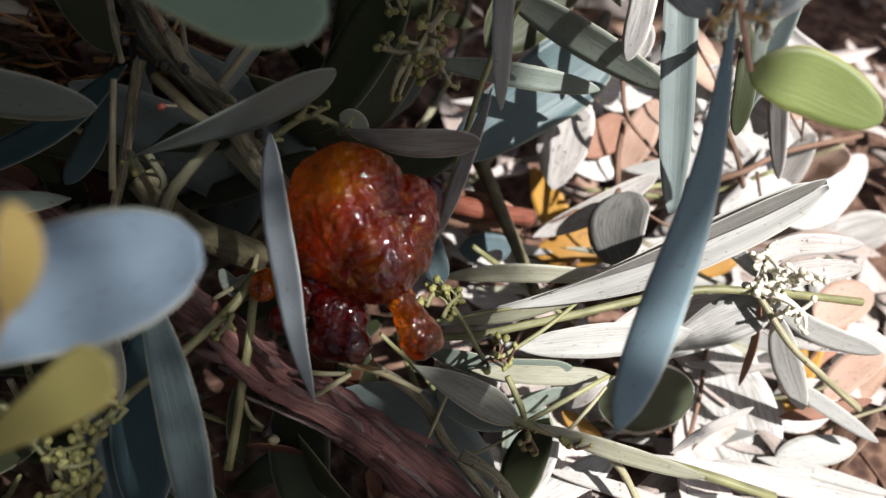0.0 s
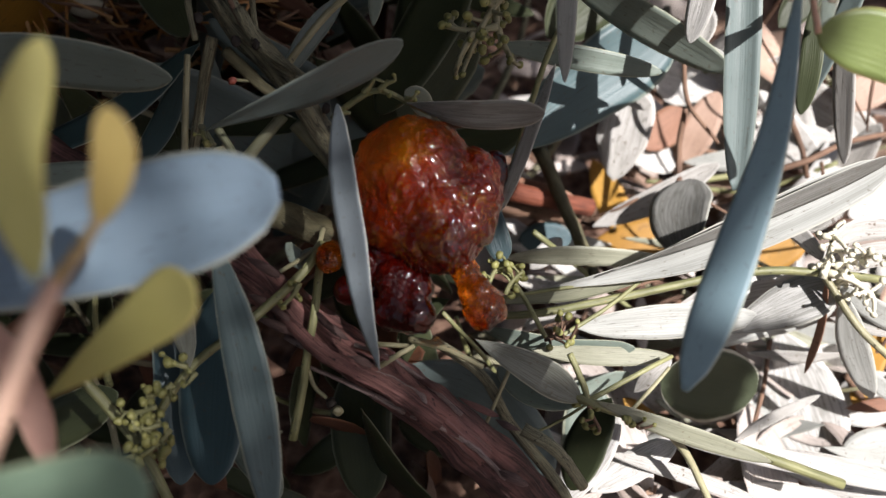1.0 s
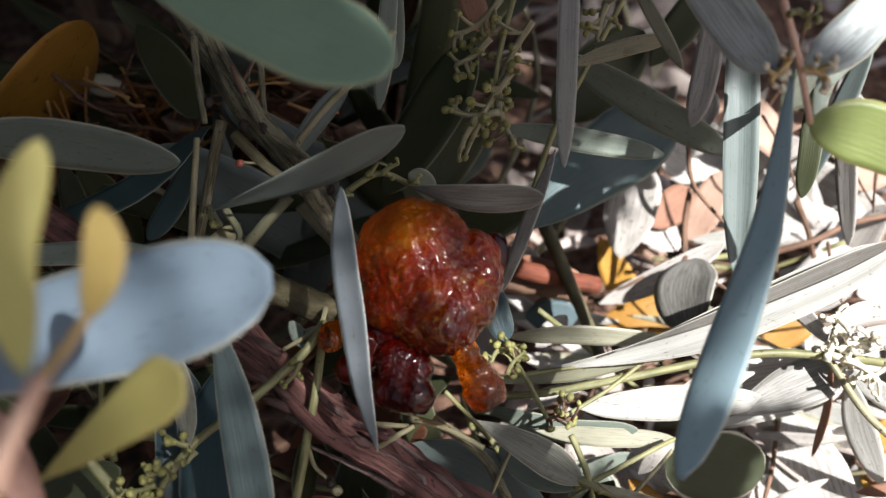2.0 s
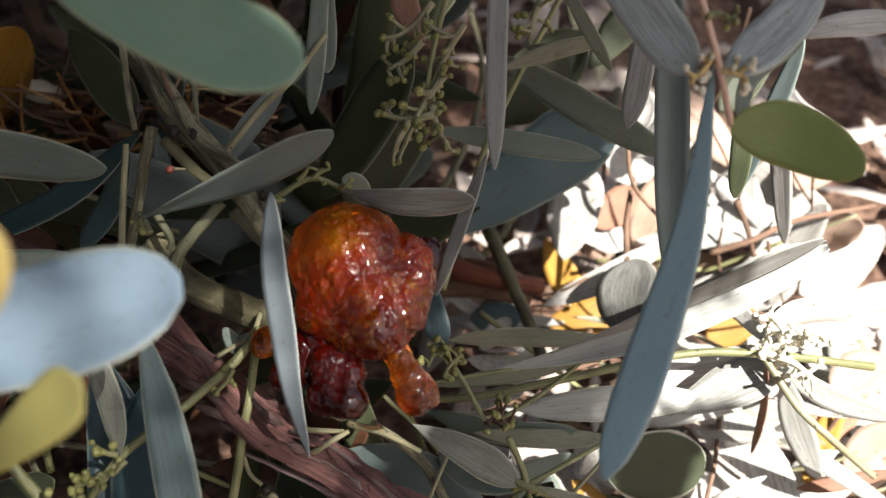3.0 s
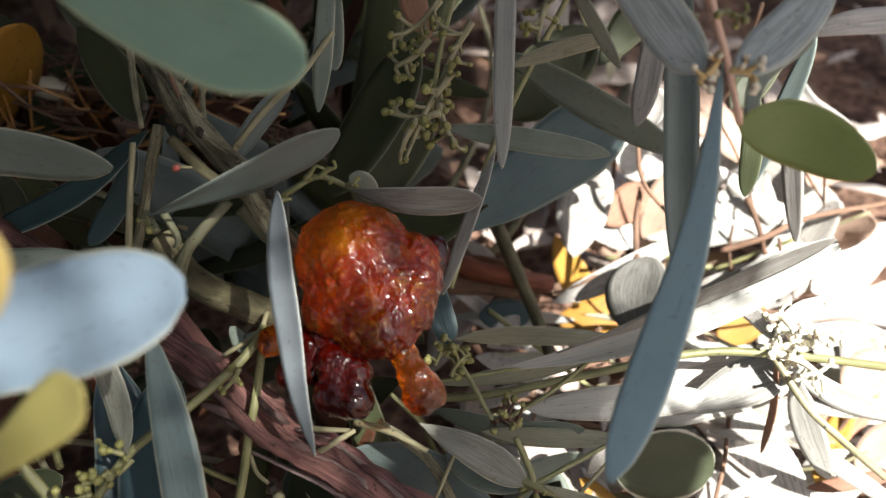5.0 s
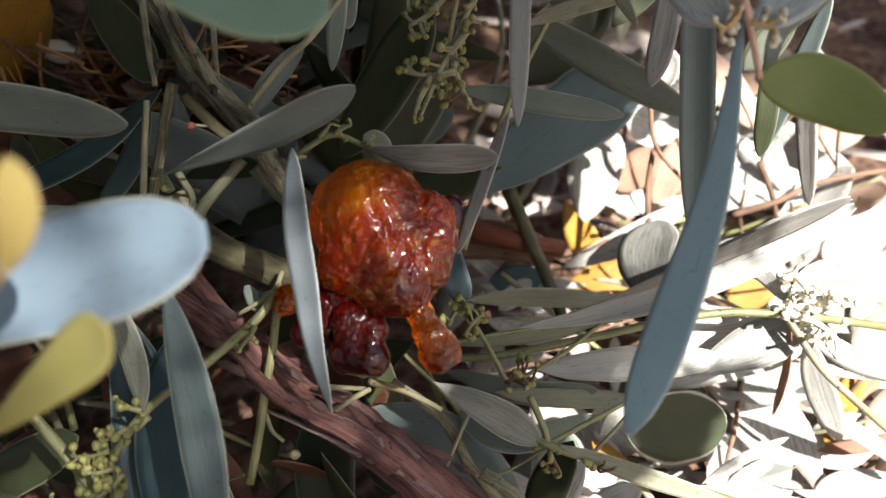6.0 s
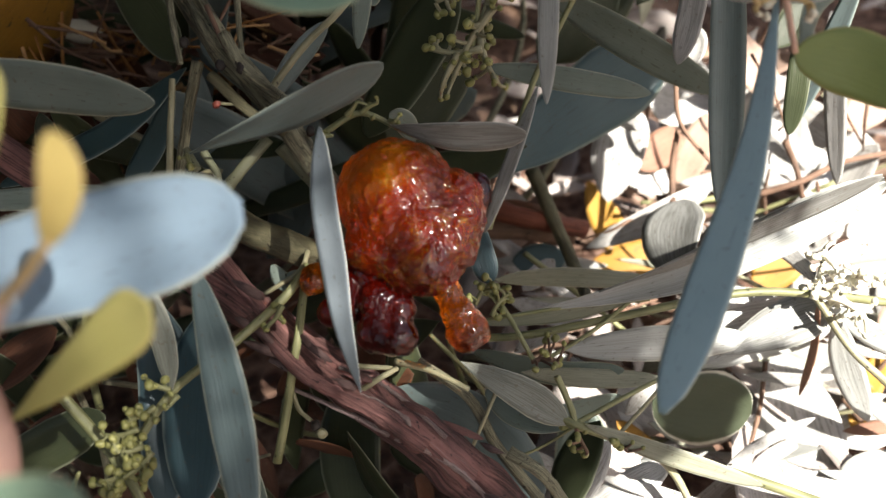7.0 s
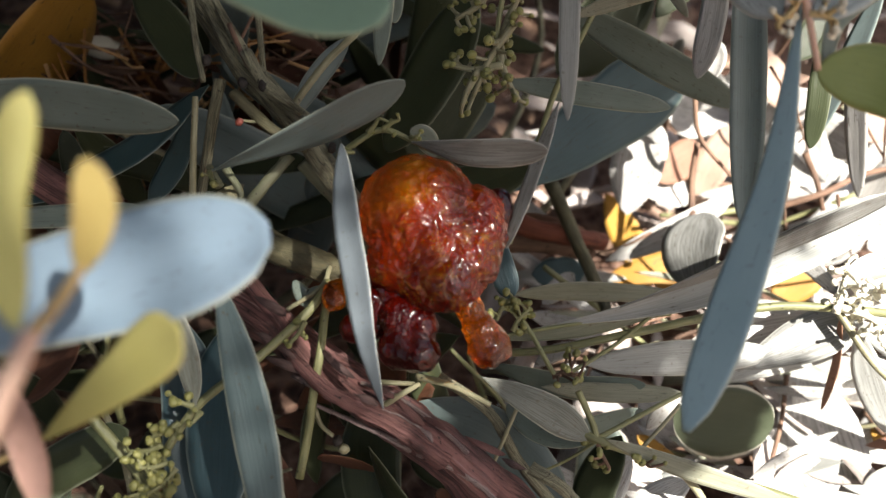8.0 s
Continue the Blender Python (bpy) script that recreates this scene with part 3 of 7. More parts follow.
stem(host, [(-0.0527, 0.1496, 0.0852), (-0.0404, 0.1361, 0.0797), (-0.0288, 0.1238, 0.0741), (-0.0191, 0.1171, 0.0714), (-0.0075, 0.1133, 0.0663), (0.0055, 0.1068, 0.0557)], 0.00179, 0.00262, BARK, name='side_ridge', rows=44, sides=16, rough=0.2)
stem(host, [(-0.0303, 0.1316, 0.0671), (-0.0177, 0.1256, 0.0638), (-0.0060, 0.1195, 0.0577), (0.0057, 0.1123, 0.0478), (0.0144, 0.1057, 0.0412)], 0.00310, 0.00248, BARK, name='side_ridge', rows=30, sides=14, rough=0.25)
stem(host, [(-0.0189, 0.1213, 0.0757), (-0.0143, 0.1200, 0.0770), (-0.0104, 0.1210, 0.0754)], 0.00064, 0.00046, PALE_STEM, name='twig_stub')
stem(host, [(-0.0168, 0.1179, 0.0722), (-0.0124, 0.1174, 0.0771), (-0.0093, 0.1198, 0.0769)], 0.00069, 0.00052, PALE_STEM, name='twig_stub')
stem(host, [(0.0138, 0.1109, 0.0599), (0.0207, 0.1066, 0.0582), (0.0268, 0.1021, 0.0511)], 0.00154, 0.00118, GREY_BARK, name='side_twig')
stem(host, [(-0.0404, 0.1304, 0.0806), (-0.0328, 0.1221, 0.0786), (-0.0269, 0.1175, 0.0768), (-0.0200, 0.1149, 0.0742), (-0.0120, 0.1121, 0.0708), (-0.0041, 0.1097, 0.0640)], 0.0011, 0.0021, BARK, name="side_ridge", rows=44, sides=14, rough=0.3, flute=0.12)
stem(host, [(-0.0363, 0.1247, 0.0737), (-0.0285, 0.1199, 0.0731), (-0.0213, 0.1171, 0.0725), (-0.0143, 0.1157, 0.0717), (-0.0094, 0.1136, 0.0697)], 0.0006, 0.0008, PEEL, name="bark_ridge", rows=24, sides=8, rough=0.5, flute=0.15)
stem(host, [(-0.0094, 0.1136, 0.0697), (-0.0072, 0.1124, 0.0691), (-0.0074, 0.1107, 0.0674), (-0.0097, 0.1103, 0.0667), (-0.0109, 0.1117, 0.0677)], 0.0006, 0.0004, PEEL, name="bark_ridge", rows=24, sides=8, rough=0.5, flute=0.15)
stem(host, [(-0.0310, 0.1190, 0.0708), (-0.0226, 0.1156, 0.0695), (-0.0156, 0.1130, 0.0676), (-0.0109, 0.1112, 0.0658)], 0.0004, 0.0007, PEEL, name="bark_ridge", rows=24, sides=8, rough=0.5, flute=0.15)
stem(host, [(-0.0098, 0.1108, 0.0654), (-0.0028, 0.1090, 0.0629), (0.0042, 0.1060, 0.0592), (0.0101, 0.1021, 0.0546)], 0.0007, 0.0005, PEEL, name="bark_ridge", rows=24, sides=8, rough=0.5, flute=0.15)
stem(host, [(-0.0218, 0.1232, 0.0729), (-0.0146, 0.1205, 0.0723), (-0.0063, 0.1159, 0.0691), (0.0007, 0.1113, 0.0646)], 0.0004, 0.0005, PEEL, name="bark_ridge", rows=24, sides=8, rough=0.5, flute=0.15)
leaf(host, [(-0.0160, 0.1136, 0.0715), (-0.0118, 0.1107, 0.0714), (-0.0078, 0.1103, 0.0682)], 0.0013, (0.2825, -0.2398, 0.9288), "point", mat=BARK, name='bark_flake', rows=8, cols=4, wave=0.12, cup=-0.3)
leaf(host, [(-0.0209, 0.1167, 0.0731), (-0.0175, 0.1136, 0.0727), (-0.0144, 0.1129, 0.0693)], 0.0020, (0.3072, -0.3615, 0.8803), "oval", mat=FLAKE, name='bark_flake', rows=8, cols=4, wave=0.12, cup=-0.3)
leaf(host, [(0.0075, 0.1087, 0.0668), (0.0100, 0.1066, 0.0674), (0.0126, 0.1071, 0.0652)], 0.0015, (-0.0271, -0.7497, 0.6612), "point", mat=FLAKE, name='bark_flake', rows=8, cols=4, wave=0.12, cup=-0.3)
leaf(host, [(-0.0363, 0.1304, 0.0843), (-0.0344, 0.1281, 0.0847), (-0.0331, 0.1278, 0.0817)], 0.0011, (0.2730, -0.4899, 0.8279), "oval", mat=BARK, name='bark_flake', rows=8, cols=4, wave=0.12, cup=-0.3)
leaf(host, [(-0.0430, 0.1286, 0.0826), (-0.0403, 0.1264, 0.0830), (-0.0385, 0.1264, 0.0803)], 0.0019, (-0.0102, -0.7172, 0.6968), "point", mat=FLAKE, name='bark_flake', rows=8, cols=4, wave=0.12, cup=-0.3)
leaf(host, [(-0.0414, 0.1254, 0.0787), (-0.0368, 0.1230, 0.0790), (-0.0329, 0.1229, 0.0762)], 0.0021, (-0.0885, -0.8385, 0.5377), "oval", mat=FLAKE, name='bark_flake', rows=8, cols=4, wave=0.12, cup=-0.3)
leaf(host, [(-0.0346, 0.1230, 0.0772), (-0.0307, 0.1194, 0.0763), (-0.0274, 0.1186, 0.0728)], 0.0012, (-0.1396, -0.8047, 0.5771), "point", mat=FLAKE, name='bark_flake', rows=8, cols=4, wave=0.12, cup=-0.3)
leaf(host, [(-0.0001, 0.1120, 0.0698), (0.0040, 0.1094, 0.0700), (0.0082, 0.1093, 0.0671)], 0.0016, (0.2120, -0.2811, 0.9360), "blunt", mat=BARK, name='bark_flake', rows=8, cols=4, wave=0.12, cup=-0.3)
leaf(host, [(-0.0085, 0.1155, 0.0715), (-0.0056, 0.1134, 0.0721), (-0.0027, 0.1131, 0.0692)], 0.0014, (-0.0184, -0.7297, 0.6835), "point", mat=BARK, name='bark_flake', rows=8, cols=4, wave=0.12, cup=-0.3)
leaf(host, [(-0.0297, 0.1262, 0.0808), (-0.0280, 0.1238, 0.0811), (-0.0268, 0.1238, 0.0784)], 0.0012, (0.3728, -0.3883, 0.8428), "blunt", mat=FLAKE, name='bark_flake', rows=8, cols=4, wave=0.12, cup=-0.3)
leaf(host, [(0.0083, 0.1017, 0.0587), (0.0112, 0.0996, 0.0593), (0.0144, 0.0995, 0.0565)], 0.0022, (0.2272, -0.2971, 0.9274), "oval", mat=FLAKE, name='bark_flake', rows=8, cols=4, wave=0.12, cup=-0.3)
leaf(host, [(-0.0178, 0.1187, 0.0760), (-0.0156, 0.1171, 0.0771), (-0.0137, 0.1176, 0.0749)], 0.0012, (0.1834, -0.3012, 0.9357), "oval", mat=BARK, name='bark_flake', rows=8, cols=4, wave=0.12, cup=-0.3)
leaf(host, [(-0.0438, 0.1339, 0.0882), (-0.0400, 0.1313, 0.0883), (-0.0370, 0.1310, 0.0853)], 0.0021, (-0.0521, -0.7660, 0.6407), "blunt", mat=FLAKE, name='bark_flake', rows=8, cols=4, wave=0.12, cup=-0.3)
leaf(host, [(-0.0303, 0.1264, 0.0798), (-0.0264, 0.1229, 0.0790), (-0.0229, 0.1223, 0.0756)], 0.0017, (-0.1197, -0.8011, 0.5865), "oval", mat=FLAKE, name='bark_flake', rows=8, cols=4, wave=0.12, cup=-0.3)
leaf(host, [(-0.0400, 0.1274, 0.0817), (-0.0363, 0.1245, 0.0814), (-0.0334, 0.1236, 0.0779)], 0.0013, (-0.0675, -0.7609, 0.6453), "point", mat=FLAKE, name='bark_flake', rows=8, cols=4, wave=0.12, cup=-0.3)
leaf(host, [(-0.0178, 0.1194, 0.0768), (-0.0161, 0.1174, 0.0775), (-0.0148, 0.1180, 0.0754)], 0.0017, (0.2571, -0.3551, 0.8988), "oval", mat=BARK, name='bark_flake', rows=8, cols=4, wave=0.12, cup=-0.3)
leaf(host, [(-0.0141, 0.1180, 0.0753), (-0.0111, 0.1145, 0.0744), (-0.0083, 0.1137, 0.0709)], 0.0015, (0.0333, -0.6841, 0.7286), "blunt", mat=BARK, name='bark_flake', rows=8, cols=4, wave=0.12, cup=-0.3)
leaf(host, [(-0.0226, 0.1181, 0.0757), (-0.0200, 0.1164, 0.0767), (-0.0177, 0.1165, 0.0742)], 0.0017, (0.1566, -0.4063, 0.9002), "blunt", mat=FLAKE, name='bark_flake', rows=8, cols=4, wave=0.12, cup=-0.3)
host = thing("grey_branch", "forked grey-green branch with ridged peeling bark", "branch")
stem(host, [(-0.0714, 0.2097, 0.1345), (-0.0554, 0.1840, 0.1249), (-0.0456, 0.1701, 0.1191), (-0.0357, 0.1610, 0.1126), (-0.0268, 0.1544, 0.1006), (-0.0179, 0.1514, 0.0869)], 0.00315, 0.00230, GREY_BARK, name='bark', rows=40, sides=14, rough=0.2, flute=0.06)
stem(host, [(-0.0558, 0.1834, 0.1270), (-0.0484, 0.1702, 0.1220), (-0.0409, 0.1628, 0.1186), (-0.0332, 0.1579, 0.1149)], 0.0008, 0.0006, GREY_BARK, name="bark_strip", rows=24, sides=8, flute=0.15)
stem(host, [(-0.0528, 0.1816, 0.1266), (-0.0448, 0.1689, 0.1221), (-0.0378, 0.1620, 0.1191), (-0.0315, 0.1578, 0.1162)], 0.0007, 0.0005, GREY_BARK, name="bark_strip", rows=24, sides=8, flute=0.15)
stem(host, [(-0.0481, 0.1642, 0.1176), (-0.0398, 0.1578, 0.1132), (-0.0323, 0.1551, 0.1099)], 0.0013, 0.0010, OLIVE_BARK, name="bark_strip", rows=18, sides=8, flute=0.1)
stem(host, [(-0.0577, 0.1806, 0.1313), (-0.0562, 0.1730, 0.1250), (-0.0543, 0.1660, 0.1192)], 0.0009, 0.0006, GREY_BARK, name="twig")
stem(host, [(-0.0466, 0.1886, 0.1221), (-0.0487, 0.1844, 0.1193), (-0.0509, 0.1802, 0.1165)], 0.0004, 0.0004, BROWN_TWIG, name="twig")
stem(host, [(-0.0460, 0.1910, 0.1246), (-0.0448, 0.1822, 0.1185), (-0.0432, 0.1736, 0.1154)], 0.0008, 0.0006, GREY_BARK, name="twig")
leaf(host, [(-0.0819, 0.2147, 0.1152), (-0.0719, 0.2038, 0.1082), (-0.0636, 0.1925, 0.1022)], 0.0105, (0.1, -0.75, 0.65), "strap", mat=SHADED_OLIVE)
blob("knot_hole", (-0.0455, 0.1638, 0.1204), (0.0010, 0.0008, 0.0012), (-40, 0, 30), PIT, host, 0.25, 40, fine=3, label="dark pit in the bark")
blob("knot_hole", (-0.0411, 0.1626, 0.1205), (0.0010, 0.0008, 0.0012), (-40, 15, 30), PIT, host, 0.25, 41, fine=3, label="dark pit in the bark")
blob("knot_hole", (-0.0537, 0.1695, 0.1221), (0.0010, 0.0008, 0.0012), (-40, 30, 30), PIT, host, 0.25, 42, fine=3, label="dark pit in the bark")
blob("knot_hole", (-0.0276, 0.1573, 0.1085), (0.0010, 0.0008, 0.0012), (-40, 45, 30), PIT, host, 0.25, 43, fine=3, label="dark pit in the bark")
blob("knot_hole", (-0.0251, 0.1550, 0.1046), (0.0010, 0.0008, 0.0012), (-40, 60, 30), PIT, host, 0.25, 44, fine=3, label="dark pit in the bark")
stem(host, [(-0.0415, 0.1612, 0.1127), (-0.0433, 0.1586, 0.1144), (-0.0454, 0.1571, 0.1158)], 0.00030, 0.00035, PALE_STEM, name="bud_stalk", rows=6, sides=6)
blob("young_bud", (-0.0459, 0.1570, 0.1156), (0.0008, 0.0008, 0.0010), (0, 40, 0), RED_BUD, host, 0.25, 51, fine=3, label="small red bud")
stem(host, [(-0.0453, 0.1697, 0.1241), (-0.0408, 0.1632, 0.1202), (-0.0333, 0.1591, 0.1162)], 0.00127, 0.00093, GREY_BARK, name='bark_strip', rows=14, flute=0.1)
stem(host, [(-0.0490, 0.1747, 0.1277), (-0.0435, 0.1664, 0.1208), (-0.0339, 0.1590, 0.1160)], 0.00052, 0.00046, BROWN_TWIG, name='bark_strip', rows=14)
stem(host, [(-0.0367, 0.1642, 0.1132), (-0.0290, 0.1714, 0.1203), (-0.0216, 0.1747, 0.1264), (-0.0146, 0.1814, 0.1330)], 0.00083, 0.00071, PALE_STEM, name='twig')
stem(host, [(-0.0515, 0.1688, 0.1178), (-0.0533, 0.1621, 0.1111), (-0.0558, 0.1544, 0.1006), (-0.0591, 0.1504, 0.0913)], 0.00132, 0.00096, GREY_BARK, name='twig')
stem(host, [(-0.0552, 0.1616, 0.1186), (-0.0556, 0.1542, 0.1113), (-0.0563, 0.1475, 0.1019)], 0.00064, 0.00075, PALE_STEM, name='twig')
stem(host, [(-0.0369, 0.1590, 0.1053), (-0.0436, 0.1535, 0.0998), (-0.0470, 0.1515, 0.0951), (-0.0502, 0.1488, 0.0843)], 0.00121, 0.00145, SHADED_STEM, name='twig')
stem(host, [(-0.0343, 0.1597, 0.1032), (-0.0298, 0.1573, 0.0982), (-0.0251, 0.1548, 0.0930)], 0.00225, 0.00200, SHADED_STEM, name='twig', flute=0.08)
stem(host, [(-0.0534, 0.1544, 0.1060), (-0.0507, 0.1500, 0.1043)], 0.00076, 0.00094, SHADED_STEM, name='twig')
stem(host, [(-0.0508, 0.1569, 0.1032), (-0.0473, 0.1521, 0.1010), (-0.0477, 0.1504, 0.0993)], 0.00095, 0.00054, SHADED_STEM, name='twig')
stem(host, [(-0.0545, 0.1607, 0.0922), (-0.0464, 0.1531, 0.0872), (-0.0360, 0.1483, 0.0852), (-0.0252, 0.1449, 0.0833), (-0.0119, 0.1456, 0.0799)], 0.00345, 0.00330, OLIVE_BARK, name="thick_stem", rows=40, sides=16, rough=0.12, flute=0.05, label="thick olive stem under the gum")
leaf(host, [(-0.0523, 0.1523, 0.1066), (-0.0311, 0.1486, 0.1191), (-0.0114, 0.1518, 0.1290)], 0.0118, (0.1991, -0.9019, -0.3833), "lance", cup=0.15, mat=TEAL)
leaf(host, [(-0.1045, 0.1552, 0.1230), (-0.0785, 0.1513, 0.1244), (-0.0551, 0.1481, 0.1226)], 0.0115, (-0.1426, -0.9875, 0.0669), "strap", cup=0.1, mat=RIMMED_GREEN)
leaf(host, [(-0.0554, 0.1728, 0.1137), (-0.0726, 0.1659, 0.1014), (-0.0992, 0.1604, 0.0906)], 0.0081, (-0.3520, -0.3650, 0.8619), "strap", mat=SHADE_TEAL)
leaf(host, [(-0.0620, 0.1410, 0.1061), (-0.0758, 0.1388, 0.1066), (-0.0958, 0.1366, 0.1071)], 0.0049, (0.0881, -0.4843, 0.8704), "strap")
leaf(host, [(-0.0600, 0.1756, 0.1058), (-0.0662, 0.1696, 0.0944), (-0.0720, 0.1633, 0.0881)], 0.0060, (-0.1053, -0.7810, 0.6156), "strap", mat=SHADE_TEAL)
leaf(host, [(-0.0380, 0.1707, 0.1063), (-0.0328, 0.1769, 0.1124), (-0.0258, 0.1864, 0.1165)], 0.0061, (0.6885, -0.6882, 0.2287), "strap", mat=TEAL)
leaf(host, [(-0.0164, 0.1823, 0.1232), (-0.0151, 0.1849, 0.1258), (-0.0144, 0.1933, 0.1396)], 0.0041, (0.0777, -0.8317, 0.5497), "strap")
stem(host, [(-0.0261, 0.1541, 0.1084), (-0.0224, 0.1546, 0.1117), (-0.0166, 0.1567, 0.1137), (-0.0098, 0.1562, 0.1105), (-0.0063, 0.1564, 0.1081)], 0.00076, 0.00052, GREEN_STEM, name='twig')
leaf(host, [(-0.0108, 0.1549, 0.1119), (0.0007, 0.1489, 0.1140), (0.0163, 0.1468, 0.1159)], 0.0069, (-0.2971, -0.9499, 0.0967), "lance", cup=0.15, mat=STRIPED)
leaf(host, [(-0.0061, 0.1646, 0.1001), (-0.0084, 0.1646, 0.1055), (-0.0114, 0.1644, 0.1079)], 0.0049, (0.3673, -0.9032, 0.2223), "oval")
leaf(host, [(-0.0243, 0.1492, 0.1159), (-0.0225, 0.1339, 0.1102), (-0.0202, 0.1232, 0.1036), (-0.0184, 0.1149, 0.0951), (-0.0156, 0.1084, 0.0842)], 0.0060, (-0.4420, -0.5975, 0.6690), "sword", cup=0.2, mat=ASH)
raceme(host, (-0.0196, 0.1547, 0.1145), (-0.0172, 0.1552, 0.1176), 2, 0.0023, 1, size=0.8)
raceme(host, (-0.0164, 0.1551, 0.1149), (-0.0131, 0.1550, 0.1174), 2, 0.0021, 2, size=0.8)
raceme(host, (-0.0247, 0.1500, 0.1124), (-0.0219, 0.1504, 0.1128), 1, 0.0020, 3, size=0.7)
raceme(host, (-0.0108, 0.1555, 0.1125), (-0.0095, 0.1526, 0.1150), 2, 0.0018, 4, size=0.7)
raceme(host, (-0.0523, 0.1506, 0.1076), (-0.0496, 0.1459, 0.1083), 2, 0.0014, 5, size=0.8)

host = thing("leafy_twig", "green twig with narrow grey-green leaves and bud clusters", "twig", "leafy twigs")
stem(host, [(-0.0281, 0.1373, 0.0890), (-0.0327, 0.1298, 0.0868), (-0.0423, 0.1208, 0.0832), (-0.0525, 0.1123, 0.0801), (-0.0596, 0.1033, 0.0737), (-0.0651, 0.0947, 0.0652)], 0.00101, 0.00079, GREEN_STEM, rows=26)
stem(host, [(-0.0287, 0.1348, 0.0868), (-0.0297, 0.1254, 0.0807), (-0.0312, 0.1201, 0.0744), (-0.0323, 0.1158, 0.0685), (-0.0346, 0.1086, 0.0595)], 0.00092, 0.00100, GREEN_STEM, rows=18)
stem(host, [(-0.0313, 0.1187, 0.0701), (-0.0299, 0.1162, 0.0675), (-0.0274, 0.1146, 0.0659)], 0.00053, 0.00042, PALE_STEM)
blob("dead_bud", (-0.0251, 0.1122, 0.0649), (0.0013, 0.0010, 0.0011), (0, 30, 0), PALE_STEM, host, 0.2, 21, fine=3, label="grey withered bud")
blob("bud_cap", (-0.0265, 0.1136, 0.0656), (0.0011, 0.0012, 0.0010), (0, 30, 0), PIT, host, 0.25, 22, fine=3, label="black withered cap of the bud")
leaf(host, [(-0.0451, 0.1199, 0.1077), (-0.0400, 0.1060, 0.0967), (-0.0366, 0.0940, 0.0861), (-0.0342, 0.0821, 0.0756)], 0.0078, (0.0109, -0.6495, 0.7603), "strap", cup=0.1, mat=RIMMED_TEAL)
leaf(host, [(-0.0490, 0.1331, 0.0814), (-0.0498, 0.1160, 0.0728), (-0.0496, 0.0977, 0.0601)], 0.0146, (-0.0938, -0.5604, 0.8229), "strap", mat=DEEP_TEAL)
leaf(host, [(-0.0630, 0.1368, 0.0808), (-0.0579, 0.1211, 0.0679), (-0.0576, 0.1013, 0.0538)], 0.0125, (0.2656, -0.5574, 0.7866), "strap", mat=DEEP_TEAL)
leaf(host, [(-0.0546, 0.1250, 0.0605), (-0.0469, 0.1141, 0.0550), (-0.0376, 0.1018, 0.0481)], 0.0094, (-0.2434, -0.5907, 0.7693), "strap")
leaf(host, [(-0.0525, 0.1110, 0.0815), (-0.0541, 0.1175, 0.0907), (-0.0589, 0.1254, 0.1013)], 0.0050, (0.0287, -0.8035, 0.5946), "strap", mat=RIBBED)
raceme(host, (-0.0558, 0.1087, 0.0792), (-0.0606, 0.1057, 0.0788), 8, 0.0022, 6)
raceme(host, (-0.0585, 0.1045, 0.0777), (-0.0650, 0.1037, 0.0769), 9, 0.0022, 7)
raceme(host, (-0.0574, 0.1022, 0.0754), (-0.0622, 0.1004, 0.0762), 10, 0.0028, 8, size=1.15)
raceme(host, (-0.0558, 0.1014, 0.0746), (-0.0616, 0.0966, 0.0724), 12, 0.0028, 9, size=1.1)
raceme(host, (-0.0612, 0.0991, 0.0723), (-0.0655, 0.0968, 0.0700), 8, 0.0024, 10)
raceme(host, (-0.0525, 0.1099, 0.0830), (-0.0563, 0.1101, 0.0859), 4, 0.0017, 11)
raceme(host, (-0.0509, 0.1091, 0.0823), (-0.0520, 0.1065, 0.0823), 2, 0.0015, 12)
stem(host, [(-0.0773, 0.1145, 0.0769), (-0.0694, 0.1081, 0.0705), (-0.0620, 0.1007, 0.0657), (-0.0575, 0.0943, 0.0594)], 0.00124, 0.00101, GREEN_STEM)
raceme(host, (-0.0321, 0.1264, 0.0888), (-0.0355, 0.1232, 0.0856), 4, 0.0027, 13)
stem(host, [(-0.0286, 0.1421, 0.0883), (-0.0299, 0.1365, 0.0881), (-0.0373, 0.1344, 0.0834)], 0.00059, 0.00047, PALE_STEM)
leaf(host, [(-0.0301, 0.1378, 0.0868), (-0.0331, 0.1361, 0.0851), (-0.0364, 0.1400, 0.0862)], 0.0040, (-0.2672, -0.5906, 0.7614), "oval")

host = thing("front_leaf_spray", "spray of broad blue-grey leaves close to the lens", "leaf spray")
leaf(host, [(-0.0882, 0.0855, 0.1294), (-0.0544, 0.0869, 0.1409), (-0.0260, 0.0907, 0.1470)], 0.0188, (-0.2486, -0.3446, 0.9053), "broad", cup=0.06, rows=22, cols=10, mat=BLOOM)
stem(host, [(-0.1061, 0.0703, 0.1080), (-0.0982, 0.0807, 0.1210), (-0.0881, 0.0857, 0.1287)], 0.00104, 0.00080, PINK_STEM)
leaf(host, [(-0.0572, 0.1358, 0.1772), (-0.0314, 0.1194, 0.1718), (-0.0106, 0.1089, 0.1683)], 0.0150, (-0.0334, -0.3649, 0.9304), "broad", mat=SAGE, cup=0.06, rows=22, cols=10)
stem(host, [(-0.0958, 0.1484, 0.1835), (-0.0779, 0.1426, 0.1809), (-0.0572, 0.1358, 0.1772)], 0.00074, 0.00058, PINK_STEM)
leaf(host, [(-0.0526, 0.0426, 0.1519), (-0.0405, 0.0417, 0.1541), (-0.0308, 0.0424, 0.1565)], 0.0088, (-0.2152, -0.5823, 0.7840), "blunt", mat=SAGE, rows=18, cols=8)
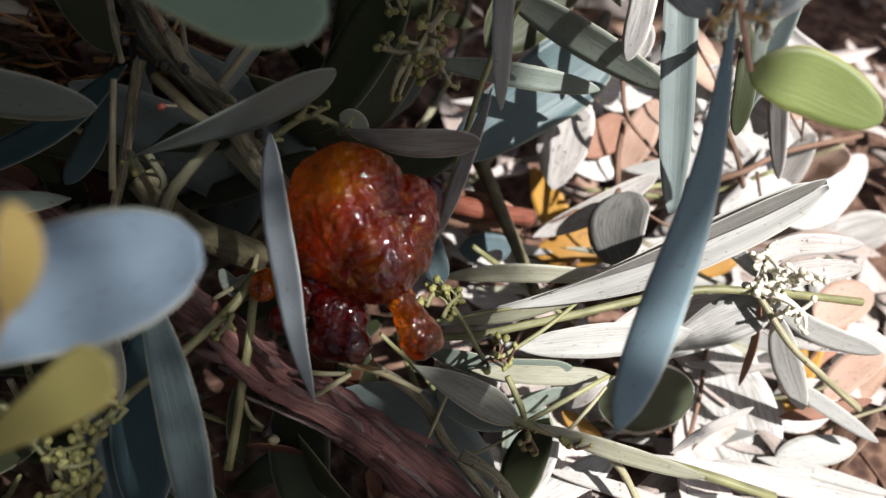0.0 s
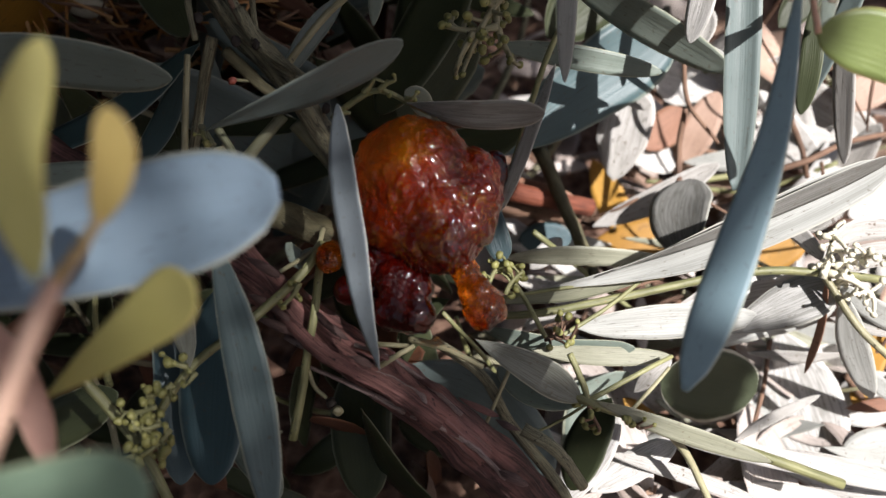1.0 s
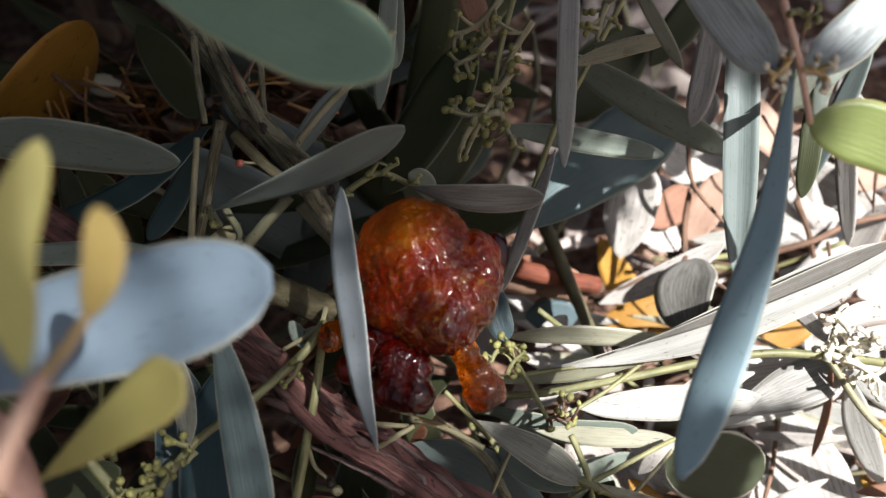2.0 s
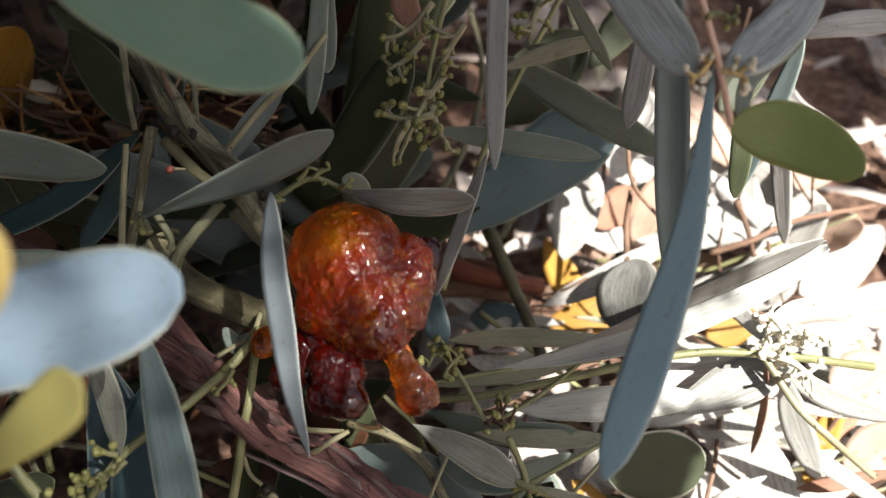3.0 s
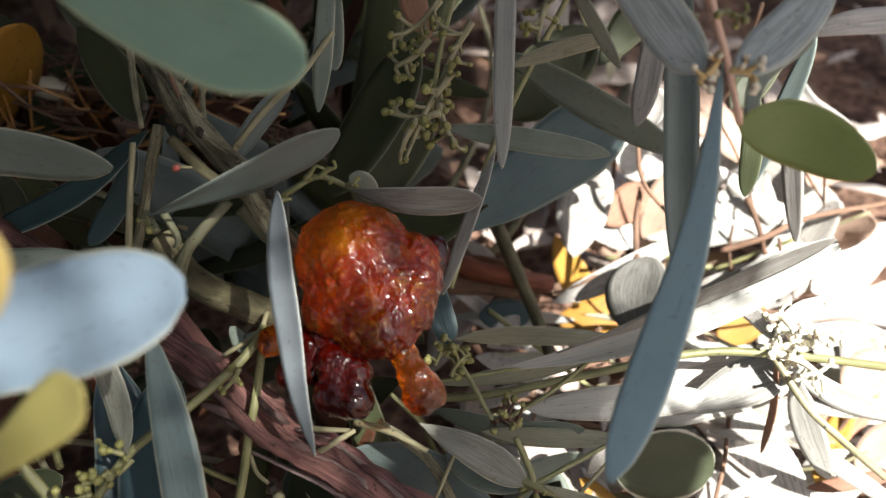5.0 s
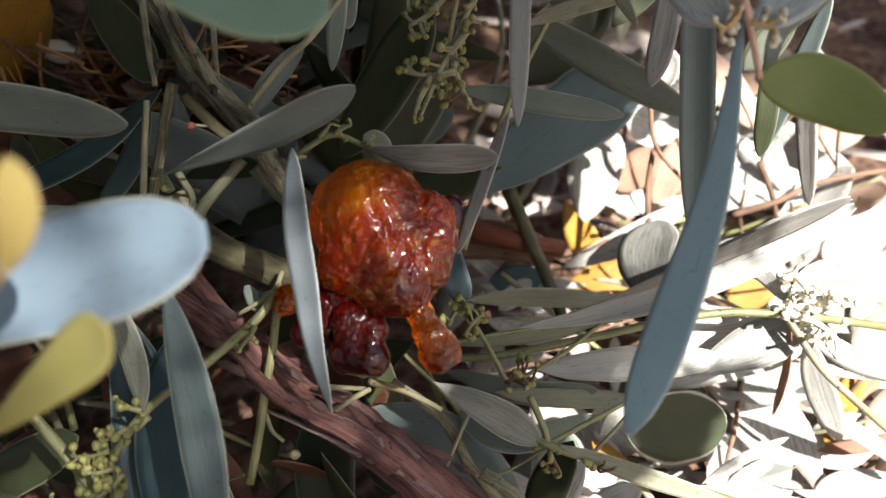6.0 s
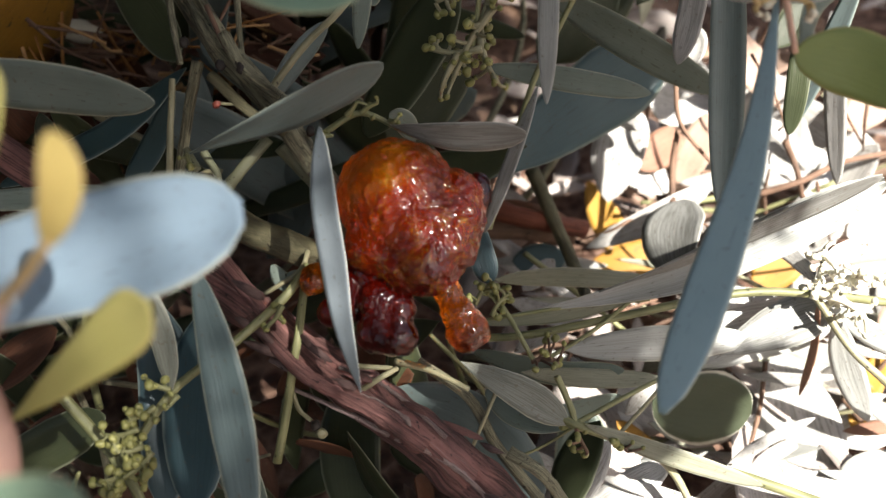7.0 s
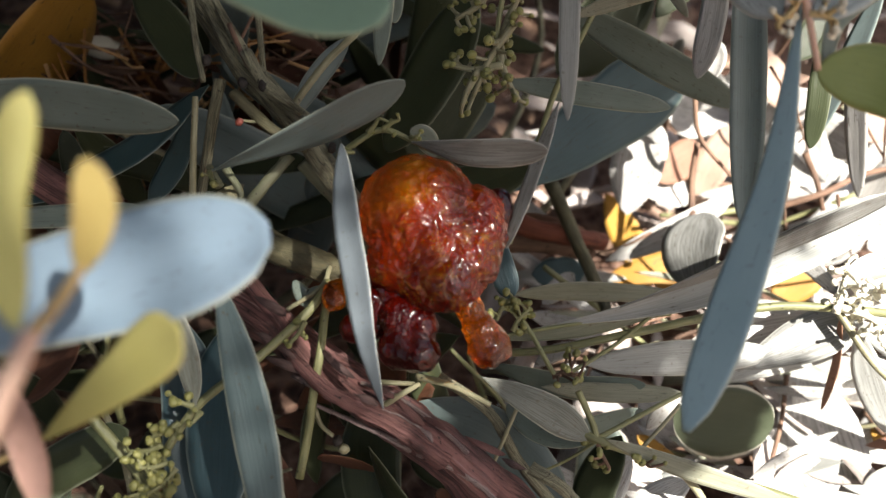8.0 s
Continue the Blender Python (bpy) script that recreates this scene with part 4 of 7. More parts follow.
stem(host, [(-0.0697, 0.0438, 0.1471), (-0.0610, 0.0433, 0.1496), (-0.0526, 0.0426, 0.1519)], 0.00064, 0.00050, PINK_STEM)

host = thing("young_shoot", "young pink-stemmed shoot with small yellow-green leaves", "shoot")
stem(host, [(-0.0474, 0.0385, 0.1553), (-0.0450, 0.0434, 0.1591), (-0.0427, 0.0501, 0.1633), (-0.0407, 0.0575, 0.1663)], 0.00125, 0.00100, PINK_STEM)
leaf(host, [(-0.0422, 0.0575, 0.1663), (-0.0453, 0.0671, 0.1726), (-0.0433, 0.0769, 0.1795)], 0.0056, (0.6052, -0.6629, 0.4408), "strap", mat=YOUNG, rows=18, cols=8)
stem(host, [(-0.0408, 0.0573, 0.1661), (-0.0398, 0.0623, 0.1655), (-0.0392, 0.0674, 0.1650)], 0.00080, 0.00055, YELLOW_STEM)
leaf(host, [(-0.0394, 0.0667, 0.1642), (-0.0369, 0.0690, 0.1708), (-0.0367, 0.0706, 0.1762)], 0.0041, (0.5030, -0.7252, 0.4701), "strap", mat=BUD_LEAF, cup=0.35)
leaf(host, [(-0.0584, 0.0735, 0.1244), (-0.0430, 0.0717, 0.1408), (-0.0326, 0.0701, 0.1523)], 0.0076, (-0.0308, -0.6376, 0.7698), "spoon", mat=YOUNG, rows=18, cols=8)
stem(host, [(-0.0708, 0.0729, 0.1163), (-0.0646, 0.0732, 0.1208), (-0.0559, 0.0736, 0.1266)], 0.00054, 0.00040, YELLOW_STEM)
leaf(host, [(-0.0621, 0.0772, 0.1375), (-0.0577, 0.0708, 0.1310), (-0.0546, 0.0635, 0.1235)], 0.0046, (0.6234, -0.2776, 0.7310), "strap", mat=PINK_LEAF)

host = thing("overhanging_twig", "pale pinkish twig with a bud joint and long leaves", "twig", "leafy twigs")
stem(host, [(0.0508, 0.1592, 0.1684), (0.0541, 0.1486, 0.1570), (0.0565, 0.1426, 0.1506), (0.0594, 0.1365, 0.1412)], 0.00088, 0.00054, PINK_STEM)
raceme(host, (0.0556, 0.1433, 0.1513), (0.0517, 0.1401, 0.1476), 12, 0.0025, 14, mat=YELLOW_STEM, mesh=PALE_BUD_MESH, r=0.0006, size=0.8)
raceme(host, (0.0570, 0.1413, 0.1491), (0.0614, 0.1402, 0.1482), 10, 0.0025, 15, mat=YELLOW_STEM, mesh=PALE_BUD_MESH, r=0.0006, size=0.8)
raceme(host, (0.0541, 0.1479, 0.1563), (0.0595, 0.1471, 0.1556), 7, 0.0023, 16, size=0.8)
leaf(host, [(0.0568, 0.1453, 0.1505), (0.0520, 0.1246, 0.1307), (0.0440, 0.1066, 0.1154), (0.0353, 0.0896, 0.1040)], 0.0078, (-0.4181, -0.8614, 0.2883), "lance", cup=0.03, rows=24, cols=8, mat=SLATE)
leaf(host, [(0.0592, 0.1366, 0.1413), (0.0706, 0.1365, 0.1390), (0.0826, 0.1304, 0.1356)], 0.0117, (-0.1091, -0.8627, 0.4937), "oval", mat=OLIVE, cup=0.05, rows=18, cols=8)
leaf(host, [(0.0532, 0.1425, 0.1475), (0.0477, 0.1495, 0.1521), (0.0345, 0.1663, 0.1642)], 0.0095, (-0.4328, -0.7200, 0.5424), "strap", mat=VEINED_ASH)
leaf(host, [(0.0575, 0.1406, 0.1484), (0.0660, 0.1464, 0.1523), (0.0761, 0.1542, 0.1585)], 0.0083, (-0.0112, -0.5860, 0.8102), "strap", mat=VEINED_ASH)
leaf(host, [(0.0752, 0.1570, 0.1465), (0.0825, 0.1585, 0.1483), (0.0981, 0.1610, 0.1484)], 0.0050, (0.0513, -0.6553, 0.7537), "lance", mat=SUNLIT_WHITE)
leaf(host, [(0.0624, 0.1399, 0.1366), (0.0662, 0.1503, 0.1425), (0.0771, 0.1576, 0.1454)], 0.0038, (0.3152, -0.6189, 0.7195), "strap")
stem(host, [(0.0564, 0.1627, 0.1472), (0.0521, 0.1643, 0.1487)], 0.00054, 0.00043, PALE_STEM)
leaf(host, [(0.0220, 0.1928, 0.1587), (0.0210, 0.1709, 0.1375), (0.0204, 0.1526, 0.1189)], 0.0044, (-0.1528, -0.6922, 0.7054), "strap", mat=SUN_PALED)
leaf(host, [(0.0595, 0.1966, 0.1478), (0.0597, 0.1743, 0.1234), (0.0603, 0.1507, 0.0920)], 0.0076, (-0.1127, -0.7680, 0.6305), "blunt", rows=22, mat=TEAL, cup=0.45)
leaf(host, [(0.0978, 0.2020, 0.1217), (0.0924, 0.1944, 0.1075), (0.0839, 0.1827, 0.0887)], 0.0057, (-0.7201, -0.4234, 0.5498), "strap", mat=TEAL)
leaf(host, [(0.0959, 0.2011, 0.1065), (0.0970, 0.1927, 0.0917), (0.1001, 0.1823, 0.0721)], 0.0060, (-0.7605, -0.6046, 0.2368), "strap", mat=DRY)

host = thing("flowering_twig", "twig with a cluster of olive flower buds", "twig", "leafy twigs")
stem(host, [(0.0157, 0.2039, 0.1480), (0.0113, 0.1913, 0.1369), (0.0082, 0.1822, 0.1282), (0.0063, 0.1732, 0.1183)], 0.00074, 0.00055, GREEN_STEM)
raceme(host, (0.0150, 0.1871, 0.1324), (0.0076, 0.1764, 0.1219), 14, 0.0052, 17, size=1.05, mat=PALE_STEM, r=0.00072)
raceme(host, (0.0107, 0.1789, 0.1247), (0.0020, 0.1687, 0.1132), 12, 0.0044, 18, size=1.05, mat=PALE_STEM, r=0.00072)
raceme(host, (0.0076, 0.1748, 0.1201), (0.0119, 0.1704, 0.1112), 8, 0.0039, 19, size=1.05, mat=PALE_STEM, r=0.00072)
raceme(host, (0.0058, 0.1839, 0.1300), (-0.0016, 0.1808, 0.1248), 8, 0.0039, 20, size=1.05, mat=PALE_STEM, r=0.00072)
raceme(host, (0.0082, 0.1723, 0.1188), (-0.0029, 0.1742, 0.1175), 8, 0.0039, 21, size=1.05, mat=PALE_STEM, r=0.00072)
raceme(host, (0.0033, 0.1716, 0.1178), (-0.0005, 0.1679, 0.1108), 5, 0.0027, 22, size=0.7, mat=PALE_STEM, r=0.00072)
raceme(host, (0.0082, 0.1905, 0.1359), (-0.0017, 0.1867, 0.1284), 8, 0.0044, 23, size=0.95, mat=PALE_STEM, r=0.00072)
raceme(host, (0.0319, 0.1917, 0.1355), (0.0294, 0.1859, 0.1290), 8, 0.0037, 24, size=0.95, mat=PALE_STEM, r=0.00072)
leaf(host, [(0.0287, 0.1851, 0.1281), (0.0350, 0.1811, 0.1297), (0.0436, 0.1822, 0.1312)], 0.0032, (-0.2470, -0.9151, 0.3187), "strap", mat=PALE_LEAF)
leaf(host, [(0.0231, 0.1819, 0.1243), (0.0350, 0.1811, 0.1297), (0.0445, 0.1806, 0.1324)], 0.0040, (-0.1469, -0.9598, 0.2391), "strap", mat=PALE_LEAF)
leaf(host, [(0.0343, 0.1869, 0.1444), (0.0399, 0.1779, 0.1376), (0.0449, 0.1696, 0.1316)], 0.0031, (-0.4494, -0.6923, 0.5646), "strap", mat=PALE_LEAF)
leaf(host, [(0.0057, 0.2107, 0.1410), (0.0018, 0.2021, 0.1313), (0.0057, 0.1933, 0.1247)], 0.0065, (0.0248, -0.6816, 0.7313), "strap", mat=RUST)
leaf(host, [(-0.0151, 0.1948, 0.1479), (-0.0164, 0.1803, 0.1320), (-0.0181, 0.1730, 0.1183)], 0.0041, (0.0343, -0.8063, 0.5905), "strap")
leaf(host, [(0.0029, 0.2035, 0.1188), (-0.0052, 0.1927, 0.1067), (-0.0182, 0.1784, 0.0904)], 0.0149, (-0.3490, -0.5587, 0.7523), "strap", mat=SHADED_OLIVE)
leaf(host, [(-0.0060, 0.2153, 0.1088), (0.0056, 0.2248, 0.1197), (0.0157, 0.2343, 0.1306)], 0.0159, (0.1217, -0.8051, 0.5805), "strap", mat=SHADED_OLIVE)
leaf(host, [(-0.0137, 0.1921, 0.0774), (-0.0063, 0.1988, 0.0852), (0.0055, 0.2085, 0.0962)], 0.0204, (0.4539, -0.8472, 0.2760), "strap", mat=SHADED_OLIVE)

host = thing("broad_leaf_twig", "twig of broad teal leaves against the sunlit ground", "twig", "leafy twigs")
stem(host, [(0.0109, 0.1630, 0.0750), (0.0152, 0.1749, 0.0826), (0.0208, 0.1852, 0.0997), (0.0273, 0.1946, 0.1103), (0.0436, 0.2153, 0.1337)], 0.00082, 0.00068, GREEN_STEM)
leaf(host, [(0.0103, 0.1846, 0.0713), (0.0318, 0.1987, 0.0809), (0.0583, 0.2141, 0.0916)], 0.0215, (0.2489, -0.7398, 0.6251), "lance", rows=20, cols=8, mat=SHADE_TEAL)
# dark leaf set where there is only a shaded gap
leaf(host, [(0.0261, 0.2218, 0.0831), (0.0378, 0.2296, 0.0907), (0.0519, 0.2395, 0.1005)], 0.0190, (0.2489, -0.7398, 0.6251), "strap", mat=SHADED_OLIVE)
leaf(host, [(0.0090, 0.1922, 0.1009), (0.0293, 0.1901, 0.0987), (0.0503, 0.1892, 0.0951)], 0.0060, (0.0019, -0.8776, 0.4793), "strap")
leaf(host, [(0.0243, 0.2088, 0.1121), (0.0449, 0.2001, 0.1034), (0.0677, 0.1908, 0.0941)], 0.0115, (-0.4102, -0.9086, -0.0791), "strap", mat=GLAUCOUS)
leaf(host, [(0.0197, 0.1621, 0.1166), (0.0140, 0.1503, 0.1063), (0.0087, 0.1419, 0.0940)], 0.0033, (-0.4901, -0.5161, 0.7025), "strap", mat=STRIPED)
leaf(host, [(0.0106, 0.1436, 0.0763), (0.0091, 0.1471, 0.0800), (0.0062, 0.1562, 0.0870)], 0.0058, (-0.0225, -0.6534, 0.7567), "strap", mat=DEEP_TEAL)
leaf(host, [(0.0612, 0.2130, 0.1320), (0.0585, 0.1975, 0.1149), (0.0559, 0.1911, 0.1022)], 0.0069, (-0.5928, -0.5944, 0.5434), "strap", mat=SUNLIT_WHITE)


# two more darkened leaves standing in for shadowed holes
leaf(host, [(0.0879, 0.2185, 0.0889), (0.0942, 0.2231, 0.0942), (0.1012, 0.2292, 0.1012)], 0.009, (-0.05, -0.72, 0.69), "strap", mat=SHADED_OLIVE)
leaf(host, [(0.0521, 0.2273, 0.0968), (0.0615, 0.2355, 0.1062), (0.0693, 0.2427, 0.1144)], 0.01, (-0.05, -0.72, 0.69), "strap", mat=SHADED_OLIVE)
host = thing("lower_twig", "olive-green twig with brown bud joints and narrow leaves", "twig", "leafy twigs")
stem(host, [(0.0121, 0.1291, 0.0592), (0.0219, 0.1233, 0.0588), (0.0285, 0.1195, 0.0577), (0.0380, 0.1184, 0.0540), (0.0539, 0.1173, 0.0474), (0.0697, 0.1151, 0.0425), (0.0905, 0.1123, 0.0344)], 0.00101, 0.00126, GREEN_STEM, rows=30)
stem(host, [(0.0285, 0.1194, 0.0576), (0.0434, 0.1270, 0.0599), (0.0493, 0.1311, 0.0586)], 0.00063, 0.00050, GREEN_STEM)
stem(host, [(0.0380, 0.1184, 0.0540), (0.0451, 0.1255, 0.0557), (0.0487, 0.1293, 0.0568)], 0.00050, 0.00044, PALE_STEM)
stem(host, [(0.0476, 0.1183, 0.0485), (0.0531, 0.1149, 0.0424), (0.0587, 0.1086, 0.0334)], 0.00102, 0.00083, PALE_STEM)
stem(host, [(0.0248, 0.1269, 0.0651), (0.0278, 0.1221, 0.0604), (0.0288, 0.1195, 0.0577)], 0.00074, 0.00074, GREEN_STEM)
stem(host, [(0.0288, 0.1191, 0.0573), (0.0219, 0.1171, 0.0526), (0.0150, 0.1149, 0.0504)], 0.00037, 0.00031, GREEN_STEM)
raceme(host, (0.0285, 0.1204, 0.0586), (0.0312, 0.1141, 0.0550), 6, 0.0032, 25, mat=BROWN_TWIG)
raceme(host, (0.0368, 0.1184, 0.0540), (0.0402, 0.1152, 0.0534), 5, 0.0032, 26, mat=BROWN_TWIG)
leaf(host, [(0.0276, 0.1194, 0.0576), (0.0177, 0.1216, 0.0652), (0.0037, 0.1256, 0.0718)], 0.0077, (0.2175, -0.7079, 0.6720), "point", mat=RIBBED, cup=0.2)
leaf(host, [(0.0273, 0.1219, 0.0521), (0.0174, 0.1253, 0.0527), (0.0099, 0.1316, 0.0537)], 0.0068, (-0.0398, -0.2356, 0.9710), "strap", mat=GLAUCOUS)
leaf(host, [(0.0355, 0.1244, 0.0518), (0.0304, 0.1176, 0.0451), (0.0263, 0.1095, 0.0369)], 0.0104, (-0.5567, -0.3899, 0.7335), "strap", mat=SHADED_OLIVE)
leaf(host, [(0.0513, 0.1382, 0.0404), (0.0648, 0.1403, 0.0351), (0.0783, 0.1414, 0.0303)], 0.0205, (0.2233, -0.8799, 0.4194), "oval", rows=18, cols=8, mat=SHADED_SUNRIM, cup=0.12)
stem(host, [(-0.0055, 0.1303, 0.0658), (0.0057, 0.1246, 0.0601), (0.0119, 0.1171, 0.0526), (0.0219, 0.1083, 0.0438), (0.0268, 0.1022, 0.0377)], 0.00112, 0.00137, GREY_BARK, rows=24, flute=0.06)
stem(host, [(-0.0104, 0.1303, 0.0658), (-0.0029, 0.1266, 0.0675), (0.0056, 0.1225, 0.0661)], 0.00086, 0.00061, PALE_STEM)
stem(host, [(0.0118, 0.1248, 0.0630), (0.0081, 0.1187, 0.0569), (0.0045, 0.1136, 0.0491)], 0.00049, 0.00043, PALE_STEM)
leaf(host, [(-0.0121, 0.1305, 0.0553), (0.0073, 0.1263, 0.0457), (0.0235, 0.1171, 0.0312)], 0.0160, (0.1129, -0.7891, 0.6038), "strap", mat=TEAL)
leaf(host, [(-0.0195, 0.1402, 0.0489), (-0.0222, 0.1287, 0.0374), (-0.0209, 0.1143, 0.0230)], 0.0154, (-0.1711, -0.6922, 0.7012), "strap", mat=SHADED_OLIVE)
leaf(host, [(0.0062, 0.1441, 0.0527), (0.0259, 0.1367, 0.0534), (0.0417, 0.1348, 0.0569)], 0.0060, (-0.2678, -0.7594, 0.5929), "strap")
leaf(host, [(0.0130, 0.1364, 0.0450), (0.0243, 0.1348, 0.0380), (0.0443, 0.1409, 0.0388)], 0.0059, (0.2264, -0.8013, 0.5537), "strap")
raceme(host, (0.0194, 0.1303, 0.0658), (0.0250, 0.1303, 0.0658), 9, 0.0050, 27, mat=BROWN_TWIG)
stem(host, [(0.0200, 0.1303, 0.0658), (0.0146, 0.1386, 0.0714), (0.0109, 0.1434, 0.0736)], 0.00056, 0.00056, GREEN_STEM)
raceme(host, (0.0107, 0.1373, 0.0729), (0.0144, 0.1408, 0.0764), 9, 0.0042, 28)
raceme(host, (0.0070, 0.1391, 0.0746), (0.0107, 0.1426, 0.0781), 5, 0.0037, 29)
leaf(host, [(0.0332, 0.1249, 0.0067), (0.0361, 0.1353, 0.0171), (0.0361, 0.1457, 0.0275)], 0.0149, (0.0080, -0.7077, 0.7065), "strap")
leaf(host, [(0.0308, 0.1188, 0.0584), (0.0492, 0.1158, 0.0513), (0.0716, 0.1130, 0.0431)], 0.0044, (0.0955, -0.8169, 0.5688), "strap", mat=PALE_LEAF)

host = thing("sunlit_twig", "yellow-green twig with long sunlit leaves and pale buds", "twig", "leafy twigs")
stem(host, [(0.0059, 0.1387, 0.0635), (0.0199, 0.1382, 0.0656), (0.0404, 0.1411, 0.0685), (0.0665, 0.1460, 0.0707), (0.0866, 0.1471, 0.0692), (0.1161, 0.1512, 0.0599)], 0.00091, 0.00104, GREEN_STEM, rows=30)
stem(host, [(0.0071, 0.1389, 0.0691), (0.0273, 0.1412, 0.0713), (0.0467, 0.1438, 0.0712)], 0.00044, 0.00044, GREEN_STEM)
stem(host, [(0.0219, 0.1303, 0.0658), (0.0337, 0.1376, 0.0677), (0.0442, 0.1447, 0.0721), (0.0489, 0.1500, 0.0721)], 0.00051, 0.00044, GREEN_STEM)
leaf(host, [(0.0148, 0.1406, 0.0694), (0.0397, 0.1424, 0.0751), (0.0598, 0.1449, 0.0831), (0.0951, 0.1547, 0.0969)], 0.0108, (-0.0454, -0.8143, 0.5787), "wedge", mat=SUN_PALED, cup=0.55, rows=24, cols=8)
leaf(host, [(0.0338, 0.1390, 0.0789), (0.0572, 0.1427, 0.0880), (0.0922, 0.1518, 0.1010)], 0.0062, (0.1909, -0.9813, -0.0228), "wedge", mat=STRIPED, rows=22)
leaf(host, [(0.0084, 0.1397, 0.0672), (0.0313, 0.1418, 0.0706), (0.0564, 0.1470, 0.0771)], 0.0048, (0.0472, -0.9014, 0.4303), "strap", mat=PALE_LEAF)
leaf(host, [(0.0117, 0.1560, 0.0647), (0.0298, 0.1591, 0.0624), (0.0555, 0.1607, 0.0587)], 0.0050, (0.1552, -0.8870, 0.4350), "strap", mat=PALE_LEAF)
leaf(host, [(0.0283, 0.1393, 0.0587), (0.0493, 0.1404, 0.0598), (0.0728, 0.1435, 0.0576)], 0.0083, (0.0879, -0.7439, 0.6625), "strap", mat=SUN_PALED)
leaf(host, [(0.0505, 0.1469, 0.0502), (0.0753, 0.1518, 0.0551), (0.0987, 0.1543, 0.0575)], 0.0138, (-0.0109, -0.6702, 0.7421), "point", mat=DRY)
leaf(host, [(0.0602, 0.1471, 0.0423), (0.0798, 0.1545, 0.0443), (0.0992, 0.1577, 0.0449)], 0.0104, (0.1560, -0.7327, 0.6625), "strap", mat=SUN_PALED)
leaf(host, [(0.0866, 0.1468, 0.0689), (0.0890, 0.1441, 0.0527), (0.0891, 0.1421, 0.0373)], 0.0025, (-0.8980, -0.4399, -0.0077), "strap", mat=RUST)
leaf(host, [(0.0912, 0.1448, 0.0642), (0.0971, 0.1412, 0.0498), (0.1044, 0.1354, 0.0360)], 0.0072, (-0.3291, -0.9310, 0.1581), "strap", mat=SUN_PALED)
stem(host, [(0.0853, 0.1472, 0.0693), (0.0922, 0.1378, 0.0625), (0.1000, 0.1323, 0.0571), (0.1122, 0.1281, 0.0475)], 0.00091, 0.00091, PALE_STEM)
raceme(host, (0.0845, 0.1451, 0.0698), (0.0856, 0.1506, 0.0807), 12, 0.0044, 30, mesh=PALE_BUD_MESH, mat=PETAL, r=0.0008)
raceme(host, (0.0858, 0.1460, 0.0707), (0.0953, 0.1411, 0.0685), 12, 0.0046, 31, mesh=PALE_BUD_MESH, mat=PETAL, r=0.0008)
raceme(host, (0.0871, 0.1469, 0.0717), (0.0965, 0.1474, 0.0749), 10, 0.0046, 32, mesh=PALE_BUD_MESH, mat=PETAL, r=0.0008)
leaf(host, [(0.0886, 0.1485, 0.0679), (0.0965, 0.1513, 0.0707), (0.1122, 0.1522, 0.0716)], 0.0059, (0.0112, -0.7419, 0.6705), "strap", mat=DRY)
leaf(host, [(0.0875, 0.1530, 0.0670), (0.0971, 0.1608, 0.0695), (0.1161, 0.1613, 0.0700)], 0.0058, (0.1793, -0.8122, 0.5552), "strap", mat=DRY)
leaf(host, [(0.0915, 0.1492, 0.0632), (0.1052, 0.1460, 0.0546), (0.1215, 0.1421, 0.0508)], 0.0063, (-0.0930, -0.9454, 0.3123), "strap", mat=SUN_PALED)
leaf(host, [(0.0686, 0.1584, 0.0671), (0.0842, 0.1680, 0.0633), (0.0903, 0.1556, 0.0642)], 0.0045, (-0.0743, -0.9273, 0.3670), "strap", mat=DRY)

# ---- fallen leaves and twigs on the ground ----
tagged(leaf(None, [(0.0651, 0.1916, 0.0584), (0.0608, 0.1811, 0.0570), (0.0602, 0.1689, 0.0541)], 0.0179, (-0.60, -0.60, 0.53), "oval", name="fallen_leaf", mat=STRIPED, rows=18, cols=8), "rounded grey veined leaf lying on litter", "leaf", "fallen leaves")
tagged(leaf(None, [(0.0448, 0.2232, 0.0378), (0.0513, 0.2153, 0.0272), (0.0573, 0.2105, 0.0171)], 0.0102, (-0.0541, -0.8658, 0.4975), "strap", name="fallen_leaf", mat=OCHRE), "narrow ochre yellow dead leaf on the soil", "leaf", "fallen leaves")
tagged(leaf(None, [(0.0448, 0.2044, 0.0190), (0.0567, 0.2039, 0.0212), (0.0724, 0.2064, 0.0237)], 0.0122, (-0.0746, -0.6805, 0.7289), "blunt", name="fallen_leaf", mat=OCHRE), "flat ochre dead leaf lying on the soil", "leaf", "fallen leaves")
tagged(leaf(None, [(0.0934, 0.1933, 0.0213), (0.1010, 0.1980, 0.0261), (0.1078, 0.2004, 0.0285)], 0.0127, (-0.1231, -0.5675, 0.8141), "oval", name="fallen_leaf", mat=OCHRE), "bright ochre dead leaf partly hidden by stems", "leaf", "fallen leaves")
tagged(leaf(None, [(0.1277, 0.1727, 0.0223), (0.1196, 0.1614, 0.0163), (0.1132, 0.1502, 0.0105)], 0.0073, (-0.2572, -0.3120, 0.9146), "strap", name="fallen_leaf", mat=OCHRE), "narrow ochre dead leaf among stems", "leaf", "fallen leaves")
tagged(leaf(None, [(0.0117, 0.1997, 0.0282), (0.0189, 0.2013, 0.0312), (0.0270, 0.2055, 0.0339)], 0.0056, (0.2694, -0.5357, 0.8003), "strap", name="fallen_leaf", mat=PEACH), "pinkish dead leaf on dark soil", "leaf", "fallen leaves")
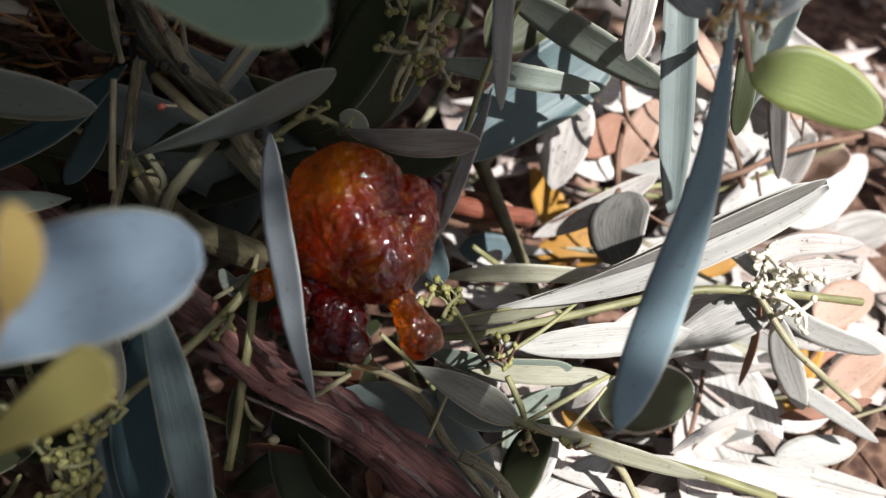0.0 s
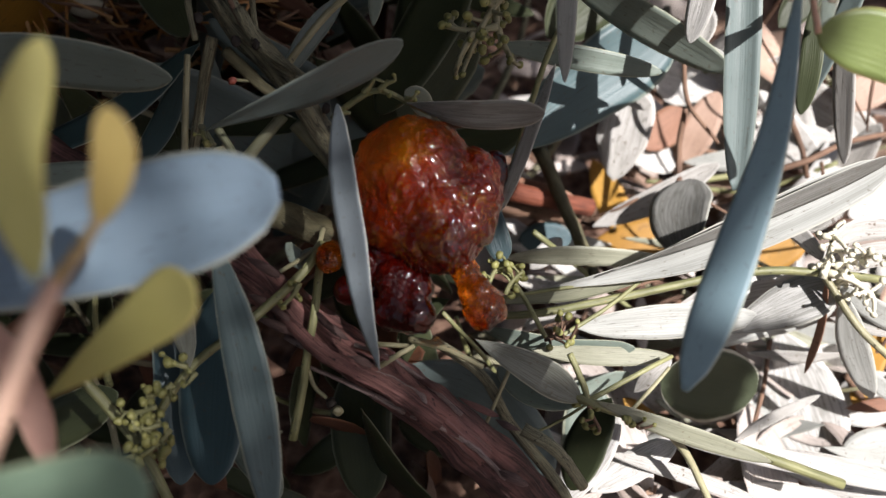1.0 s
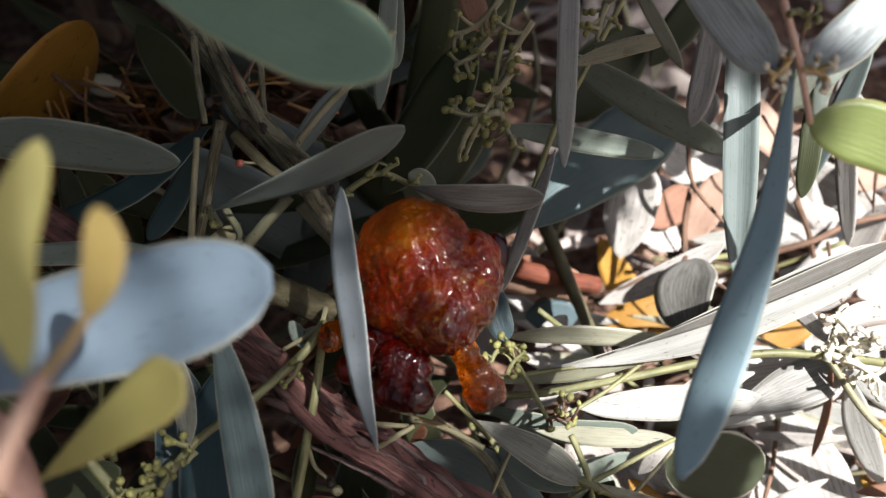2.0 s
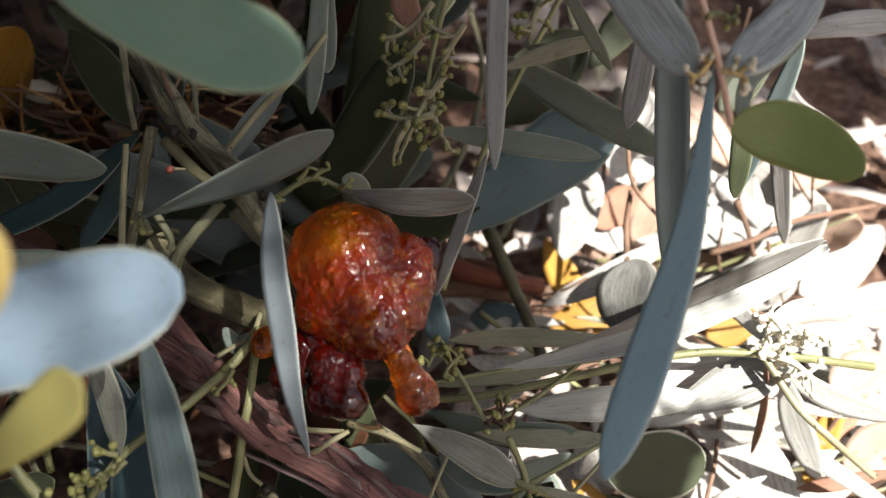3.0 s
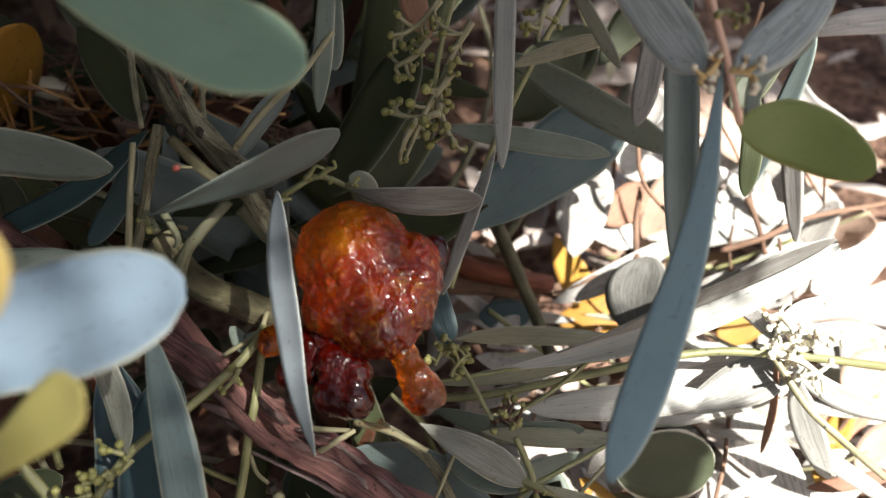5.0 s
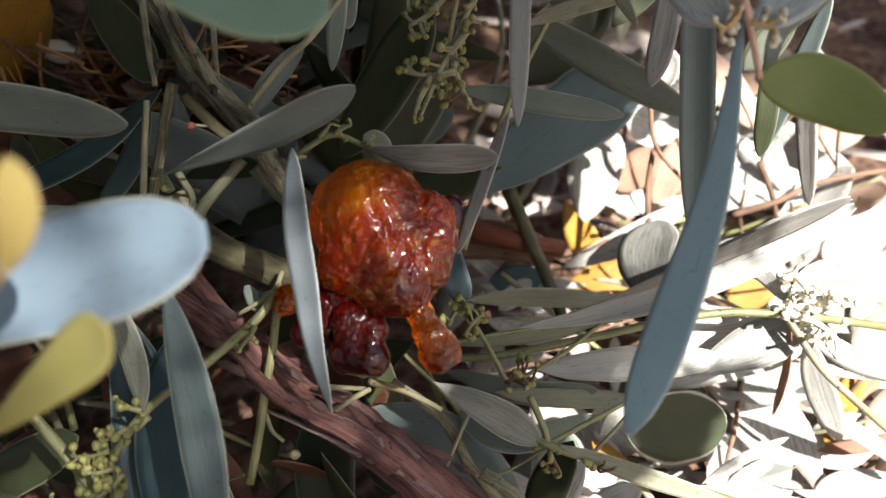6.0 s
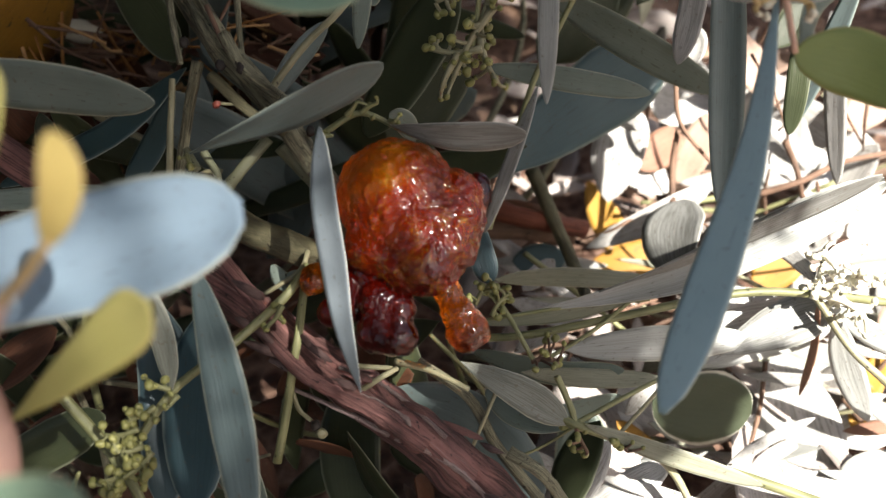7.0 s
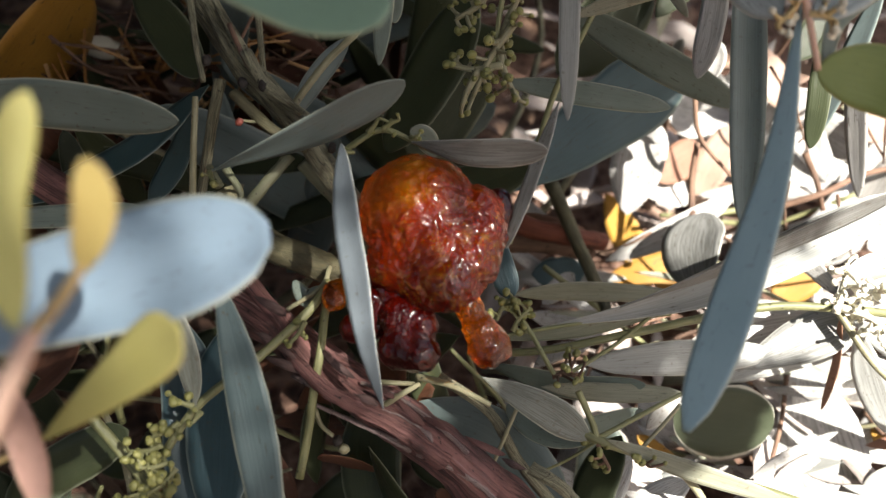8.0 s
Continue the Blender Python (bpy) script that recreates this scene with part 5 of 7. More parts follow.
tagged(leaf(None, [(-0.1240, 0.2049, 0.0867), (-0.1099, 0.2126, 0.0971), (-0.0983, 0.2250, 0.1094)], 0.0358, (0.7550, -0.5297, -0.3866), "oval", name="fallen_leaf", mat=OCHRE), "brownish ochre dead leaf in deep shade", "leaf", "fallen leaves")
tagged(leaf(None, [(0.0483, 0.2072, 0.0434), (0.0508, 0.2155, 0.0543), (0.0542, 0.2241, 0.0656)], 0.0155, (-0.1793, -0.7604, 0.6243), "blunt", name="fallen_leaf", mat=DRY, rows=18, cols=8), "pale broad dead leaf crossed by shadows", "leaf", "fallen leaves")
tagged(leaf(None, [(0.1010, 0.2064, 0.0345), (0.1146, 0.2112, 0.0393), (0.1295, 0.2394, 0.0406)], 0.0136, (0.0821, -0.2487, 0.9651), "oval", name="fallen_leaf", mat=DRY), "pale dead leaf under thin brown twigs", "leaf", "fallen leaves")
tagged(leaf(None, [(0.1133, 0.1614, 0.0163), (0.1245, 0.1682, 0.0177), (0.1379, 0.1823, 0.0211)], 0.0112, (0.0160, -0.2412, 0.9704), "oval", name="fallen_leaf", mat=RUST), "pinkish dead leaf in the sun", "leaf", "fallen leaves")
tagged(leaf(None, [(0.1022, 0.1311, 0.0129), (0.1111, 0.1342, 0.0160), (0.1258, 0.1353, 0.0171)], 0.0088, (-0.0767, -0.4537, 0.8878), "strap", name="fallen_leaf", mat=SUN_PALED), "grey-green fallen leaf on litter", "leaf", "fallen leaves")
tagged(leaf(None, [(0.1018, 0.2540, 0.0498), (0.1186, 0.2394, 0.0406), (0.1403, 0.2330, 0.0342)], 0.0217, (-0.2285, -0.8149, 0.5326), "oval", name="fallen_leaf", mat=DRY), "broad pale dead leaf in full sun", "leaf", "fallen leaves")
tagged(leaf(None, [(0.0933, 0.2292, 0.0303), (0.1036, 0.2385, 0.0343), (0.1216, 0.2467, 0.0371)], 0.0146, (0.1369, -0.5416, 0.8294), "oval", name="fallen_leaf", mat=DRY), "curled pale dead leaf in full sun", "leaf", "fallen leaves")
tagged(leaf(None, [(0.1254, 0.2108, 0.0255), (0.1386, 0.2172, 0.0291), (0.1566, 0.2330, 0.0342)], 0.0141, (0.0403, -0.4143, 0.9092), "oval", name="fallen_leaf", mat=DRY), "pale dead leaf beside thin twigs", "leaf", "fallen leaves")
tagged(leaf(None, [(0.1163, 0.2520, 0.0800), (0.1214, 0.2442, 0.0722), (0.1349, 0.2388, 0.0668)], 0.0068, (-0.2906, -0.8501, 0.4391), "strap", name="fallen_leaf", mat=DRY, cup=0.5), "curled pale leaf on dark soil", "leaf", "fallen leaves")
tagged(leaf(None, [(0.0169, 0.2234, 0.0353), (0.0213, 0.2209, 0.0329), (0.0266, 0.2187, 0.0306)], 0.0046, (-0.0484, -0.7541, 0.6550), "strap", name="fallen_leaf", mat=DRY), "small bright dead leaf on dark soil", "leaf", "fallen leaves")
tagged(leaf(None, [(0.0928, 0.1664, 0.0237), (0.0964, 0.1517, 0.0156), (0.1007, 0.1340, 0.0075)], 0.0209, (-0.3630, -0.4848, 0.7957), "blunt", name="fallen_leaf", mat=SUNLIT_WHITE, rows=20, cols=8), "large dead leaf painted sunlit white with dark veins", "leaf", "fallen leaves")
tagged(leaf(None, [(0.0804, 0.1295, 0.0203), (0.0993, 0.1221, 0.0198), (0.1286, 0.1166, 0.0190)], 0.0101, (-0.1205, -0.5335, 0.8372), "strap", name="fallen_leaf", mat=DRY), "long pale dead leaf on litter", "leaf", "fallen leaves")
tagged(leaf(None, [(0.0943, 0.1292, 0.0233), (0.1080, 0.1251, 0.0230), (0.1286, 0.1187, 0.0209)], 0.0038, (-0.1165, -0.5699, 0.8134), "strap", name="fallen_leaf", mat=SUN_PALED), "narrow grey-green fallen leaf on litter", "leaf", "fallen leaves")
tagged(leaf(None, [(0.0545, 0.1198, 0.0151), (0.0741, 0.1193, 0.0184), (0.0970, 0.1175, 0.0181)], 0.0057, (-0.0856, -0.4661, 0.8806), "strap", name="fallen_leaf", mat=DRY), "long pale dead leaf on litter", "leaf", "fallen leaves")
tagged(leaf(None, [(0.0638, 0.1405, 0.0550), (0.0767, 0.1444, 0.0593), (0.0906, 0.1483, 0.0636)], 0.0114, (-0.1143, -0.5332, 0.8382), "lance", name="fallen_leaf", mat=STRIPED), "ribbed pale leaf lying across stems", "leaf", "fallen leaves")
tagged(leaf(None, [(0.0394, 0.1265, 0.0409), (0.0326, 0.1197, 0.0344), (0.0260, 0.1133, 0.0256)], 0.0090, (-0.2659, -0.6034, 0.7518), "strap", name="fallen_leaf", mat=SUNLIT_WHITE), "ribbed leaf painted sunlit white below a twig", "leaf", "fallen leaves")
tagged(leaf(None, [(0.0331, 0.1155, 0.0254), (0.0435, 0.1198, 0.0299), (0.0539, 0.1240, 0.0344)], 0.0077, (-0.1794, -0.4694, 0.8646), "strap", name="fallen_leaf", mat=SUNLIT_WHITE), "ribbed fallen leaf painted sunlit white below a twig", "leaf", "fallen leaves")
tagged(leaf(None, [(0.0410, 0.1924, 0.0392), (0.0580, 0.1948, 0.0475), (0.0749, 0.1990, 0.0574)], 0.0071, (-0.2322, -0.6921, 0.6834), "strap", name="fallen_leaf", mat=DRY, cup=0.5), "folded pale leaf over a rounded leaf", "leaf", "fallen leaves")
tagged(leaf(None, [(0.0454, 0.2177, 0.0727), (0.0502, 0.2140, 0.0696), (0.0560, 0.2113, 0.0675)], 0.0054, (-0.1769, -0.7800, 0.6002), "strap", name="fallen_leaf", mat=DRY), "narrow pale dead leaf on litter", "leaf", "fallen leaves")
tagged(leaf(None, [(0.0611, 0.2243, 0.0411), (0.0669, 0.2289, 0.0456), (0.0726, 0.2333, 0.0499)], 0.0109, (-0.0873, -0.6388, 0.7644), "oval", name="fallen_leaf", mat=RUST), "pale pinkish dead leaf in the sun", "leaf", "fallen leaves")
tagged(leaf(None, [(0.0730, 0.2217, 0.0368), (0.0778, 0.2286, 0.0459), (0.0834, 0.2369, 0.0537)], 0.0105, (-0.2143, -0.6584, 0.7215), "oval", name="fallen_leaf", mat=PEACH), "pale peach dead leaf in the sun", "leaf", "fallen leaves")
tagged(leaf(None, [(0.1233, 0.2317, 0.0513), (0.1304, 0.2367, 0.0563), (0.1418, 0.2431, 0.0601)], 0.0123, (-0.0533, -0.5559, 0.8295), "oval", name="fallen_leaf", mat=PEACH), "pale peach dead leaf in the sun", "leaf", "fallen leaves")
tagged(leaf(None, [(0.1220, 0.1684, 0.0272), (0.1294, 0.1742, 0.0303), (0.1411, 0.1787, 0.0299)], 0.0129, (0.0660, -0.3650, 0.9287), "oval", name="fallen_leaf", mat=PEACH), "pale peach dead leaf in the sun", "leaf", "fallen leaves")
tagged(leaf(None, [(0.1225, 0.1509, 0.0164), (0.1316, 0.1586, 0.0188), (0.1433, 0.1641, 0.0193)], 0.0096, (0.0258, -0.2558, 0.9664), "oval", name="fallen_leaf", mat=PEACH), "pale peach dead leaf in the sun", "leaf", "fallen leaves")
tagged(leaf(None, [(0.0215, 0.1736, 0.0416), (0.0254, 0.1764, 0.0443), (0.0305, 0.1822, 0.0447)], 0.0055, (0.1327, -0.4619, 0.8769), "strap", name="fallen_leaf", mat=DRY), "small pale leaf standing on litter", "leaf", "fallen leaves")
tagged(leaf(None, [(0.0188, 0.1589, 0.0332), (0.0249, 0.1615, 0.0359), (0.0332, 0.1624, 0.0372)], 0.0045, (-0.0739, -0.6029, 0.7944), "strap", name="fallen_leaf", mat=DRY), "small pale leaf between stems", "leaf", "fallen leaves")
tagged(leaf(None, [(0.0636, 0.2192, 0.0957), (0.0654, 0.2121, 0.0944), (0.0630, 0.2055, 0.0909)], 0.0065, (-0.2999, -0.3043, 0.9041), "strap", name="fallen_leaf", mat=DRY, cup=0.5), "curled pale leaf catching the sun", "leaf", "fallen leaves")
tagged(leaf(None, [(0.0569, 0.2006, 0.0938), (0.0620, 0.1979, 0.0942), (0.0684, 0.1963, 0.0931)], 0.0057, (-0.2582, -0.7791, 0.5713), "strap", name="fallen_leaf", mat=STRIPED), "short ribbed leaf catching the sun", "leaf", "fallen leaves")
tagged(leaf(None, [(0.0799, 0.1854, 0.1173), (0.0789, 0.1756, 0.1084), (0.0780, 0.1697, 0.0978)], 0.0051, (-0.3588, -0.7103, 0.6056), "strap", name="fallen_leaf", mat=SHADED_OLIVE), "shade-darkened olive leaf hanging behind a twig", "leaf", "fallen leaves")
tagged(leaf(None, [(0.1058, 0.1437, 0.0192), (0.1157, 0.1432, 0.0219), (0.1310, 0.1452, 0.0246)], 0.0040, (-0.1538, -0.4940, 0.8558), "strap", name="fallen_leaf", mat=RUST), "narrow brown dead leaf on litter", "leaf", "fallen leaves")
tagged(leaf(None, [(0.0444, 0.1351, 0.0388), (0.0477, 0.1360, 0.0448), (0.0526, 0.1389, 0.0478)], 0.0041, (-0.4044, -0.6534, 0.6400), "strap", name="fallen_leaf", mat=DRY), "small pale leaf under a long leaf", "leaf", "fallen leaves")
tagged(leaf(None, [(0.0181, 0.1365, 0.0539), (0.0337, 0.1339, 0.0550), (0.0502, 0.1334, 0.0555)], 0.0045, (-0.0957, -0.5801, 0.8089), "strap", name="fallen_leaf", mat=PALE_LEAF), "narrow grey leaf across stems", "leaf", "fallen leaves")
tagged(leaf(None, [(0.0539, 0.1258, 0.0321), (0.0814, 0.1208, 0.0304), (0.1147, 0.1142, 0.0263)], 0.0050, (-0.0255, -0.5513, 0.8339), "strap", name="fallen_leaf", mat=SUNLIT_WHITE), "long ribbed leaf painted sunlit white on litter", "leaf", "fallen leaves")
tagged(leaf(None, [(0.0363, 0.1215, 0.0336), (0.0554, 0.1168, 0.0305), (0.0772, 0.1102, 0.0257)], 0.0038, (0.0087, -0.5536, 0.8328), "strap", name="fallen_leaf", mat=DRY), "long narrow pale leaf below a twig", "leaf", "fallen leaves")
tagged(leaf(None, [(0.0996, 0.1463, 0.0366), (0.1104, 0.1395, 0.0336), (0.1264, 0.1309, 0.0267)], 0.0044, (-0.1512, -0.7070, 0.6909), "strap", name="fallen_leaf", mat=SUN_PALED), "narrow grey-green leaf over sunlit litter", "leaf", "fallen leaves")
tagged(leaf(None, [(0.0700, 0.1278, 0.0284), (0.0792, 0.1317, 0.0325), (0.0921, 0.1368, 0.0353)], 0.0028, (-0.1079, -0.4218, 0.9002), "strap", name="fallen_leaf", mat=DRY), "narrow pale leaf on litter", "leaf", "fallen leaves")
tagged(leaf(None, [(0.0928, 0.1487, 0.0513), (0.1032, 0.1452, 0.0513), (0.1210, 0.1451, 0.0496)], 0.0036, (-0.0379, -0.6485, 0.7603), "strap", name="fallen_leaf", mat=DRY), "narrow pale leaf beside pale buds", "leaf", "fallen leaves")
tagged(leaf(None, [(0.0143, 0.1283, 0.0411), (0.0197, 0.1226, 0.0363), (0.0231, 0.1155, 0.0300)], 0.0046, (-0.0067, -0.6589, 0.7522), "strap", name="fallen_leaf", mat=PALE_LEAF), "pale narrow leaf beside the branch", "leaf", "fallen leaves")
tagged(leaf(None, [(0.0155, 0.2014, 0.0482), (0.0250, 0.1977, 0.0472), (0.0365, 0.1974, 0.0442)], 0.0067, (-0.0154, -0.7462, 0.6656), "oval", name="fallen_leaf", mat=RUST), "rust dead leaf beside a short stick", "leaf", "fallen leaves")
# fills a shadow patch on the soil; its dark colour is that shadow
tagged(leaf(None, [(0.0200, 0.1918, 0.0344), (0.0273, 0.1921, 0.0346), (0.0355, 0.1924, 0.0348)], 0.0095, (0.0897, -0.7007, 0.7078), "strap", name="fallen_leaf", mat=DEEP_TEAL), "leaf painted dark for a shadow patch beside a stick", "leaf", "fallen leaves")
tagged(stem(None, [(0.0102, 0.1965, 0.0435), (0.0205, 0.1963, 0.0432), (0.0296, 0.1969, 0.0409), (0.0373, 0.1968, 0.0378)], 0.00352, 0.00288, BROWN_TWIG, name="fallen_twig"), "short reddish brown stick lying on the soil", "twig", "fallen twigs")
tagged(stem(None, [(0.0892, 0.2017, 0.0512), (0.1006, 0.2016, 0.0565), (0.1149, 0.2085, 0.0580), (0.1451, 0.2232, 0.0513)], 0.00097, 0.00073, BROWN_TWIG, name="fallen_twig"), "thin brown twig arched over dead leaves", "twig", "fallen twigs")
tagged(stem(None, [(0.0972, 0.2124, 0.0620), (0.0990, 0.2039, 0.0588), (0.1021, 0.2011, 0.0506)], 0.00096, 0.00072, BROWN_TWIG, name="fallen_twig"), "thin bare brown twig over litter", "twig", "fallen twigs")
tagged(stem(None, [(0.0627, 0.2138, 0.0822), (0.0647, 0.2067, 0.0724), (0.0742, 0.2021, 0.0623)], 0.00069, 0.00054, BROWN_TWIG, name="fallen_twig"), "thin bare dark twig over litter", "twig", "fallen twigs")
tagged(stem(None, [(0.0646, 0.1927, 0.0476), (0.0642, 0.2039, 0.0588), (0.0649, 0.2087, 0.0690)], 0.00102, 0.00079, BROWN_TWIG, name="fallen_twig"), "thin dark twig standing over dead leaves", "twig", "fallen twigs")
tagged(stem(None, [(0.0871, 0.1599, 0.0283), (0.0856, 0.1513, 0.0196), (0.0807, 0.1395, 0.0159)], 0.00068, 0.00061, BROWN_TWIG, name="fallen_twig"), "thin bare dark twig over litter", "twig", "fallen twigs")
tagged(stem(None, [(0.0247, 0.2039, 0.0588), (0.0313, 0.1899, 0.0502), (0.0360, 0.1772, 0.0455), (0.0376, 0.1654, 0.0472)], 0.00215, 0.00150, OLIVE_BARK, name="fallen_twig"), "dark slanting twig over the soil", "twig", "fallen twigs")


tagged(stem(None, [(0.0081, 0.1996, 0.0510), (0.0183, 0.1949, 0.0503), (0.0288, 0.1932, 0.0485), (0.0403, 0.1962, 0.0429)], 0.0032, 0.0026, RUST_BRANCH, name="fallen_branch", rows=24, sides=12), "rust-red fallen branch on dark soil", "branch")
host = thing("dry_fibre_clump", "tangle of orange-brown dry fibres under the shrub", "dead fibres")
stem(host, [(-0.1210, 0.2362, 0.0582), (-0.1118, 0.2337, 0.0610), (-0.1031, 0.2354, 0.0574)], 0.00093, 0.00032, RUST_FIBRE, name='fibre', rows=6, sides=5)
stem(host, [(-0.1183, 0.2223, 0.0602), (-0.1082, 0.2176, 0.0609), (-0.1030, 0.2180, 0.0560)], 0.00050, 0.00048, BROWN_TWIG, name='fibre', rows=6, sides=5)
stem(host, [(-0.0868, 0.2262, 0.0505), (-0.0773, 0.2274, 0.0571), (-0.0689, 0.2328, 0.0572)], 0.00094, 0.00038, BROWN_TWIG, name='fibre', rows=6, sides=5)
stem(host, [(-0.0877, 0.2151, 0.0497), (-0.0754, 0.2107, 0.0507), (-0.0675, 0.2135, 0.0481)], 0.00047, 0.00028, RUST_FIBRE, name='fibre', rows=6, sides=5)
stem(host, [(-0.1142, 0.2281, 0.0644), (-0.1045, 0.2196, 0.0612), (-0.0995, 0.2174, 0.0537)], 0.00072, 0.00035, RUST_FIBRE, name='fibre', rows=6, sides=5)
stem(host, [(-0.0771, 0.2520, 0.0485), (-0.0702, 0.2425, 0.0443), (-0.0660, 0.2376, 0.0341)], 0.00100, 0.00054, RUST_FIBRE, name='fibre', rows=6, sides=5)
stem(host, [(-0.0806, 0.2389, 0.0846), (-0.0755, 0.2304, 0.0815), (-0.0703, 0.2298, 0.0755)], 0.00096, 0.00026, RUST_FIBRE, name='fibre', rows=6, sides=5)
stem(host, [(-0.1154, 0.2612, 0.0659), (-0.1047, 0.2582, 0.0683), (-0.0941, 0.2623, 0.0670)], 0.00047, 0.00046, BROWN_TWIG, name='fibre', rows=6, sides=5)
stem(host, [(-0.0874, 0.1985, 0.0616), (-0.0819, 0.1966, 0.0652), (-0.0764, 0.1992, 0.0624)], 0.00067, 0.00045, BROWN_TWIG, name='fibre', rows=6, sides=5)
stem(host, [(-0.1122, 0.2395, 0.0814), (-0.1021, 0.2321, 0.0794), (-0.0941, 0.2299, 0.0719)], 0.00090, 0.00034, BROWN_TWIG, name='fibre', rows=6, sides=5)
stem(host, [(-0.0982, 0.2491, 0.0490), (-0.0882, 0.2435, 0.0488), (-0.0806, 0.2437, 0.0437)], 0.00091, 0.00034, BROWN_TWIG, name='fibre', rows=6, sides=5)
stem(host, [(-0.1085, 0.2535, 0.0641), (-0.0987, 0.2509, 0.0669), (-0.0943, 0.2541, 0.0647)], 0.00067, 0.00042, RUST_FIBRE, name='fibre', rows=6, sides=5)
stem(host, [(-0.1271, 0.2233, 0.0643), (-0.1160, 0.2183, 0.0647), (-0.1094, 0.2202, 0.0612)], 0.00042, 0.00026, RUST_FIBRE, name='fibre', rows=6, sides=5)
stem(host, [(-0.0683, 0.2356, 0.0790), (-0.0596, 0.2314, 0.0801), (-0.0518, 0.2330, 0.0763)], 0.00062, 0.00039, BROWN_TWIG, name='fibre', rows=6, sides=5)
stem(host, [(-0.0837, 0.2619, 0.0798), (-0.0760, 0.2521, 0.0754), (-0.0682, 0.2490, 0.0669)], 0.00083, 0.00033, BROWN_TWIG, name='fibre', rows=6, sides=5)
stem(host, [(-0.1133, 0.2297, 0.0729), (-0.1084, 0.2239, 0.0724), (-0.1056, 0.2255, 0.0687)], 0.00066, 0.00045, RUST_FIBRE, name='fibre', rows=6, sides=5)
stem(host, [(-0.1232, 0.2131, 0.0599), (-0.1129, 0.2121, 0.0643), (-0.1072, 0.2155, 0.0622)], 0.00094, 0.00032, RUST_FIBRE, name='fibre', rows=6, sides=5)
stem(host, [(-0.0731, 0.2462, 0.0686), (-0.0688, 0.2405, 0.0682), (-0.0669, 0.2408, 0.0632)], 0.00074, 0.00047, BROWN_TWIG, name='fibre', rows=6, sides=5)
stem(host, [(-0.1178, 0.2538, 0.0551), (-0.1097, 0.2507, 0.0575), (-0.1023, 0.2520, 0.0534)], 0.00104, 0.00051, BROWN_TWIG, name='fibre', rows=6, sides=5)
stem(host, [(-0.0913, 0.2143, 0.0481), (-0.0860, 0.2090, 0.0481), (-0.0845, 0.2103, 0.0441)], 0.00098, 0.00039, RUST_FIBRE, name='fibre', rows=6, sides=5)
stem(host, [(-0.0676, 0.2122, 0.0608), (-0.0659, 0.2056, 0.0595), (-0.0636, 0.2059, 0.0545)], 0.00069, 0.00029, BROWN_TWIG, name='fibre', rows=6, sides=5)
stem(host, [(-0.0883, 0.2448, 0.0895), (-0.0827, 0.2388, 0.0889), (-0.0804, 0.2397, 0.0844)], 0.00064, 0.00047, RUST_FIBRE, name='fibre', rows=6, sides=5)
stem(host, [(-0.1127, 0.2585, 0.0695), (-0.1070, 0.2511, 0.0675), (-0.1032, 0.2491, 0.0601)], 0.00077, 0.00048, RUST_FIBRE, name='fibre', rows=6, sides=5)
stem(host, [(-0.1206, 0.2621, 0.0634), (-0.1162, 0.2554, 0.0621), (-0.1146, 0.2555, 0.0568)], 0.00070, 0.00047, RUST_FIBRE, name='fibre', rows=6, sides=5)
stem(host, [(-0.1209, 0.2435, 0.0549), (-0.1128, 0.2403, 0.0571), (-0.1048, 0.2416, 0.0531)], 0.00052, 0.00030, RUST_FIBRE, name='fibre', rows=6, sides=5)
stem(host, [(-0.0997, 0.2534, 0.0849), (-0.0931, 0.2472, 0.0841), (-0.0871, 0.2462, 0.0776)], 0.00064, 0.00035, BROWN_TWIG, name='fibre', rows=6, sides=5)
stem(host, [(-0.1078, 0.2466, 0.0734), (-0.1006, 0.2435, 0.0758), (-0.0974, 0.2466, 0.0735)], 0.00047, 0.00030, BROWN_TWIG, name='fibre', rows=6, sides=5)
stem(host, [(-0.0952, 0.2108, 0.0734), (-0.0852, 0.2064, 0.0744), (-0.0797, 0.2065, 0.0691)], 0.00072, 0.00041, BROWN_TWIG, name='fibre', rows=6, sides=5)
stem(host, [(-0.1042, 0.2274, 0.0557), (-0.0964, 0.2242, 0.0579), (-0.0923, 0.2255, 0.0537)], 0.00067, 0.00036, RUST_FIBRE, name='fibre', rows=6, sides=5)
stem(host, [(-0.0663, 0.2333, 0.0806), (-0.0604, 0.2249, 0.0776), (-0.0560, 0.2215, 0.0689)], 0.00086, 0.00040, BROWN_TWIG, name='fibre', rows=6, sides=5)
stem(host, [(-0.0873, 0.2284, 0.0530), (-0.0829, 0.2246, 0.0546), (-0.0780, 0.2255, 0.0501)], 0.00089, 0.00027, RUST_FIBRE, name='fibre', rows=6, sides=5)
stem(host, [(-0.0959, 0.2207, 0.0625), (-0.0837, 0.2179, 0.0651), (-0.0757, 0.2196, 0.0614)], 0.00047, 0.00036, BROWN_TWIG, name='fibre', rows=6, sides=5)
stem(host, [(-0.0961, 0.2179, 0.0478), (-0.0857, 0.2193, 0.0546), (-0.0788, 0.2251, 0.0551)], 0.00086, 0.00049, RUST_FIBRE, name='fibre', rows=6, sides=5)
stem(host, [(-0.1019, 0.2364, 0.0323), (-0.0953, 0.2345, 0.0358), (-0.0919, 0.2384, 0.0343)], 0.00090, 0.00053, BROWN_TWIG, name='fibre', rows=6, sides=5)
stem(host, [(-0.1006, 0.2193, 0.0792), (-0.0924, 0.2152, 0.0804), (-0.0870, 0.2190, 0.0789)], 0.00061, 0.00041, RUST_FIBRE, name='fibre', rows=6, sides=5)
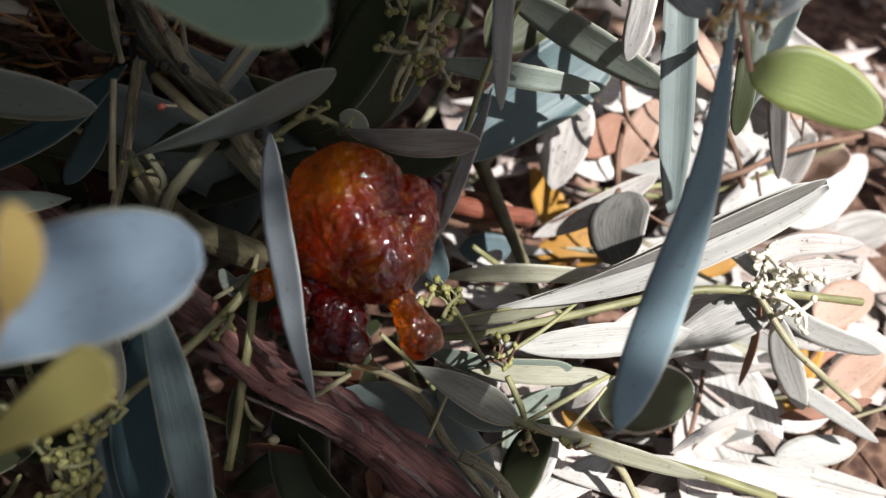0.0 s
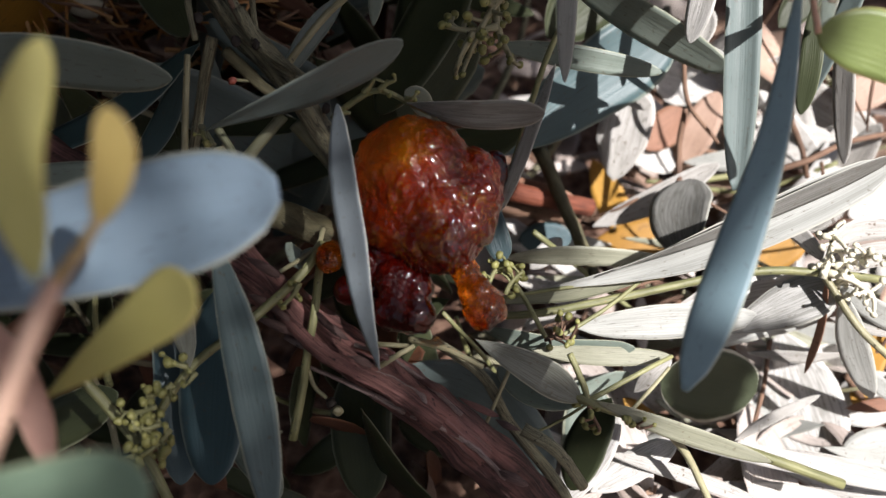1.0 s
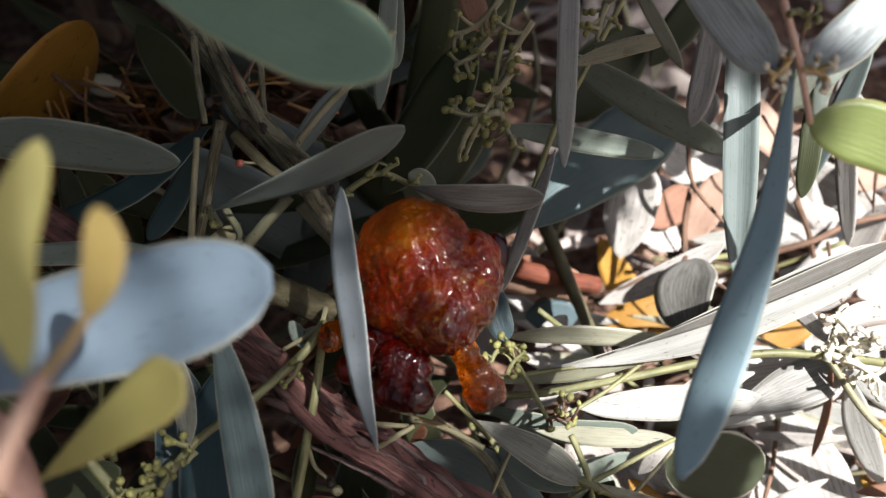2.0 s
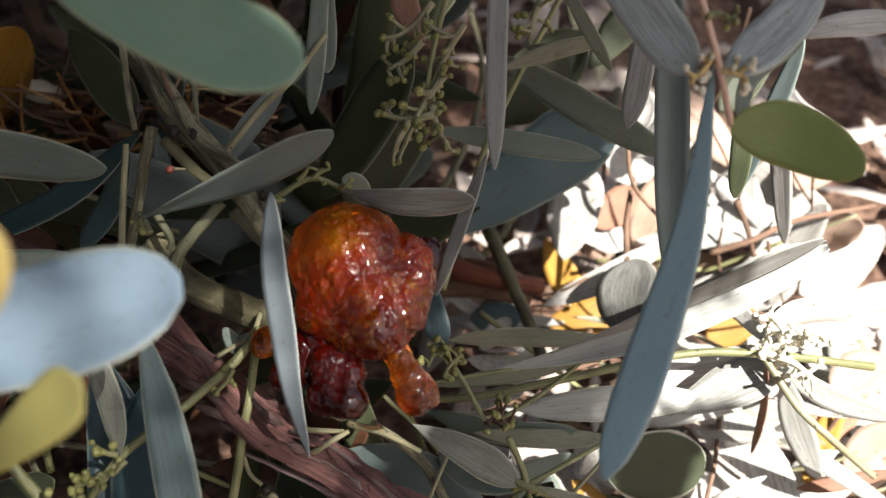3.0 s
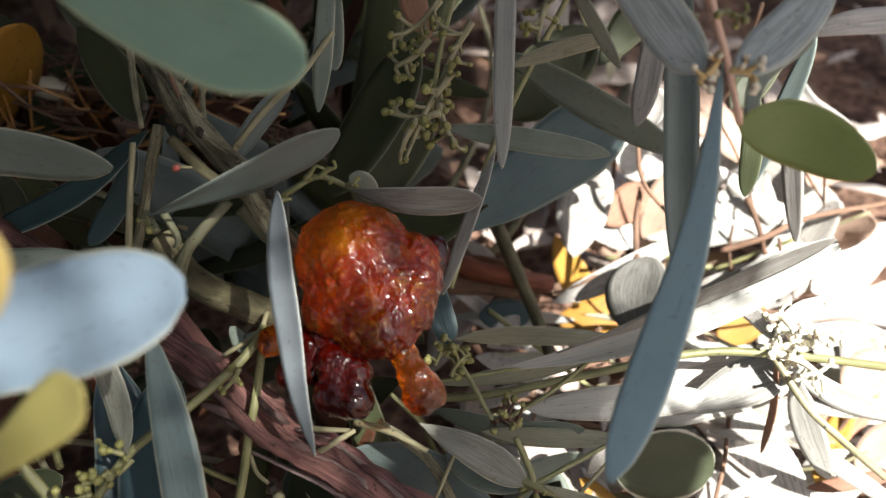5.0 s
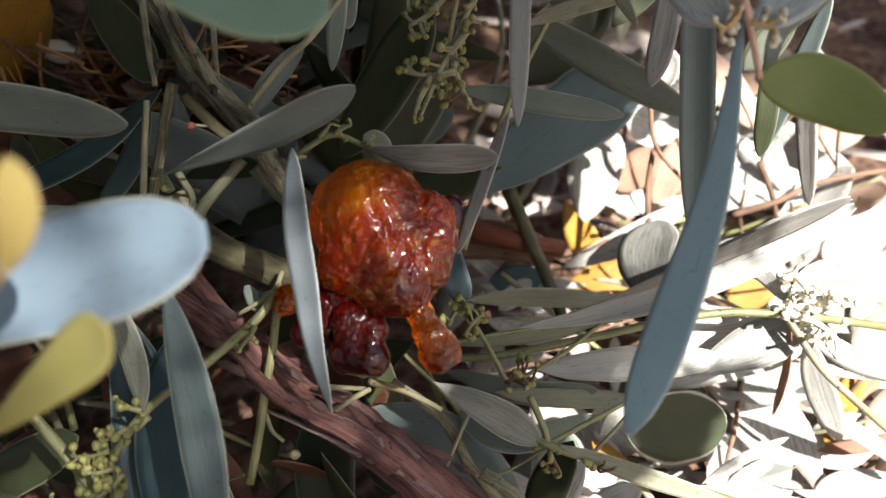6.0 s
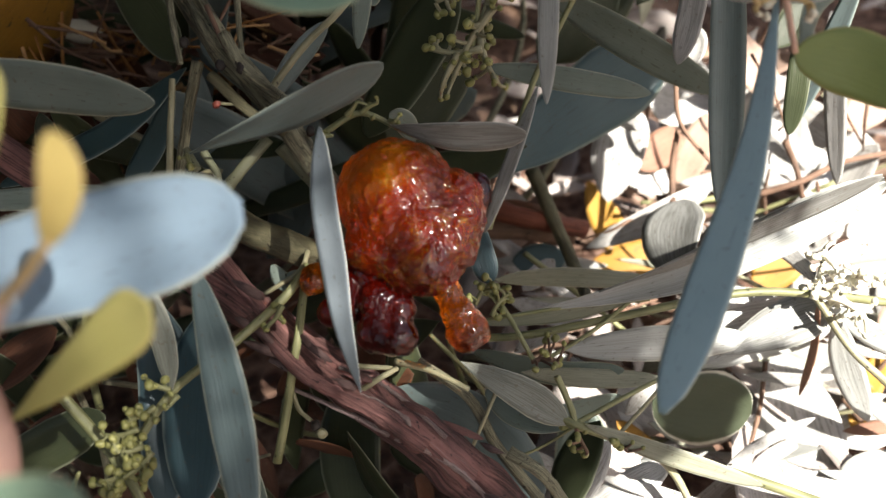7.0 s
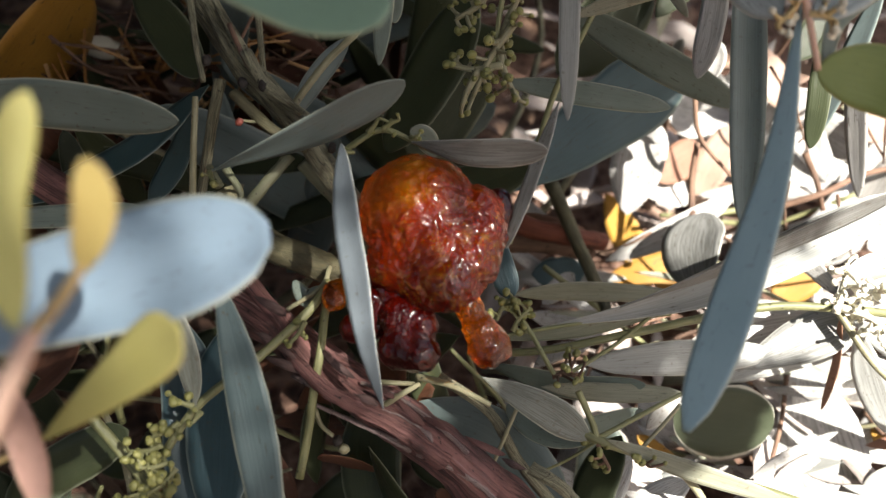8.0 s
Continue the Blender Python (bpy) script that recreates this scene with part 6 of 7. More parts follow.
stem(host, [(-0.1116, 0.2408, 0.0586), (-0.1008, 0.2344, 0.0575), (-0.0907, 0.2338, 0.0515)], 0.00097, 0.00030, BROWN_TWIG, name='fibre', rows=6, sides=5)
stem(host, [(-0.0865, 0.2267, 0.0421), (-0.0789, 0.2224, 0.0432), (-0.0716, 0.2230, 0.0385)], 0.00056, 0.00041, BROWN_TWIG, name='fibre', rows=6, sides=5)
stem(host, [(-0.0755, 0.2283, 0.0470), (-0.0640, 0.2225, 0.0466), (-0.0561, 0.2230, 0.0417)], 0.00078, 0.00051, RUST_FIBRE, name='fibre', rows=6, sides=5)
stem(host, [(-0.1102, 0.2473, 0.0732), (-0.1057, 0.2410, 0.0722), (-0.1025, 0.2412, 0.0670)], 0.00094, 0.00036, BROWN_TWIG, name='fibre', rows=6, sides=5)
stem(host, [(-0.0915, 0.2536, 0.0737), (-0.0815, 0.2459, 0.0714), (-0.0711, 0.2467, 0.0668)], 0.00047, 0.00050, RUST_FIBRE, name='fibre', rows=6, sides=5)
stem(host, [(-0.1073, 0.2489, 0.0674), (-0.0949, 0.2462, 0.0701), (-0.0877, 0.2514, 0.0699)], 0.00058, 0.00031, BROWN_TWIG, name='fibre', rows=6, sides=5)
stem(host, [(-0.1290, 0.2470, 0.0474), (-0.1244, 0.2429, 0.0487), (-0.1211, 0.2431, 0.0435)], 0.00057, 0.00030, RUST_FIBRE, name='fibre', rows=6, sides=5)
stem(host, [(-0.1188, 0.2421, 0.0762), (-0.1144, 0.2365, 0.0759), (-0.1143, 0.2367, 0.0708)], 0.00043, 0.00033, BROWN_TWIG, name='fibre', rows=6, sides=5)
stem(host, [(-0.1017, 0.2423, 0.0807), (-0.0902, 0.2363, 0.0800), (-0.0815, 0.2354, 0.0737)], 0.00057, 0.00041, RUST_FIBRE, name='fibre', rows=6, sides=5)
stem(host, [(-0.1083, 0.2386, 0.0553), (-0.0981, 0.2367, 0.0587), (-0.0915, 0.2404, 0.0571)], 0.00071, 0.00043, BROWN_TWIG, name='fibre', rows=6, sides=5)
stem(host, [(-0.1273, 0.2165, 0.0455), (-0.1167, 0.2136, 0.0479), (-0.1102, 0.2164, 0.0454)], 0.00046, 0.00033, RUST_FIBRE, name='fibre', rows=6, sides=5)
stem(host, [(-0.0961, 0.2383, 0.0397), (-0.0880, 0.2379, 0.0446), (-0.0818, 0.2418, 0.0432)], 0.00080, 0.00052, BROWN_TWIG, name='fibre', rows=6, sides=5)
stem(host, [(-0.0899, 0.2150, 0.0683), (-0.0837, 0.2106, 0.0693), (-0.0778, 0.2130, 0.0664)], 0.00081, 0.00037, BROWN_TWIG, name='fibre', rows=6, sides=5)
stem(host, [(-0.1035, 0.2227, 0.0854), (-0.0922, 0.2193, 0.0874), (-0.0836, 0.2215, 0.0842)], 0.00080, 0.00031, BROWN_TWIG, name='fibre', rows=6, sides=5)
stem(host, [(-0.0663, 0.2369, 0.0677), (-0.0610, 0.2318, 0.0681), (-0.0601, 0.2318, 0.0627)], 0.00077, 0.00042, RUST_FIBRE, name='fibre', rows=6, sides=5)
stem(host, [(-0.1296, 0.2588, 0.0675), (-0.1172, 0.2543, 0.0683), (-0.1091, 0.2567, 0.0653)], 0.00053, 0.00037, RUST_FIBRE, name='fibre', rows=6, sides=5)
stem(host, [(-0.0976, 0.2374, 0.0772), (-0.0868, 0.2355, 0.0807), (-0.0773, 0.2415, 0.0813)], 0.00066, 0.00035, BROWN_TWIG, name='fibre', rows=6, sides=5)
stem(host, [(-0.1131, 0.2178, 0.0465), (-0.1031, 0.2144, 0.0485), (-0.0970, 0.2183, 0.0470)], 0.00081, 0.00026, RUST_FIBRE, name='fibre', rows=6, sides=5)
stem(host, [(-0.0839, 0.2557, 0.0870), (-0.0763, 0.2478, 0.0844), (-0.0709, 0.2464, 0.0777)], 0.00053, 0.00038, RUST_FIBRE, name='fibre', rows=6, sides=5)
stem(host, [(-0.0714, 0.2111, 0.0570), (-0.0678, 0.2058, 0.0570), (-0.0670, 0.2050, 0.0508)], 0.00067, 0.00026, RUST_FIBRE, name='fibre', rows=6, sides=5)
stem(host, [(-0.1202, 0.2104, 0.0747), (-0.1120, 0.2060, 0.0758), (-0.1063, 0.2072, 0.0716)], 0.00057, 0.00039, RUST_FIBRE, name='fibre', rows=6, sides=5)
stem(host, [(-0.0766, 0.2444, 0.0584), (-0.0713, 0.2345, 0.0539), (-0.0670, 0.2319, 0.0459)], 0.00101, 0.00049, BROWN_TWIG, name='fibre', rows=6, sides=5)
stem(host, [(-0.0881, 0.2390, 0.0761), (-0.0761, 0.2356, 0.0781), (-0.0681, 0.2394, 0.0766)], 0.00064, 0.00036, RUST_FIBRE, name='fibre', rows=6, sides=5)
stem(host, [(-0.0949, 0.2364, 0.0696), (-0.0875, 0.2310, 0.0696), (-0.0840, 0.2315, 0.0647)], 0.00052, 0.00047, BROWN_TWIG, name='fibre', rows=6, sides=5)
stem(host, [(-0.1041, 0.2280, 0.0780), (-0.0962, 0.2233, 0.0787), (-0.0885, 0.2239, 0.0739)], 0.00084, 0.00027, BROWN_TWIG, name='fibre', rows=6, sides=5)
stem(host, [(-0.0976, 0.2423, 0.0728), (-0.0887, 0.2430, 0.0788), (-0.0830, 0.2488, 0.0793)], 0.00078, 0.00036, RUST_FIBRE, name='fibre', rows=6, sides=5)
stem(host, [(-0.1331, 0.2606, 0.0772), (-0.1253, 0.2564, 0.0783), (-0.1183, 0.2584, 0.0750)], 0.00068, 0.00027, RUST_FIBRE, name='fibre', rows=6, sides=5)
stem(host, [(-0.1082, 0.2197, 0.0772), (-0.0996, 0.2175, 0.0804), (-0.0960, 0.2220, 0.0795)], 0.00083, 0.00030, BROWN_TWIG, name='fibre', rows=6, sides=5)
stem(host, [(-0.0749, 0.1988, 0.0623), (-0.0668, 0.1935, 0.0624), (-0.0600, 0.1957, 0.0593)], 0.00056, 0.00024, BROWN_TWIG, name='fibre', rows=6, sides=5)
stem(host, [(-0.0606, 0.2109, 0.0703), (-0.0572, 0.2103, 0.0750), (-0.0538, 0.2142, 0.0735)], 0.00042, 0.00039, BROWN_TWIG, name='fibre', rows=6, sides=5)
stem(host, [(-0.1309, 0.2320, 0.0336), (-0.1175, 0.2281, 0.0350), (-0.1096, 0.2280, 0.0296)], 0.00064, 0.00043, BROWN_TWIG, name='fibre', rows=6, sides=5)
stem(host, [(-0.1202, 0.2385, 0.0770), (-0.1160, 0.2321, 0.0759), (-0.1142, 0.2329, 0.0713)], 0.00095, 0.00029, BROWN_TWIG, name='fibre', rows=6, sides=5)
stem(host, [(-0.0727, 0.2312, 0.0679), (-0.0691, 0.2234, 0.0654), (-0.0660, 0.2228, 0.0594)], 0.00069, 0.00031, RUST_FIBRE, name='fibre', rows=6, sides=5)
stem(host, [(-0.1043, 0.2466, 0.0459), (-0.0993, 0.2380, 0.0427), (-0.0941, 0.2340, 0.0334)], 0.00093, 0.00049, RUST_FIBRE, name='fibre', rows=6, sides=5)
stem(host, [(-0.0858, 0.2374, 0.0441), (-0.0786, 0.2354, 0.0475), (-0.0742, 0.2411, 0.0478)], 0.00099, 0.00039, BROWN_TWIG, name='fibre', rows=6, sides=5)
stem(host, [(-0.0747, 0.2678, 0.0695), (-0.0638, 0.2667, 0.0737), (-0.0536, 0.2716, 0.0733)], 0.00073, 0.00049, RUST_FIBRE, name='fibre', rows=6, sides=5)
stem(host, [(-0.1198, 0.2513, 0.0760), (-0.1110, 0.2505, 0.0807), (-0.1024, 0.2555, 0.0802)], 0.00100, 0.00031, BROWN_TWIG, name='fibre', rows=6, sides=5)
stem(host, [(-0.1081, 0.2274, 0.0384), (-0.0955, 0.2245, 0.0409), (-0.0852, 0.2278, 0.0388)], 0.00047, 0.00048, RUST_FIBRE, name='fibre', rows=6, sides=5)
stem(host, [(-0.0668, 0.2343, 0.0924), (-0.0635, 0.2268, 0.0903), (-0.0616, 0.2271, 0.0852)], 0.00076, 0.00026, BROWN_TWIG, name='fibre', rows=6, sides=5)
stem(host, [(-0.0833, 0.2164, 0.0509), (-0.0746, 0.2127, 0.0526), (-0.0659, 0.2161, 0.0506)], 0.00076, 0.00045, RUST_FIBRE, name='fibre', rows=6, sides=5)
stem(host, [(-0.1232, 0.2439, 0.0857), (-0.1136, 0.2404, 0.0876), (-0.1055, 0.2446, 0.0865)], 0.00093, 0.00041, BROWN_TWIG, name='fibre', rows=6, sides=5)
stem(host, [(-0.1000, 0.2228, 0.0639), (-0.0924, 0.2181, 0.0647), (-0.0900, 0.2190, 0.0602)], 0.00065, 0.00027, RUST_FIBRE, name='fibre', rows=6, sides=5)
stem(host, [(-0.1170, 0.2366, 0.0411), (-0.1088, 0.2346, 0.0445), (-0.1048, 0.2385, 0.0430)], 0.00089, 0.00050, BROWN_TWIG, name='fibre', rows=6, sides=5)
stem(host, [(-0.0697, 0.2327, 0.0443), (-0.0654, 0.2236, 0.0406), (-0.0623, 0.2222, 0.0339)], 0.00100, 0.00034, RUST_FIBRE, name='fibre', rows=6, sides=5)
stem(host, [(-0.1185, 0.2516, 0.0810), (-0.1116, 0.2462, 0.0810), (-0.1086, 0.2457, 0.0751)], 0.00086, 0.00032, BROWN_TWIG, name='fibre', rows=6, sides=5)
blob("shell_flake", (-0.1019, 0.2313, 0.0862), (0.0066, 0.0040, 0.0032), (-40, 10, 0), PETAL, host, 0.15, 31, fine=3, label="pale rounded flake")
leaf(host, [(-0.1236, 0.2343, 0.0758), (-0.1137, 0.2390, 0.0804), (-0.1079, 0.2464, 0.0852)], 0.0098, (0.3412, -0.8108, 0.4756), "oval", mat=SHADE_RUST)
leaf(host, [(-0.1063, 0.1795, 0.0882), (-0.0955, 0.1747, 0.0834), (-0.0819, 0.1719, 0.0805)], 0.0081, (0.0378, -0.6439, 0.7641), "strap", mat=SHADE_RUST)
leaf(host, [(-0.1079, 0.1271, 0.0223), (-0.0987, 0.1330, 0.0309), (-0.0896, 0.1401, 0.0353)], 0.0098, (0.1073, -0.7748, 0.6231), "oval", mat=SHADE_RUST)
leaf(host, [(-0.0896, 0.1221, 0.0173), (-0.0748, 0.1251, 0.0230), (-0.0641, 0.1321, 0.0273)], 0.0084, (-0.0308, -0.6664, 0.7449), "strap", mat=SHADE_RUST)
tagged(leaf(None, [(0.0214, 0.1374, 0.0191), (0.0266, 0.1348, 0.0166), (0.0332, 0.1322, 0.0140)], 0.0053, (0.0717, -0.6194, 0.7818), "strap", name="fallen_leaf", mat=DRY), "small pale dead leaf on dark litter", "leaf", "fallen leaves")
tagged(leaf(None, [(0.0450, 0.1431, 0.0249), (0.0494, 0.1405, 0.0223), (0.0560, 0.1374, 0.0191)], 0.0044, (0.0234, -0.6840, 0.7291), "strap", name="fallen_leaf", mat=OCHRE), "small ochre dead leaf under a twig", "leaf", "fallen leaves")
tagged(leaf(None, [(0.0169, 0.2234, 0.0353), (0.0213, 0.2209, 0.0329), (0.0266, 0.2187, 0.0306)], 0.0046, (-0.0484, -0.7541, 0.6550), "strap", name="fallen_leaf", mat=DRY), "small bright dead leaf on dark soil", "leaf", "fallen leaves")
tagged(leaf(None, [(0.0528, 0.1405, 0.0088), (0.0448, 0.1352, 0.0062), (0.0385, 0.1294, 0.0031)], 0.0076, (-0.0421, -0.4152, 0.9088), "strap", name="fallen_leaf", mat=RUST), "curled rust dead leaf under a twig", "leaf", "fallen leaves")
tagged(stem(None, [(0.0650, 0.1966, 0.0514), (0.0783, 0.1879, 0.0481), (0.0960, 0.1912, 0.0379)], 0.00042, 0.00037, BROWN_TWIG, name="fallen_twig"), "thin dark twig caught among dead leaves", "twig", "fallen twigs")
tagged(stem(None, [(0.0883, 0.2318, 0.0782), (0.0936, 0.2204, 0.0722), (0.1016, 0.2174, 0.0558)], 0.00048, 0.00027, BROWN_TWIG, name="fallen_twig"), "thin dark twig caught among dead leaves", "twig", "fallen twigs")
tagged(stem(None, [(0.0884, 0.1626, 0.0103), (0.0844, 0.1513, 0.0044), (0.0823, 0.1448, -0.0156)], 0.00050, 0.00041, BROWN_TWIG, name="fallen_twig"), "thin dark twig caught among dead leaves", "twig", "fallen twigs")
tagged(stem(None, [(0.0927, 0.1918, 0.0428), (0.0993, 0.1864, 0.0428), (0.1131, 0.1923, 0.0352)], 0.00046, 0.00045, BROWN_TWIG, name="fallen_twig"), "thin dark twig caught among dead leaves", "twig", "fallen twigs")
tagged(stem(None, [(0.1086, 0.2244, 0.0788), (0.1112, 0.2123, 0.0722), (0.1202, 0.2135, 0.0599)], 0.00043, 0.00038, BROWN_TWIG, name="fallen_twig"), "thin dark twig caught among dead leaves", "twig", "fallen twigs")
tagged(stem(None, [(0.0599, 0.1782, 0.0330), (0.0493, 0.1734, 0.0335), (0.0448, 0.1776, 0.0243)], 0.00040, 0.00026, BROWN_TWIG, name="fallen_twig"), "thin dark twig caught among dead leaves", "twig", "fallen twigs")
tagged(stem(None, [(0.0818, 0.1619, 0.0048), (0.0818, 0.1519, 0.0002), (0.0895, 0.1498, -0.0153)], 0.00047, 0.00039, BROWN_TWIG, name="fallen_twig"), "thin dark twig caught among dead leaves", "twig", "fallen twigs")
tagged(stem(None, [(0.1223, 0.2273, 0.0794), (0.1176, 0.2134, 0.0709), (0.1209, 0.2133, 0.0574)], 0.00072, 0.00027, BROWN_TWIG, name="fallen_twig"), "thin dark twig caught among dead leaves", "twig", "fallen twigs")
tagged(stem(None, [(0.0895, 0.1538, 0.0079), (0.0972, 0.1449, 0.0044), (0.1113, 0.1444, -0.0096)], 0.00058, 0.00042, BROWN_TWIG, name="fallen_twig"), "thin dark twig caught among dead leaves", "twig", "fallen twigs")
tagged(stem(None, [(0.0619, 0.2024, 0.0488), (0.0491, 0.1939, 0.0457), (0.0393, 0.1982, 0.0365)], 0.00059, 0.00025, BROWN_TWIG, name="fallen_twig"), "thin dark twig caught among dead leaves", "twig", "fallen twigs")
tagged(stem(None, [(0.1070, 0.2057, 0.0523), (0.1066, 0.1981, 0.0501), (0.1133, 0.1975, 0.0360)], 0.00061, 0.00027, BROWN_TWIG, name="fallen_twig"), "thin dark twig caught among dead leaves", "twig", "fallen twigs")
tagged(stem(None, [(0.1197, 0.2314, 0.0770), (0.1074, 0.2218, 0.0727), (0.0982, 0.2213, 0.0588)], 0.00065, 0.00035, BROWN_TWIG, name="fallen_twig"), "thin dark twig caught among dead leaves", "twig", "fallen twigs")


def straw():
    """Loose orange-brown straws heaped in the shade behind the grey branch."""
    rng = random.Random(41)
    host = thing("straw_heap", "heap of dry orange-brown straws in deep shade", "straw")
    for k in range(90):
        c = Vector((-0.0811, 0.2222, 0.0850)) + Vector((rng.uniform(-0.032, 0.024), rng.uniform(-0.012, 0.012), rng.uniform(-0.014, 0.014)))
        if k > 64:
            c = Vector((-0.0476, 0.2175, 0.0918)) + Vector((rng.uniform(-0.012, 0.012), rng.uniform(-0.010, 0.010), rng.uniform(-0.016, 0.012)))
        d = Vector((rng.gauss(0, 1), rng.gauss(0, 0.4), rng.gauss(0, 0.7))).normalized() * rng.uniform(0.004, 0.013)
        stem(host, [c - d, c + Vector((0, -0.001, rng.uniform(-0.002, 0.002))), c + d], rng.uniform(0.0003, 0.0008), rng.uniform(0.0002, 0.0005), rng.choice((RUST_FIBRE, STRAW, BROWN_TWIG, BROWN_TWIG)), name="straw", rows=5, sides=5)


straw()

# ---- foliage behind and overhead ----
def slant(a, b, d):
    """A point d metres down the 45 degree slope that runs into the shrub, a to the right and b up, as shares of d."""
    return Vector((a * d, (1 + b) * d * 0.7071, 0.2311 + (b - 1) * d * 0.7071))


def fill(host, rng, count, a_range, b_range, d_range, lengths, widths, mats, lean, stems=0.25, open_from=9.0):
    """Leaves and bare twigs that fill a stretch of the shrub; lean: mean slope and spread of their long axis in degrees; open_from: low leaves stay on this side of it."""
    for k in range(count):
        d = rng.uniform(*d_range)
        c = slant(rng.uniform(*a_range), rng.uniform(*b_range), d)
        c.z = max(c.z, 0.010)
        ang = radians(rng.gauss(*lean))
        axis = Vector((math.cos(ang), rng.uniform(-0.35, 0.35), math.sin(ang))).normalized()
        half = axis * rng.uniform(*lengths) * 0.5
        bend = Vector((rng.uniform(-1, 1), rng.uniform(-1, 1), rng.uniform(-1, 1))) * half.length * 0.18
        if rng.random() < stems:
            stem(host, [c - half, c + bend, c + half], rng.uniform(0.0006, 0.0012), rng.uniform(0.0004, 0.0008), rng.choice((GREY_BARK, GREEN_STEM, PALE_STEM, BROWN_TWIG)), name="twig", rows=8, sides=6)
        else:
            nrm = (rng.uniform(-0.7, 0.7), -0.7 + rng.uniform(-0.5, 0.5), 0.7)
            wide, form, skin = rng.uniform(*widths), rng.choice(("strap", "strap", "point", "blunt")), rng.choice(mats)
            cup, twist = rng.uniform(-0.1, 0.3), rng.uniform(-40, 40)
            if any(e.x > open_from and e.z < 0.08 for e in (c - half, c + half)):
                continue
            leaf(host, [c - half, c + bend, c + half], wide, nrm, form, skin, rows=12, cols=4, cup=cup, twist=twist)


def back_foliage():
    """Leaves of the same shrub that fill the gaps behind the branches."""
    rng = random.Random(5)
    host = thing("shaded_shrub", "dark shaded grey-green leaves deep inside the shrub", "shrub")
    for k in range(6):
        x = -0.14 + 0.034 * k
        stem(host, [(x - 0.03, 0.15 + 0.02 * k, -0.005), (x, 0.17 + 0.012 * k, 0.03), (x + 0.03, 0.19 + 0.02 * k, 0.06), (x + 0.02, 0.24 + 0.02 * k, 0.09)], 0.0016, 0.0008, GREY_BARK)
    # the darkened leaf colours below carry the gloom between the branches
    fill(host, rng, 40, (-0.22, 0.02), (0.0, 0.30), (0.25, 0.33), (0.025, 0.060), (0.005, 0.010), (SHADED_OLIVE, SHADE_RUST, SHADED_OLIVE), (60, 60), open_from=0.012)
    fill(host, rng, 34, (-0.52, -0.16), (0.10, 0.30), (0.27, 0.33), (0.025, 0.060), (0.005, 0.010), (SHADED_OLIVE, SHADED_OLIVE, SHADE_RUST), (50, 60))
    fill(host, rng, 30, (-0.52, -0.22), (0.0, 0.12), (0.23, 0.30), (0.025, 0.060), (0.005, 0.010), (SHADED_OLIVE, SHADED_OLIVE, SHADE_RUST), (60, 60))
    fill(host, rng, 85, (-0.52, 0.03), (-0.30, 0.02), (0.222, 0.27), (0.025, 0.060), (0.006, 0.012), (SHADED_OLIVE, SHADED_OLIVE, SHADED_OLIVE, SHADE_RUST), (75, 40), open_from=0.012)
    fill(host, rng, 30, (-0.26, -0.01), (0.06, 0.30), (0.245, 0.29), (0.050, 0.080), (0.010, 0.018), (SHADED_OLIVE, TEAL), (70, 35), 0.0, 0.012)
    host = thing("sunlit_shrub", "sunlit thicket of narrow pale leaves and thin twigs", "shrub")
    fill(host, rng, 52, (0.06, 0.50), (-0.28, 0.0), (0.250, 0.30), (0.020, 0.055), (0.002, 0.008), (SUN_PALED, DRY, SUNLIT_WHITE, PALE_LEAF), (-5, 30), 0.35)
    fill(host, rng, 18, (0.10, 0.52), (0.04, 0.28), (0.28, 0.34), (0.020, 0.050), (0.004, 0.009), (SUN_PALED, DRY, DRY, PALE_LEAF), (70, 50), 0.35)
    fill(host, rng, 46, (0.13, 0.50), (-0.27, 0.24), (0.288, 0.325), (0.020, 0.045), (0.008, 0.016), (DRY, SUNLIT_WHITE, PEACH, SUNLIT_WHITE), (10, 60), 0.12)


back_foliage()


def shade_leaves(name, label, centre, across, along, count, seed, size=0.06, thick=0.10, thin=()):
    """A dense bunch of unseen leafy twigs added to block the sun, spread over a slab that faces it; thin: sparse spots
    (point, radius, share left out).
    """
    rng = random.Random(seed)
    bm = bmesh.new()
    c, a, b = Vector(centre), Vector(across), Vector(along)
    for i in range(count):
        o = c + a * rng.uniform(-1, 1) + b * rng.uniform(-1, 1) + SUN * rng.uniform(-0.5, 0.5) * thick
        d = (a.normalized() * rng.gauss(0, 1) + b.normalized() * rng.gauss(0, 1)).normalized() * size * rng.uniform(0.35, 0.6)
        nrm = SUN + Vector((rng.uniform(-0.6, 0.6), rng.uniform(-0.6, 0.6), rng.uniform(-0.6, 0.6)))
        bend, wide, pick = rng.uniform(-0.004, 0.004), rng.uniform(0.2, 0.32), rng.random()
        if any((o - p - SUN * (o - p).dot(SUN)).length < r and pick < share for p, r, share in thin):
            continue
        blade(bm, [o - d, o + SUN * bend, o + d], size * wide, nrm, "strap", rows=5, cols=2)
    ob = part(name, bm, UNSEEN_LEAF)
    return tagged(ob, label, "foliage", kind="stuff")


RIGHT = (Vector((1, 0, 0)) - SUN * SUN.x).normalized()
UPWARD = SUN.cross(RIGHT).normalized()
EDGE = Vector((0.0436, 0.1676, 0.0815))     # a point on the border of the shade


